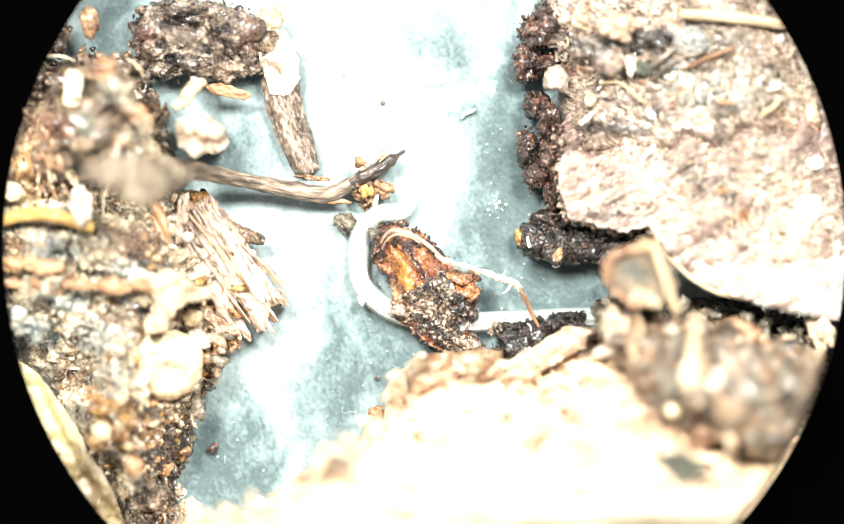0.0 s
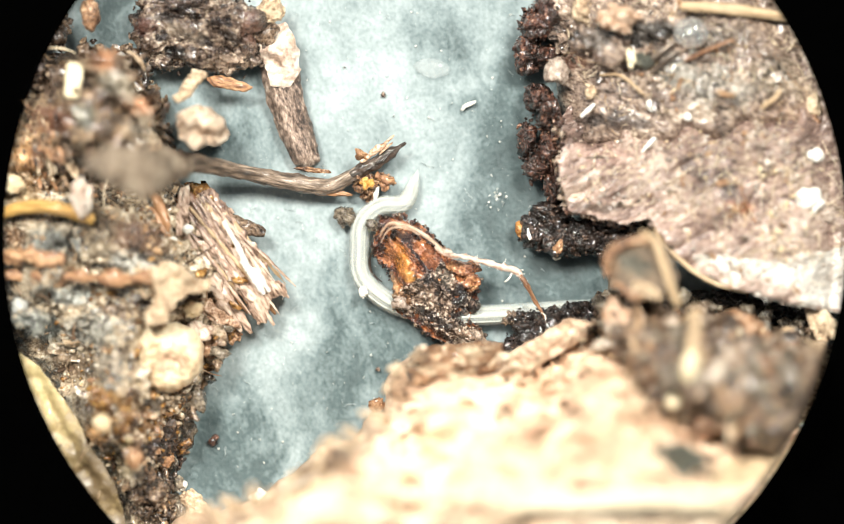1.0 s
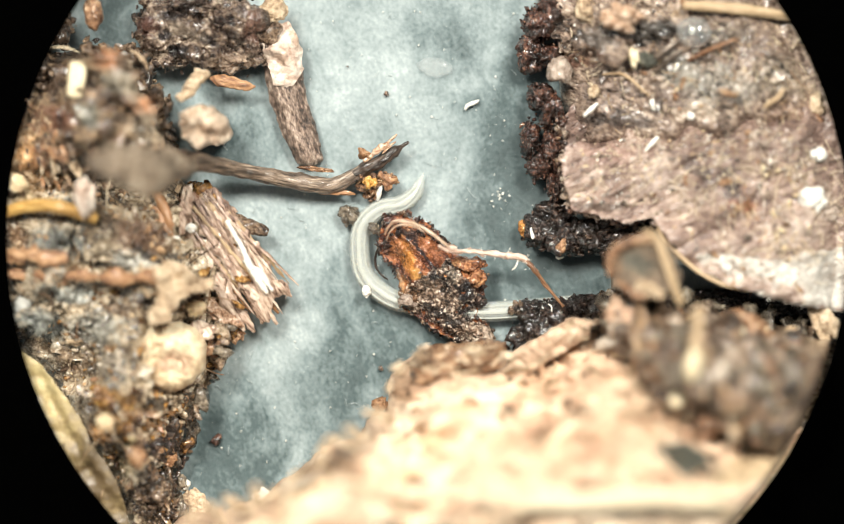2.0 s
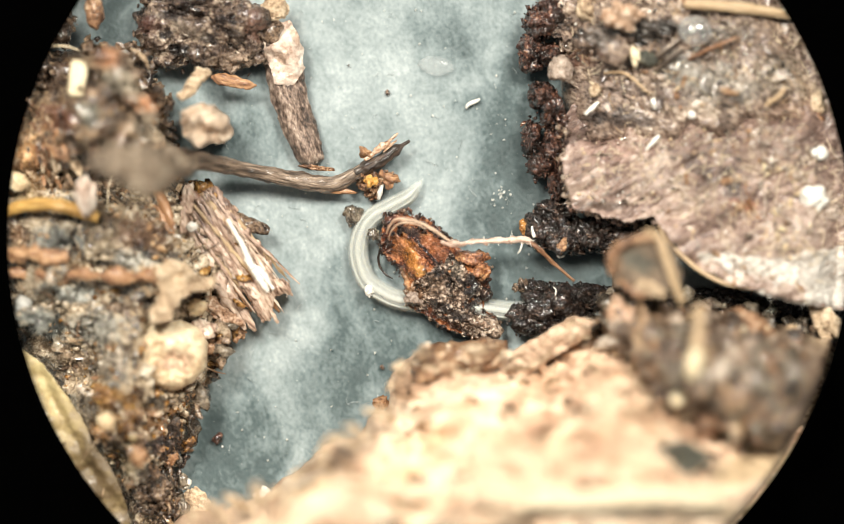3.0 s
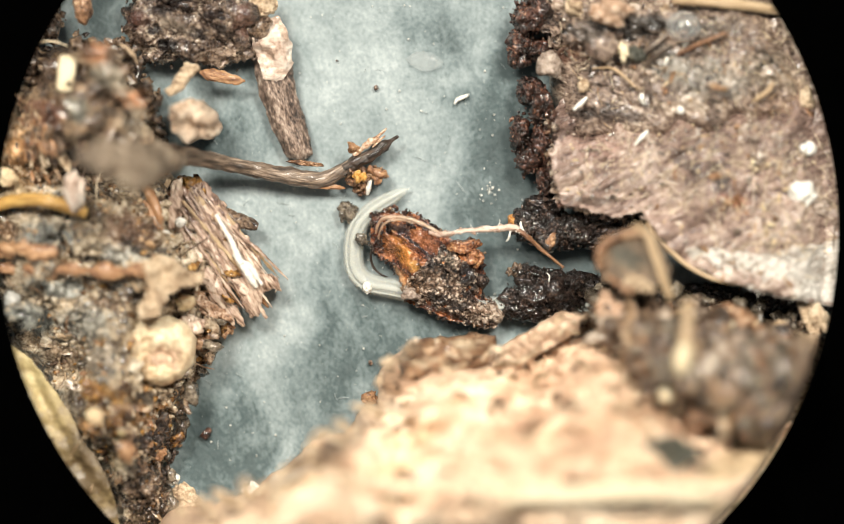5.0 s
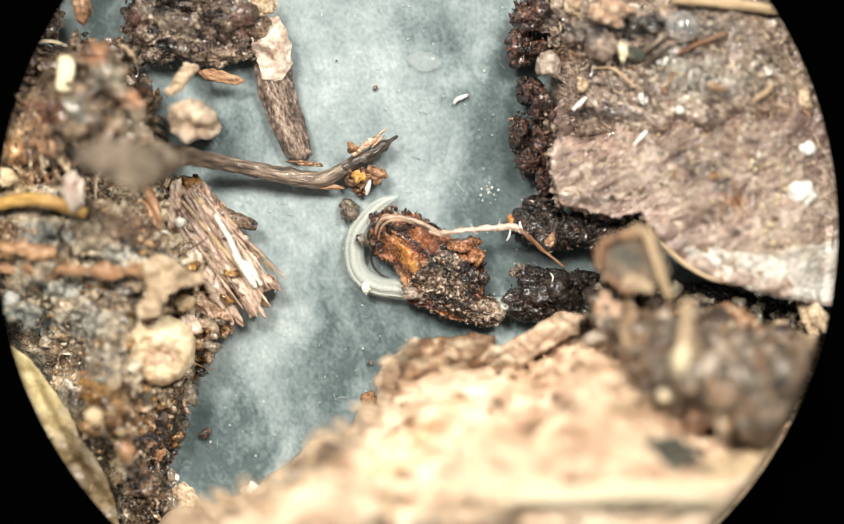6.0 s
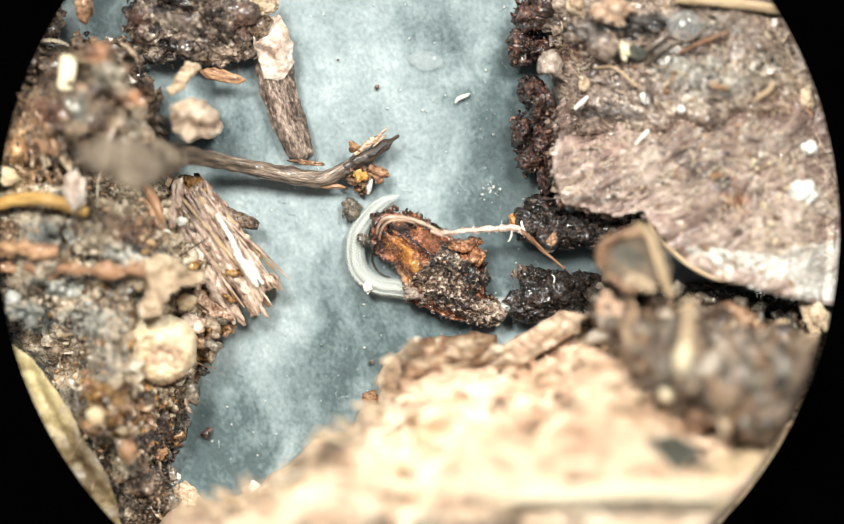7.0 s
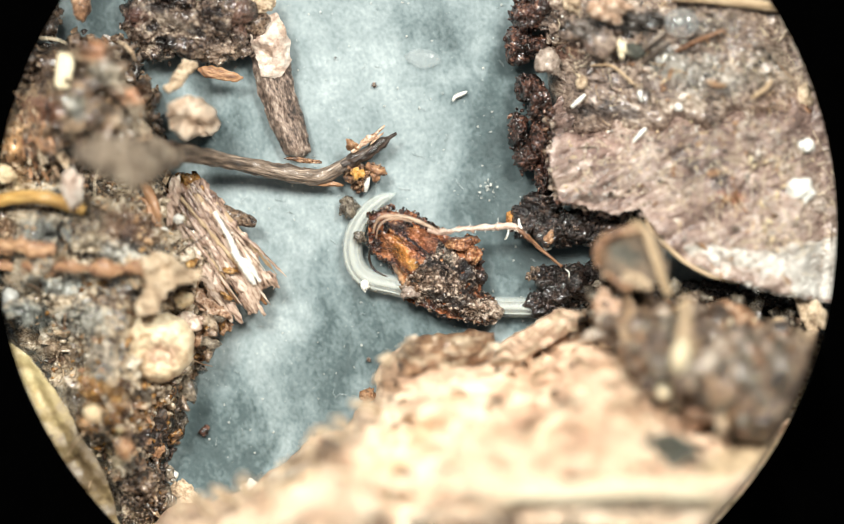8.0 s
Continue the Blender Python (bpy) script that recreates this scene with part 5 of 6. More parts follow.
    for j, (x, y, z, a, b_, m, lab) in enumerate(((1290, 606, 380, 26, 16, m_rusty, "rust-brown"), (1372, 600, 370, 44, 28, m_rusty, "rust-brown"), (1512, 588, 130, 34, 22, m_straw_flake, "tan"),
            (1440, 690, 380, 40, 16, m_wet_grey, "grey-brown"), (1130, 574, 330, 28, 26, m_joint_plain, "pinkish-tan"),
            (352, 925, 60, 18, 26, m_straw_flake, "tan"), (1185, 548, 200, 24, 18, m_straw_flake, "tan"), (690, 740, 60, 12, 14, m_chip, "orange"), (470, 908, 40, 16, 14, m_white, "white"), (1496, 182, 120, 28, 20, m_straw_flake, "tan"), (1488, 205, 120, 22, 18, m_rusty, "rust-brown"),
            (500, 905, 44, 14, 12, m_straw_flake, "tan"), (1330, 765, 420, 50, 16, m_rusty, "rust-brown"))):
        nugget("crumb", x, y, ground(x, y, z - 0.3 * min(a, b_)) + 0.3 * min(a, b_), (a, b_, 0.7 * min(a, b_)), m, "uneven " + lab + " crumb on the litter heap", "crumb", 60 + j, 30 * j, 0.45, group="crumbs")


# ---------------------------------------------------------------- soil on the left
def left_side():
    poly = ragged([(-80, 300), (150, 270), (300, 300), (350, 350), (400, 420), (440, 490), (430, 560), (398, 610), (372, 690), (345, 740), (332, 800), (306, 860), (320, 930), (300, 1080), (225, 1080), (195, 920), (140, 830), (100, 750), (55, 668), (-80, 640)], 9, 40, 41)
    top = lambda x, y, d: cap(x, y, 92 * (1 - np.exp(-(d + 3) / 20)) + 95 * smooth(40, 170, d) + 64 * fbm(x, y, 0 * x, 70, 5, 42) - 34 * np.abs(fbm(x, y, 0 * x, 34, 3, 43)) + 80 * np.exp(-((x - 205) / 70) ** 2 - ((y - 790) / 80) ** 2) * smooth(0, 50, d))
    e = thing("soil_mass", "dark brown wet soil with glistening crumbs", "soil clump", "soil masses")
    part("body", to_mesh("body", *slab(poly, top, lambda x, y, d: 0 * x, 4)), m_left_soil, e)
    litter(e, poly, top, 350, [(1500, 3, 12, m_left_soil), (380, 2, 6, m_soil_grey), (220, 2, 7, m_wet_grey), (400, 2, 8, m_soil_brown), (220, 3, 9, m_amber)], [(60, 7, 30, 0.3, 20, 60, m_litter), (160, 6, 34, 0.4, 20, 60, m_left_soil)], [(110, 25, 90, 1.6, m_litter)])
    margin(e, poly, 150, 40, 110, 4, 16, (m_soil, m_wet_grey, m_amber), 450, spread=5)
    film(e, poly, top, 1300, 1.5, 6, m_left_film, 352)
    # Pale grains stand in for the glints on the wet soil.
    litter(e, poly, top, 700, [(420, 1, 3, m_grit), (160, 1, 4, m_cream)], rim=30)
    amber = ragged([(165, 730), (230, 700), (330, 720), (335, 790), (300, 850), (200, 860), (160, 800)], 12, 30, 44)
    t2 = lambda x, y, d: top(x, y, to_edge(np.column_stack([x, y]), poly)[0]) + 8
    a = thing("soil_clump", "amber-brown wet crumbs in a loose clump", "soil clump", "soil masses")
    litter(a, amber, t2, 370, [(90, 3, 13, m_amber), (200, 3, 14, m_left_soil), (12, 3, 9, m_straw_flake)], [(24, 8, 26, 0.5, 40, 70, m_soil_flake)], [(10, 20, 60, 1.6, m_litter)])

    wet = ragged([(205, 850), (250, 815), (320, 806), (312, 870), (322, 930), (300, 1000), (228, 1000), (200, 915)], 10, 30, 45)
    a = thing("soil_clump", "black-brown soaked crumbs at the paper's border", "soil clump", "soil masses")
    litter(a, wet, t2, 375, [(420, 4, 13, m_soil), (320, 4, 12, m_black), (60, 3, 9, m_amber)], [(30, 8, 24, 0.4, 60, 60, m_soil_flake)])
    # upper left heap, standing high
    poly = ragged([(-40, 330), (0, 180), (55, 95), (150, 72), (215, 75), (260, 110), (285, 170), (300, 230), (310, 300), (200, 330)], 10, 40, 46)
    top3 = lambda x, y, d: cap(x, y, 150 * (1 - np.exp(-(d + 3) / 25)) + 120 * smooth(30, 120, d) + 80 * fbm(x, y, 0 * x, 70, 5, 47))
    e = thing("soil_clump", "brown soil heap with rust and tan crumbs", "soil clump", "soil masses")
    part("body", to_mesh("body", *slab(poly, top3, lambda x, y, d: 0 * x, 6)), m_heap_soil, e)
    litter(e, poly, top3, 360, [(500, 4, 16, m_heap_soil)], [(160, 8, 36, 0.4, 50, 40, m_heap_soil), (24, 8, 30, 0.3, 40, 40, m_soil_flake)], [(30, 30, 90, 1.8, m_litter)])
    for j, m in enumerate((m_joint, m_straw_flake, m_rusty, m_soil_flake)):
        litter(e, ragged([(10, 260), (40, 200), (84, 184), (118, 214), (136, 280), (120, 318), (70, 330), (20, 322)], 6, 20, 91, 4), lambda x, y, d: top3(x, y, d + 40), 540 + j, (), [(26, 14, 44, 0.22, 72, 16, m)])
    stem("rim", [(66, 86, 140, 0.8), (88, 79, 148, 1.6), (112, 80, 150, 1.6), (134, 88, 146, 0.8)], m_pale_straw, "thin pale curled edge", "", 8, 30, 0.3, parent=e, seed=361)
    stem("rim", [(228, 84, 150, 2), (242, 92, 156, 4), (254, 106, 152, 4.5), (262, 122, 140, 2)], m_straw_flake, "tan curled edge", "", 8, 30, 0.4, parent=e, seed=362)
    margin(e, poly, 200, 40, 150, 3, 12, (m_heap_soil, m_soil, m_heap_soil), 460, spread=5)
    film(e, poly, top3, 160, 3, 8, m_left_film, 365)
    nugget("block", 132, 140, 196, (16, 33, 16), m_pale_block, "cream oblong mineral block on the soil heap", "grain", 49, 8, 0.06, group="white grains", boxy=True)

    for j, (x, y, z, a, b_, m, lab) in enumerate(((190, 100, 226, 30, 16, m_heap_soil, "rust-orange"), (250, 186, 226, 26, 16, m_heap_soil, "rust-orange"), (214, 150, 232, 34, 20, m_heap_soil, "grey-brown"),
            (110, 420, 186, 22, 12, m_left_soil, "grey wet"), (60, 575, 160, 26, 16, m_left_soil, "grey wet"), (180, 722, 174, 26, 16, m_amber, "amber-brown wet"), (215, 745, 170, 30, 14, m_amber, "amber-brown wet"),
            (240, 860, 164, 20, 14, m_left_soil, "dark grey wet"))):
        nugget("crumb", x, y, z, (a, b_, 0.7 * min(a, b_)), m, "uneven " + lab + " crumb on the soil", "crumb", 260 + j, 40 * j, 0.85, group="crumbs")
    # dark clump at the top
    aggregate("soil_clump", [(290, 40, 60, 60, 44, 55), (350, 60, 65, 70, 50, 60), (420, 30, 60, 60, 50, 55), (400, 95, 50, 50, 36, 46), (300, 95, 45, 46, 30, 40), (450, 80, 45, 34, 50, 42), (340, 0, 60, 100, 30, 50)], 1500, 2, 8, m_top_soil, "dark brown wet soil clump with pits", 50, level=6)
    aggregate("soil_clump", [(85, 40, 80, 40, 50, 60), (50, 120, 80, 40, 40, 60)], 300, 4, 14, m_soil, "brown crumb cluster at the field's edge", 51)
    stem("bark_chip", [(374, 134, 56, 4), (390, 138, 62, 11), (420, 144, 66, 11), (446, 150, 62, 8), (458, 150, 58, 2)], m_joint, "shiny orange-brown curled bark sliver", "bark", 14, 60, 0.35, 12, 0.55, 52)
    nugget("crumb", 492, 8, 70, (26, 24, 20), m_straw_flake, "tan crumb resting on bark", "crumb", 53, 0, 0.25, group="crumbs")
    nugget("crumb", 160, 15, 120, (16, 26, 18), m_rusty, "rust-brown crumb near dark soil", "crumb", 153, 0, 0.25, group="crumbs")
    f = thing("bark_chip", "forked tan bark scrap standing on soil", "bark")
    stem("prong", [(318, 176, 160, 8), (336, 158, 150, 13), (350, 136, 130, 12), (352, 118, 120, 7)], m_straw_flake, "", "", 12, 40, 0.5, 12, 0.7, 54, parent=f)
    stem("prong", [(340, 150, 148, 9), (358, 132, 140, 10), (374, 126, 132, 5)], m_straw_flake, "", "", 12, 30, 0.5, 12, 0.7, 154, parent=f)
    poly = ragged([(318, 200), (345, 186), (385, 190), (408, 215), (412, 245), (385, 258), (350, 262), (322, 240)], 6, 18, 55, 3)
    t5 = lambda x, y, d: 176 + 9 * np.cos(5 * np.arctan2(y - 228, x - 358) + 1 + 3 * fbm(x, y, 0 * x, 30, 2, 58)) * smooth(4, 30, np.hypot(x - 358, y - 228)) + 110 * np.abs(fbm(x, y, 0 * x, 40, 2, 56)) + 40 * fbm(x, y, 0 * x, 18, 3, 57) + 14 * (1 - np.exp(-d / 10))
    f = thing("flake", "round crumpled tan plant flake", "flake")
    part("plate", to_mesh("plate", *slab(poly, t5, lambda x, y, d: 40 + 0 * x, 3)), m_flake, f)

    # fibre bundle with white threads
    b = thing("bark_bundle", "brown fibrous bark splinter with white threads", "bark")
    rs = np.random.RandomState(57)
    core = ragged([(316, 352), (372, 340), (420, 400), (480, 470), (522, 528), (500, 560), (462, 592), (420, 530), (360, 450)], 14, 18, 59, 2)
    ctop = lambda x, y, d: 84 + 20 * (1 - np.exp(-d / 14)) - 0.06 * (y - 340) + 18 * fbm((x + 0.58 * y) * 0.16, (x - 0.58 * y) * 1.0, 0 * x, 16, 4, 60)
    part("core", to_mesh("core", *slab(core, ctop, lambda x, y, d: 20 + 0 * x, 2.5)), m_bundle_core, b)
    for j in range(24):
        f = rs.rand()
        x0, y0 = 312 + 62 * f + rs.normal(0, 5), 352 - 14 * f + rs.uniform(0, 70) * (1 - f)
        x1, y1 = 448 + 66 * f + rs.normal(0, 12), 584 - 68 * f + rs.normal(0, 16)
        z, r = 80 + 20 * math.sin(math.pi * f) + rs.normal(0, 4) - 8 * (j < 10), rs.uniform(6, 13) if j < 10 else rs.uniform(1.5, 4)
        stem("strand", [(x0, y0, z + 6, r * 0.6), (x0 * 0.65 + x1 * 0.35 + rs.normal(0, 3), y0 * 0.65 + y1 * 0.35, z + 8, r), (x0 * 0.3 + x1 * 0.7, y0 * 0.3 + y1 * 0.7, z, r), (x1, y1, z - 24, r * 0.3)],
             (m_bundle, m_rust, m_bundle, m_bundle, m_bundle, m_straw)[j % 6], "", "", 10, 60, 0.7, 12, 0.6, parent=b, seed=57 + j)
    for j, rows in enumerate((((405, 398, 122, 4), (430, 440, 122, 5), (452, 490, 114, 6)), ((440, 470, 116, 6), (462, 505, 110, 7), (480, 532, 98, 5)), ((450, 480, 114, 3), (472, 500, 108, 6), (490, 528, 98, 3)))):
        stem("thread", rows, m_white, "white fungal thread", "", 8, 24, 0.3, 8, parent=b, seed=63 + j)
    stem("bark_chip", [(395, 380, 50, 8), (430, 402, 60, 14), (482, 418, 56, 9)], m_soil, "dark ragged bark scrap", "bark", seed=66, rough=0.4)
    nugget("grain", 338, 412, 120, (9, 9, 8), m_white, "small white grain on bark fibres", "grain", 67, group="white grains")
    nugget("grain", 308, 432, 118, (16, 6, 6), m_white, "small white sliver on bark fibres", "grain", 68, 15, group="white grains")

    for j, (x, y, z, a, b_, m, lab) in enumerate(((392, 572, 76, 30, 16, m_joint_plain, "pinkish-tan bark bit at the soil's edge"), (356, 602, 96, 26, 14, m_bundle_core, "brown bark bit at the soil's edge"), (418, 600, 50, 20, 13, m_rusty, "rust-brown bark bit at the soil's edge"),
            (382, 626, 66, 16, 20, m_rusty, "rust-brown bark bit at the soil's edge"), (290, 392, 118, 40, 12, m_joint, "orange-brown bark shred on soil"), (330, 372, 112, 14, 36, m_bundle_core, "brown bark shred on soil"))):
        nugget("bark_chip", x, y, z, (a, b_, 9), m, lab, "bark", 520 + j, (35, -15, 50, 20, 62, 10)[j], 0.6)

    # twig, straws and other pieces on the left mass
    w = thing("twig", "bent grey-brown twig with a broken dark tip", "twig")
    stem("butt", [(160, 288, 470, 8), (210, 300, 460, 34), (262, 310, 400, 44), (306, 304, 300, 32), (348, 292, 190, 13)], m_butt, "thick grey-brown frayed end", "", 24, 90, 0.4, 30, 0.4, 174, parent=w)
    stem("shaft", [(270, 290, 266, 14), (305, 289, 222, 21), (340, 288, 170, 18), (420, 302, 88, 15), (500, 319, 58, 15), (560, 330, 46, 17), (600, 333, 42, 15), (640, 314, 42, 14), (668, 298, 42, 9), (684, 288, 42, 3)],
         m_twig, "", "", 24, 220, 0.15, 18, 0.8, 70, parent=w)
    stem("tip", [(590, 336, 42, 5), (622, 325, 43, 10), (648, 309, 44, 13), (690, 285, 44, 12), (718, 268, 42, 9), (730, 260, 41, 4), (742, 252, 40, 3)], m_dark_tip, "blackened broken end", "", 18, 90, 0.28, 12, 0.8, 71, parent=w)
    stem("splinter", [(658, 288, 56, 3), (682, 270, 60, 6), (703, 254, 58, 4), (720, 238, 54, 1)], m_joint_plain, "thin pinkish-tan splinter", "", 10, 50, 0.6, 10, 0.6, 171, parent=w)
    nugget("bark_chip", 570, 302, 46, (26, 5, 5), m_rusty, "thin rust-brown bark scrap beside the twig", "bark", 72, 8, 0.5)
    nugget("bark_chip", 660, 276, 58, (14, 8, 8), m_chip, "red-brown bark scrap on the twig", "bark", 172, 30, 0.5)
    nugget("bark_chip", 600, 344, 36, (30, 5, 4), m_joint, "orange-tan bark scrap under the twig", "bark", 173, 5, 0.5)
    nugget("bark_chip", 702, 262, 56, (14, 4, 4), m_joint_plain, "pinkish splintered bark scrap beside the twig tip", "bark", 175, -38, 0.8)
    stem("straw", [(-40, 400, 140, 9), (20, 376, 150, 12), (90, 372, 190, 13), (170, 396, 190, 10)], m_yellow, "yellow straw lying on dark soil", "straw", group="loose straws", seed=73)
    t = thing("rootlet", "jointed rust-brown rootlet on dark soil", "root")
    for j in range(6):
        x, z = -10 + 62 * j, (140, 172, 198, 205, 205, 190)[j]
        stem("joint", [(x, 496 + 2 * j, z - 4, 7), (x + 30, 496 + 2 * j, z, 13), (x + 62, 499 + 2 * j, z - 4, 7)], m_joint, "", "", 12, 30, 0.45, 26, 0.7, parent=t, seed=74 + j)
    stem("bark_chip", [(-20, 462, 140, 14), (50, 462, 185, 18), (115, 470, 198, 10)], m_joint, "orange-tan bark scrap on soil", "bark", seed=81, rough=0.55, flat=0.5)
    poly = ragged([(275, 490), (300, 472), (330, 480), (350, 500), (385, 505), (380, 525), (345, 530), (322, 545), (300, 585), (268, 590), (262, 570), (285, 540)], 5, 16, 82, 3)
    t6 = lambda x, y, d: 228 + 26 * fbm(x, y, 0 * x, 26, 5, 83)
    f = thing("flake", "irregular pale tan plant flake", "flake")
    part("plate", to_mesh("plate", *slab(poly, t6, lambda x, y, d: t6(x, y, d) - 90, 3)), m_straw_flake, f)
    # pale pebble
    poly = ragged([(238, 640), (246, 605), (275, 588), (320, 582), (352, 596), (372, 630), (370, 670), (345, 700), (308, 716), (268, 702), (246, 680)], 4, 40, 84, 3)
    t7 = lambda x, y, d: 132 + 52 * (1 - np.exp(-d / 14)) - 26 * np.exp(-((x - 308) ** 2 + (y - 660) ** 2) / 900) + 20 * fbm(x, y, 0 * x, 34, 6, 85)
    f = thing("pebble", "cream-yellow pebble with a shallow pinkish hollow", "pebble")
    part("stone", to_mesh("stone", *slab(poly, t7, lambda x, y, d: 50 + 0 * x, 3)), m_pebble, f)
    # pale sheet at the field's edge
    poly = ragged([(20, 630), (68, 664), (118, 735), (162, 810), (204, 882), (236, 985), (60, 1000), (-20, 760)], 6, 50, 86, 4)
    t8 = lambda x, y, d: cap(x, y, 140 + 8 * fbm(x, y, 0 * x, 60, 4, 87))
    f = thing("leaf_fragment", "pale yellowish leaf strip at the field's edge", "leaf")
    part("blade", to_mesh("blade", *slab(poly, t8, lambda x, y, d: t8(x, y, d) - 14, 5)), m_pale_leaf, f)
    litter(f, poly, t8, 390, [(40, 1.5, 6, m_soil_brown)], [], [(14, 20, 60, 1.2, m_litter)])
    for j, (x, y, z, a, b_, c_, m, lab) in enumerate(((148, 350, 205, 15, 32, 14, m_patch, "whitish fluffy crumb on dark soil"), 
            (20, 330, 150, 20, 14, 12, m_cream, "cream grain on soil"), (185, 770, 262, 14, 14, 12, m_cream, "cream grain in amber crumbs"), (245, 835, 225, 16, 12, 12, m_chip, "orange grain in dark crumbs"),
            (30, 560, 150, 22, 16, 14, m_grit, "grey quartz grain in dark soil"), (300, 842, 70, 14, 10, 10, m_chip, "red-orange chip at the soil's edge"), (325, 888, 50, 12, 12, 10, m_white, "white grain at the soil's edge"),
            (410, 545, 60, 18, 16, 14, m_grit, "glassy grey grain beside bark"), (350, 560, 130, 16, 14, 12, m_cream, "cream grain beside bark"))):
        nugget("grain", x, y, z, (a, b_, c_), m, lab, "grain", 90 + j, 25 * j, 0.35, group="white grains")


# ---------------------------------------------------------------- middle: still pieces on the paper
def middle():
    poly = ragged([(468, 95), (495, 70), (540, 95), (548, 150), (568, 220), (583, 285), (560, 300), (536, 290), (510, 245), (482, 170)], 2.2, 12, 100, 1.5)
    t1 = lambda x, y, d: 30 + 22 * (1 - np.exp(-d / 10)) + 12 * fbm(x * 1.0 - (y * 0.3), y * 0.25, 0 * x, 12, 4, 101)
    b = thing("bark_strip", "grey-brown fibrous bark strip with a pale patch", "bark")
    part("strip", to_mesh("strip", *slab(poly, t1, lambda x, y, d: 0 * x + 2, 3)), m_strip, b)
    poly = ragged([(468, 60), (490, 35), (520, 30), (540, 60), (546, 120), (528, 156), (500, 150), (478, 115)], 6, 20, 102, 3)
    t2 = lambda x, y, d: 58 + 10 * (1 - np.exp(-d / 8)) + 24 * fbm(x, y, 0 * x, 26, 6, 103)
    part("patch", to_mesh("patch", *slab(poly, t2, lambda x, y, d: 40 + 0 * x, 3)), m_patch, b, "pale cream flaking patch")
    stem("bark_chip", [(455, 30, 55, 16), (480, 50, 60, 20), (500, 30, 60, 14)], m_soil, "dark soil scrap on the bark strip", "bark", seed=104, rough=0.4)

    # small bud under the twig
    e = thing("bud", "amber bud scale with a yellow seed", "bud")
    c, r = blob_points([(664, 325, 30, 20, 20, 24), (674, 346, 20, 16, 16, 16), (692, 320, 26, 18, 12, 18), (706, 318, 24, 12, 8, 12)], 420, 1.5, 6, 105)
    part("scale", to_mesh("scale", *grains(c, r, 105)), m_rusty, e, kind="stuff")
    c, r = blob_points([(672, 326, 52, 13, 9, 9)], 26, 3.5, 6.5, 106)
    part("seed", to_mesh("seed", *grains(c, r, 106, level=3, rough=0.2)), m_yellow_seed, e, "glossy yellow seed cluster", kind="stuff")
    stem("husk", [(686, 312, 44, 5), (702, 318, 50, 9), (716, 324, 46, 6), (724, 328, 40, 2)], m_joint, "pinkish torn husk tip", "", 10, 30, 0.6, 10, 0.6, 107, parent=e)
    stem("husk", [(694, 326, 44, 4), (704, 332, 46, 8), (700, 342, 40, 3)], m_joint, "pinkish torn husk tip", "", 10, 24, 0.6, 10, 0.6, 109, parent=e)
    stem("root_tip", [(690, 332, 36, 4), (687, 346, 34, 6), (684, 360, 26, 3)], m_white, "white root tip", "", 10, 20, 0.2, parent=e, seed=108)

    # specks on the paper
    G = "specks on the paper"
    for j, (x, y, s, m, lab) in enumerate(((700, 162, 4, m_black, "tiny black speck on the paper"), (407, 639, 6, m_black, "tiny black speck on the paper"), (384, 806, 8, m_red, "tiny reddish-brown crumb on the paper"),
                                           (628, 112, 2, m_black, "tiny black speck on the paper"), (690, 672, 4, m_black, "tiny black speck on the paper"), (388, 800, 6, m_red, "tiny reddish-brown crumb on the paper"))):
        nugget("speck", x, y, 5, (s, s * 1.2, s * 0.8), m, lab, "speck", 110 + j, 40 * j, 0.3, group=G, level=2)
    stem("lint", [(846, 192, 6, 2), (852, 184, 8, 4), (866, 178, 8, 4), (872, 174, 6, 1.5)], m_white, "tiny white lint curl on the paper", "lint", 8, 20, 0.2)
    rs = np.random.RandomState(9)
    pts = np.column_stack([rs.uniform(330, 1030, 700), rs.uniform(0, 900, 700), np.full(700, 1.6)])
    part_ = new("lint_flecks", to_mesh("lint_flecks", *grains(pts, 0.3 + 1.6 * rs.rand(700) ** 5, 9, level=2)))
    part_.data.materials.append(m_white)
    tagged(part_, "tiny white lint flecks strewn over the paper", "lint", kind="stuff")
    pts = np.column_stack([rs.uniform(330, 1040, 70), rs.uniform(0, 900, 70), np.full(70, 1.0)])
    web = new("lint_threads", to_mesh("lint_threads", *fibres(pts, rs.uniform(8, 26, 70), 0.25, 13, 0.4, 0.02)))
    web.data.materials.append(m_lint)
    tagged(web, "faint greyish cotton threads matted on the paper", "lint", kind="stuff")
    nugget("egg_case", 790, 112, 5, (32, 17, 6), m_clear, "faint clear empty egg case on the paper", "egg case", 118, 12, 0.16)
    pts = np.column_stack([rs.normal(915, 8, 26), rs.normal(351, 8, 26), np.full(26, 5.0)])
    part_ = new("fleck_cluster", to_mesh("fleck_cluster", *grains(pts, 0.7 + 2.2 * rs.rand(26) ** 2, 10, level=1)))
    part_.data.materials.append(m_white)
    tagged(part_, "small cluster of sparkling white flecks on the paper", "flecks", kind="stuff")




# ---------------------------------------------------------------- what moves
FX, FY = 824.0, 435.0     # the root fibre's pivot
KX, KY = 1032.0, 548.0    # the loose clump's middle


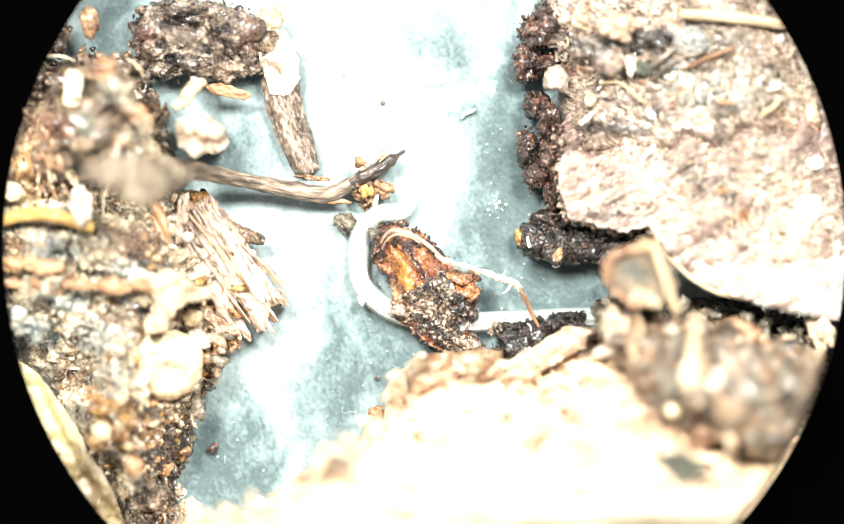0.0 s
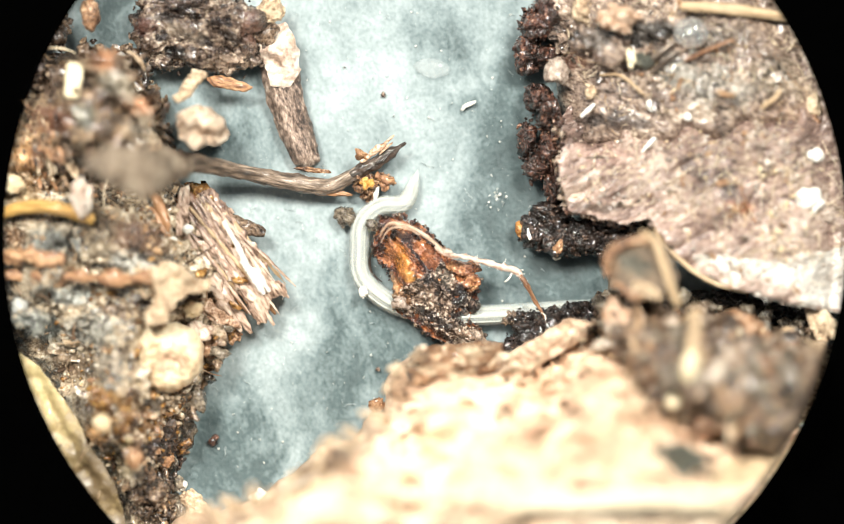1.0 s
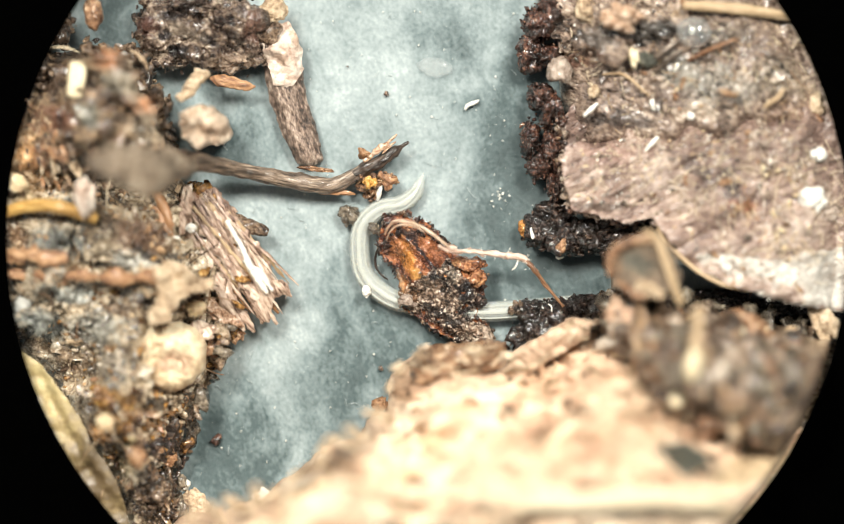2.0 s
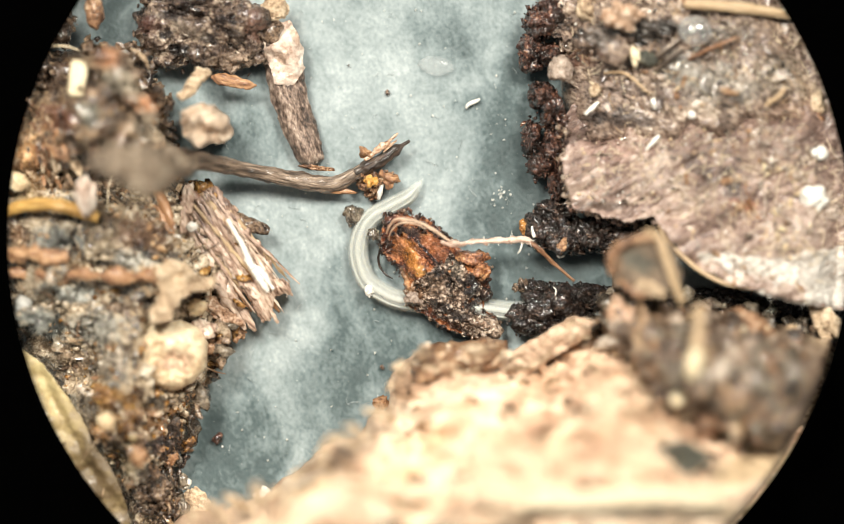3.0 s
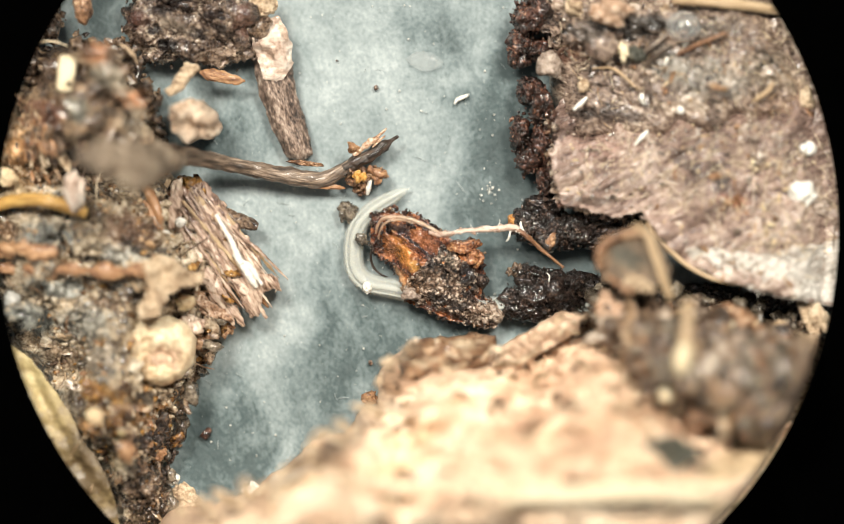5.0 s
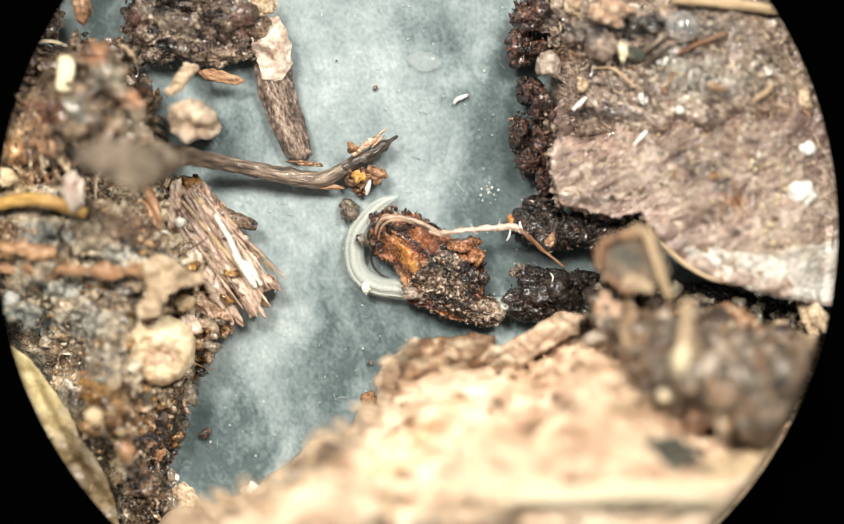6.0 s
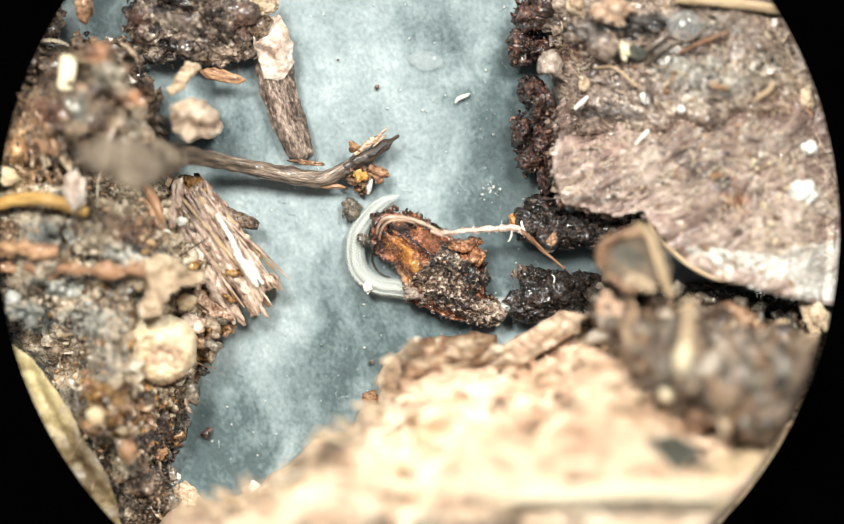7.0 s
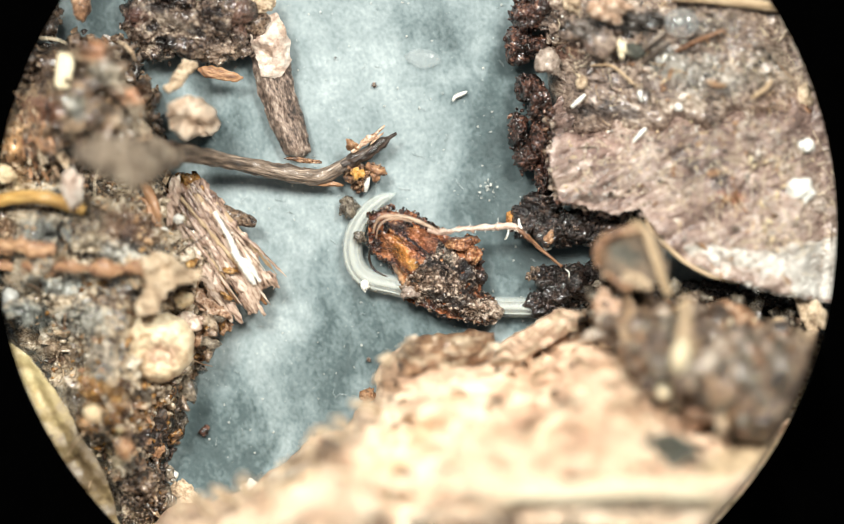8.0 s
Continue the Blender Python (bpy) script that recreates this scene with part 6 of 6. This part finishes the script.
def husk():
    o = (HX, HY, 0)
    e = thing("seed_husk", "amber-brown seed husk crusted with wet black soil", "seed husk", at=place(HX, HY, 0))
    poly = ragged([(691, 430), (694, 404), (710, 394), (724, 388), (738, 396), (768, 396), (793, 409), (820, 429), (850, 446), (880, 452), (898, 466), (900, 494), (908, 514), (902, 530),
                   (900, 546), (926, 562), (936, 579), (926, 594), (900, 605), (868, 595), (840, 589), (812, 581), (790, 571), (758, 557), (748, 530), (740, 508), (726, 486), (708, 480), (693, 467)], 4, 16, 120, 3)
    def keel(x, y):     # a split that runs down the shell
        return (y - 440) - 0.72 * (x - 740) - 7 * fbm(x, y, 0 * x, 30, 2, 118)
    def top(x, y, d):
        k = keel(x, y)
        return 30 + 56 * (1 - np.exp(-d / 30)) + 20 * fbm(x, y, 0 * x, 44, 3, 121) - 7 * np.abs(fbm(x, y, 0 * x, 18, 3, 120)) + 3 * fbm(x, y, 0 * x, 6, 2, 119) - 12 * np.exp(-(k / 3.5) ** 2) + 7 * smooth(0, 16, k) * np.exp(-k / 40.0 * (k > 0))
    part("shell", to_mesh("shell", *slab(poly, top, lambda x, y, d: 42 - 36 * (1 - np.exp(-d / 25)) * smooth(500, 560, y), 2), origin=o), m_husk, e)
    crusted = ragged([(756, 556), (750, 528), (776, 506), (792, 486), (812, 470), (822, 450), (846, 454), (862, 474), (878, 492), (898, 500), (907, 516), (902, 532), (902, 547), (926, 563), (937, 580), (926, 596), (900, 607), (868, 597), (840, 591), (812, 583), (790, 573)], 9, 14, 146, 2)
    def over(x, y, d):
        a, b = x + 6 * fbm(x, y, 0 * x, 16, 2, 147), y + 6 * fbm(x, y, 0 * x + 40, 16, 2, 148)
        return top(x, y, to_edge(np.column_stack([x, y]), poly)[0]) + 6 * (1 - np.exp(-d / 6)) + 18 * (0.22 - np.abs(fbm(a, b, 0 * x, 30, 2, 149))) + 11 * fbm(a, b, 0 * x, 9, 4, 152)
    part("crust", to_mesh("crust", *slab(crusted, over, lambda x, y, d: over(x, y, d) - 20, 1.4), origin=o), m_husk_crust, e, "grey-brown and black wet soil crust")
    part("knob", to_mesh("knob", *rugged((866, 454, 64, 27, 14, 20), 130, 5, 0.9, 0.8), origin=o), m_knob, e, "pinkish amber lump")
    part("knob", to_mesh("knob", *rugged((885, 474, 62, 15, 22, 22), 134, 5, 0.9, 0.7), origin=o), m_knob, e, "amber-orange lump")
    part("tail", to_mesh("tail", *rugged((911, 580, 36, 25, 19, 26), 131, 5, 0.95, 0.5), origin=o), m_crust, e, "brown gritty end")
    part("chip", to_mesh("chip", *rugged((768, 548, 58, 17, 13, 12), 135, 5, 0.9, 0.6), origin=o), m_leaf_grit, e, "pinkish gritty edge")
    part("ear", to_mesh("ear", *rugged((901, 519, 52, 13, 15, 16), 133, 4, 0.9, 0.4), origin=o), m_black, e, "black soil knob")
    zones = (("crust", [(722, 412), (770, 410), (775, 432), (745, 442), (722, 430)], 50, 1.5, 5, m_black, "black wet crumbs", 125),
             ("grit", [(760, 520), (800, 490), (850, 470), (885, 520), (925, 580), (900, 600), (790, 560)], 220, 0.8, 3.4, m_husk_crust, "dark mineral grit", 144),
             ("grit", [(745, 510), (800, 480), (850, 470), (890, 500), (910, 560), (905, 602), (780, 560)], 50, 0.7, 2.2, m_leaf_grit, "pale glistening grit", 143),
             ("crumb_cover", [(690, 402), (724, 385), (780, 398), (830, 432), (815, 436), (760, 408), (712, 404)], 170, 1.2, 4.5, m_red, "dark red-brown crumbs along the upper edge", 124),
             ("grit", [(880, 560), (925, 560), (934, 590), (900, 602), (870, 590)], 110, 1, 3.6, m_crust, "brown grit", 127),
             ("crumb_cover", [(688, 405), (708, 405), (714, 440), (712, 478), (690, 472)], 110, 1.2, 5, m_red, "red-brown crumbs", 128))
    for name, corners, n, a, b, m, lab, seed in zones:
        c, r = scatter(ragged(corners, 4, 20, seed, 4), lambda x, y, d: top(x, y, to_edge(np.column_stack([x, y]), poly)[0]), n, a, b, seed, sink=0.2, power=2.5, patch=30, sparse=0.0)
        c[:, 2] += 5
        part(name, to_mesh(name, *grains(c, r, seed, rough=0.5), shade=not name.startswith("crumb"), origin=o), m, e, lab, kind="stuff")
    margin(e, poly, 300, 22, 60, 1, 4, (m_black, m_red, m_soil), 145, o, 2)
    v, f, uv = tube([(700, 436, 92, 1.6), (704, 420, 100, 2.6), (715, 407, 106, 3.4), (746, 404, 110, 3.8), (775, 411, 112, 3.6), (806, 425, 112, 3), (826, 435, 112, 2.6)], 10, 60, 0.25, 10, 0.6, 140)
    part("stalk", to_mesh("stalk", v, f, uv=uv, origin=o), m_stalk, e, "tan flat stalk over the husk's edge")
    v, f, uv = tube([(705, 446, 92, 1.2), (709, 428, 102, 1.6), (720, 414, 108, 2), (746, 409, 110, 1.8), (772, 416, 110, 1.2)], 8, 50, 0.3, 9, 0.7, 139)
    part("stalk", to_mesh("stalk", v, f, uv=uv, origin=o), m_stalk, e, "thin second stalk strand")
    v, f, uv = tube([(694, 462, 50, 2.6), (692, 482, 38, 2.4), (699, 500, 34, 2.2), (712, 511, 34, 1.8), (724, 516, 36, 1.2)], 8, 30, 0.2, 8, 1, 141)
    part("awn", to_mesh("awn", v, f, uv=uv, origin=o), m_dark_tip, e, "dark curved awn")
    v, f = ICO[3]
    part("scale", to_mesh("scale", v * (9, 4.5, 3) + (828, 432, 118), f, origin=o), m_patch, e, "small white scale")
    return e


def root_fibre():
    o = (FX, FY, 0)
    e = thing("root_fibre", "thin pale rootlet with fine white hairs", "root", at=place(FX, FY, 0))
    v, f, uv = tube([(800, 430, 116, 2.5), (824, 435, 114, 4.5), (870, 428, 100, 4.5), (920, 426, 92, 6), (955, 424, 90, 6), (975, 436, 88, 4)], 10, 90, 0.3, 8, 1, 150)
    part("strand", to_mesh("strand", v, f, uv=uv, origin=o), m_root, e)
    v, f, uv = tube([(965, 429, 90, 4.5), (985, 444, 88, 4.5), (1010, 468, 84, 3.5), (1048, 500, 78, 2.6)], 10, 50, 0.3, 9, 1, 152)
    part("tip", to_mesh("tip", v, f, uv=uv, origin=o), m_rust, e, "thin brown bent tip")
    v, f, uv = tube([(950, 430, 92, 1.0), (949, 438, 94, 1.8), (946, 446, 92, 1.6), (942, 450, 90, 0.6)], 8, 24, 0.2, 8, 1, 153)
    part("barb", to_mesh("barb", v, f, uv=uv, origin=o), m_white, e, "tiny white hooked barb")
    for x, y, dy in ((884, 428, 9), (930, 425, 8), (858, 430, -8)):
        v, f, uv = tube([(x - 6, y, 98, 3.4), (x, y + dy * 0.6, 98, 2.6), (x + 1, y + dy, 97, 0.6)], 8, 12, 0.3, 6, 1, int(x))
        part("bract", to_mesh("bract", v, f, uv=uv, origin=o), m_root, e)
    rs = np.random.RandomState(4)
    c = spline([(830, 434, 114), (900, 427, 98), (955, 424, 92), (985, 444, 90)], 22) + rs.normal(0, 2.5, (22, 3))
    v, f = fibres(c, rs.uniform(5, 13, 22), 0.8, 151)
    part("hair_cover", to_mesh("hair_cover", v, f, origin=o), m_white, e, "fine white root hairs", kind="stuff")
    return e


def loose_clump():
    o = (KX, KY, 0)
    e = thing("humus_clump", "loose glossy black humus clump", "soil clump", at=place(KX, KY, 0))
    lobes = [(972, 566, 36, 36, 30, 32), (1000, 545, 44, 50, 42, 42), (1045, 542, 46, 50, 40, 44), (1088, 532, 42, 44, 28, 36), (1005, 578, 38, 48, 26, 32), (1065, 562, 42, 40, 32, 36), (1116, 520, 38, 20, 11, 14), (995, 508, 36, 26, 12, 18)]
    for j, lobe in enumerate(lobes):
        part("lump", to_mesh("lump", *rugged(lobe, 160 + j, 5, 0.8), origin=o), m_black, e)
    c, r = blob_points(lobes, 1300, 0.8, 3.6, 161, 2.0)
    part("crust", to_mesh("crust", *grains(c, r, 161, rough=0.6), origin=o), m_black, e, kind="stuff")
    c, r = blob_points([(966, 508, 42, 15, 11, 12)], 90, 1.5, 5, 162, 2)
    part("tan_crust", to_mesh("tan_crust", *grains(c, r, 162, rough=0.5), origin=o), m_soil, e, "brown gritty knob", kind="stuff")
    v, f, uv = tube([(1024, 510, 88, 0.6), (1029, 516, 90, 1.4), (1028, 526, 90, 1.1), (1031, 532, 88, 0.6)], 8, 24, 0.2, 8, 1, 163)
    part("hook", to_mesh("hook", v, f, uv=uv, origin=o), m_white, e, "tiny white hooked thread")
    return e


def small_crumb(name, x, y, z, s, material, label, seed):
    e = thing(name, label, "crumb", "crumbs", at=place(x, y, 0))
    c, r = blob_points([(x, y, z, s, s, s)], 60, s * 0.08, s * 0.22, seed)
    part("crust", to_mesh("crust", *grains(c, r, seed), origin=(x, y, 0)), material, e, kind="stuff")
    part("core", to_mesh("core", *rugged((x, y, z, s, s, s), seed, 4, 0.95, s / 34), origin=(x, y, 0)), material, e)
    return e


# the worm's midline from head to tail, time by time
WORM = [
    (0.0, [(766, 302), (752, 345), (733, 366), (693, 371), (662, 401), (655, 446), (660, 496), (688, 531), (733, 556), (810, 571), (888, 570), (990, 566), (1090, 562), (1300, 566)]),
    (1.0, [(764, 303), (750, 346), (733, 366), (693, 371), (662, 401), (656, 446), (660, 496), (688, 531), (733, 556), (810, 571), (888, 572), (990, 566), (1090, 562), (1300, 566)]),
    (1.5, [(769, 305), (755, 342), (731, 366), (690, 372), (658, 402), (651, 447), (657, 492), (685, 527), (730, 550), (835, 568), (905, 570), (985, 560), (1085, 551), (1300, 562)]),
    (2.2, [(769, 314), (752, 348), (722, 370), (684, 382), (656, 412), (650, 455), (660, 500), (690, 531), (735, 550), (835, 562), (900, 566), (970, 562), (1085, 556), (1300, 562)]),
    (2.8, [(766, 322), (742, 353), (702, 376), (670, 394), (650, 429), (648, 469), (665, 514), (700, 540), (740, 551), (830, 559), (890, 564), (950, 568), (1085, 562), (1300, 562)]),
    (3.5, [(768, 325), (733, 361), (693, 386), (663, 411), (648, 446), (648, 481), (668, 514), (706, 536), (746, 547), (838, 560), (888, 564), (940, 568), (1085, 562), (1300, 562)]),
    (4.5, [(770, 341), (735, 364), (695, 389), (668, 419), (658, 459), (660, 497), (684, 521), (735, 536), (797, 551), (850, 564), (890, 567), (945, 568), (1085, 564), (1300, 562)]),
    (5.2, [(757, 351), (724, 370), (690, 394), (665, 426), (658, 465), (665, 501), (690, 525), (741, 537), (800, 552), (855, 565), (893, 568), (948, 568), (1085, 564), (1300, 562)]),
    (6.0, [(741, 363), (713, 378), (687, 402), (665, 436), (661, 473), (671, 506), (701, 529), (750, 538), (806, 553), (860, 567), (895, 569), (950, 569), (1085, 565), (1300, 562)]),
    (7.0, [(741, 363), (711, 379), (685, 404), (664, 437), (660, 474), (670, 506), (700, 529), (749, 538), (806, 553), (860, 567), (897, 570), (950, 570), (1085, 566), (1300, 562)]),
    (8.0, [(740, 363), (705, 382), (674, 417), (660, 457), (665, 495), (689, 522), (742, 537), (799, 553), (855, 568), (895, 573), (925, 574), (1005, 575), (1085, 570), (1300, 562)]),
]
SEGMENTS, PITCH = 88, 9.0


def along(points):
    """Places and headings at even steps from the head."""
    s = spline(points, 400)
    d = np.concatenate([[0], np.cumsum(np.hypot(*np.diff(s, axis=0).T))])
    at = 6 + PITCH * np.arange(SEGMENTS)
    x, y = np.interp(at, d, s[:, 0]), np.interp(at, d, s[:, 1])
    x2, y2 = np.interp(at + 4, d, s[:, 0]), np.interp(at + 4, d, s[:, 1])
    x1, y1 = np.interp(at - 4, d, s[:, 0]), np.interp(at - 4, d, s[:, 1])
    return x, y, np.unwrap(np.arctan2(-(y2 - y1), x2 - x1))


def worm():
    e = thing("worm", "translucent white slender worm curled round the husk", "worm", at=place(CX, CY, 0))
    pieces = []
    meshes = {}
    for k in range(SEGMENTS):
        r = 20 * (1 - math.exp(-(k + 0.45) / 3.2))
        r = round(r, 1)
        if r not in meshes:
            v, f = ICO[3]
            w = v * (21 if k > 3 else 9 + 3 * k, r, r)
            meshes[r] = to_mesh("segment", w, f, origin=(0, 0, 0))
            long = 26 if k > 7 else 4 + 3 * k
            q = [(v * (long, max(0.8, r * wide), r * 0.05) + (0, r * off, r * 0.97 * math.sqrt(1 - off * off)), f) for wide, off in ((0.2, 0.05), (0.06, -0.5), (0.08, 0.6))]
            meshes[-r] = to_mesh("gut_line", *join(*q), origin=(0, 0, 0))
        s = part("segment", meshes[r], m_worm, e) if not meshes[r].materials else new("segment", meshes[r])
        s.parent = e
        g = part("gut_line", meshes[-r], m_gut, s, "whiter lines along the body") if not meshes[-r].materials else new("gut_line", meshes[-r])
        g.parent = s
        pieces.append(s)
    return e, pieces


HUSK_ROWS = [(0.0, 733, 475, -15.8), (0.5, 734, 476, -14.2), (1.0, 732, 476, -13.9), (1.5, 734, 475, -14.0), (2.2, 738, 472, -11.5), (2.8, 741, 471, -9.2), (3.5, 741, 472, -8.5), (4.0, 743, 470.5, -8.0),
             (4.5, 746, 473.5, -3.2), (5.2, 748.5, 473.5, -1.2), (6.0, 750, 473.5, 0.0), (7.0, 749, 475, 0), (8.0, 748, 476.5, 0.2)]
FIBRE_ROWS = [(0.0, 818, 458, -22.0), (0.5, 818, 457, -21.5), (1.0, 817, 458, -18.5), (1.5, 818, 457, -15), (2.2, 820, 452, -8), (2.8, 823, 446, -2), (3.5, 823, 443, 1.0), (4.0, 823, 439, 1.2),
              (4.5, 822, 436.5, 1.0), (6.0, 824, 433.5, 1.0), (7.0, 824, 435, 0), (8.0, 823, 436.5, 0.5)]
CLUMP_ROWS = [(0.0, 984, 607, 14), (0.5, 989, 604, 14), (0.8, 1006, 602, 14), (1.0, 1010, 602, 14), (1.3, 1012, 602, 13), (1.7, 1014, 596, 13), (2.2, 1015, 582, 10), (2.8, 1014, 567, 6), (3.1, 1018, 558, 0), (3.5, 1022, 554, -3), (4.0, 1022, 550, -2), (4.5, 1020, 545, -2), (5.2, 1026, 544, -1),
              (6.0, 1032, 544, 0), (7.0, 1032, 548, 0), (7.2, 1035, 548, 1), (7.4, 1046, 547, 3), (7.6, 1062, 543, 10), (8.0, 1070, 540, 12)]
CRUMB_ROWS = [(0.0, 630, 386), (0.5, 629, 390), (1.5, 629, 388), (2.8, 638, 391), (3.5, 639, 393), (4.5, 645, 395), (6.0, 652, 389), (8.0, 653, 390)]
CRUMB2_ROWS = [(0.0, 681, 406), (0.5, 680, 405), (1.5, 677, 407), (2.2, 676, 416), (3.0, 674, 426), (3.5, 674, 424), (4.0, 673, 428), (4.5, 672, 441), (6.0, 675, 444.5), (8.0, 673, 445)]


BEAD_ROWS = [(0.0, 662, 527), (1.5, 663, 528), (2.8, 665, 529), (3.5, 671, 531), (4.5, 684, 532), (6.0, 683, 533), (8.0, 683, 534)]


def motions():
    walk(the_husk, [(t, Matrix.Translation(place(x, y, 0)) @ pose(0, 0, 0, 0, 0, a)) for t, x, y, a in HUSK_ROWS])
    walk(the_fibre, [(t, Matrix.Translation(place(x, y, 0)) @ pose(0, 0, 0, 0, 0, a)) for t, x, y, a in FIBRE_ROWS])
    walk(the_clump, [(t, Matrix.Translation(place(x, y, 0)) @ pose(0, 0, 0, 0, 0, a)) for t, x, y, a in CLUMP_ROWS])
    walk(crumb_a, [(t, Matrix.Translation(place(x, y, 0)) @ pose(0, 0, 0, 0, 0, -6 * t)) for t, x, y in CRUMB_ROWS])
    walk(crumb_b, [(t, Matrix.Translation(place(x, y, 0)) @ pose(0, 0, 0, 0, 0, 2 * t)) for t, x, y in CRUMB2_ROWS])
    walk(bead, [(t, Matrix.Translation(place(x, y, 0))) for t, x, y in BEAD_ROWS])
    paths = [(t, along(points)) for t, points in WORM]
    for k, s in enumerate(the_segments):
        z = 2 + 20 * (1 - math.exp(-(k + 0.45) / 3.2)) + 8 * math.exp(-k / 4)
        walk(s, [(t, Matrix.Translation(place(x[k], y[k], z)) @ pose(0, 0, 0, 0, 0, math.degrees(h[k]))) for t, (x, y, h) in paths])


setting()
right_side()
mound()
left_side()
middle()
the_husk = husk()
the_fibre = root_fibre()
the_clump = loose_clump()
crumb_a = small_crumb("crumb", 652, 389, 20, 19, m_wet_grey, "small dark porous crumb beside the worm", 170)
bead = small_crumb("crumb", 685, 534, 40, 8.5, m_white, "tiny white crumb clinging to the worm", 172)
crumb_b = small_crumb("crumb", 674, 444, 50, 11, m_wet_grey, "small round grey crumb touching the worm", 171)
the_worm, the_segments = worm()
motions()
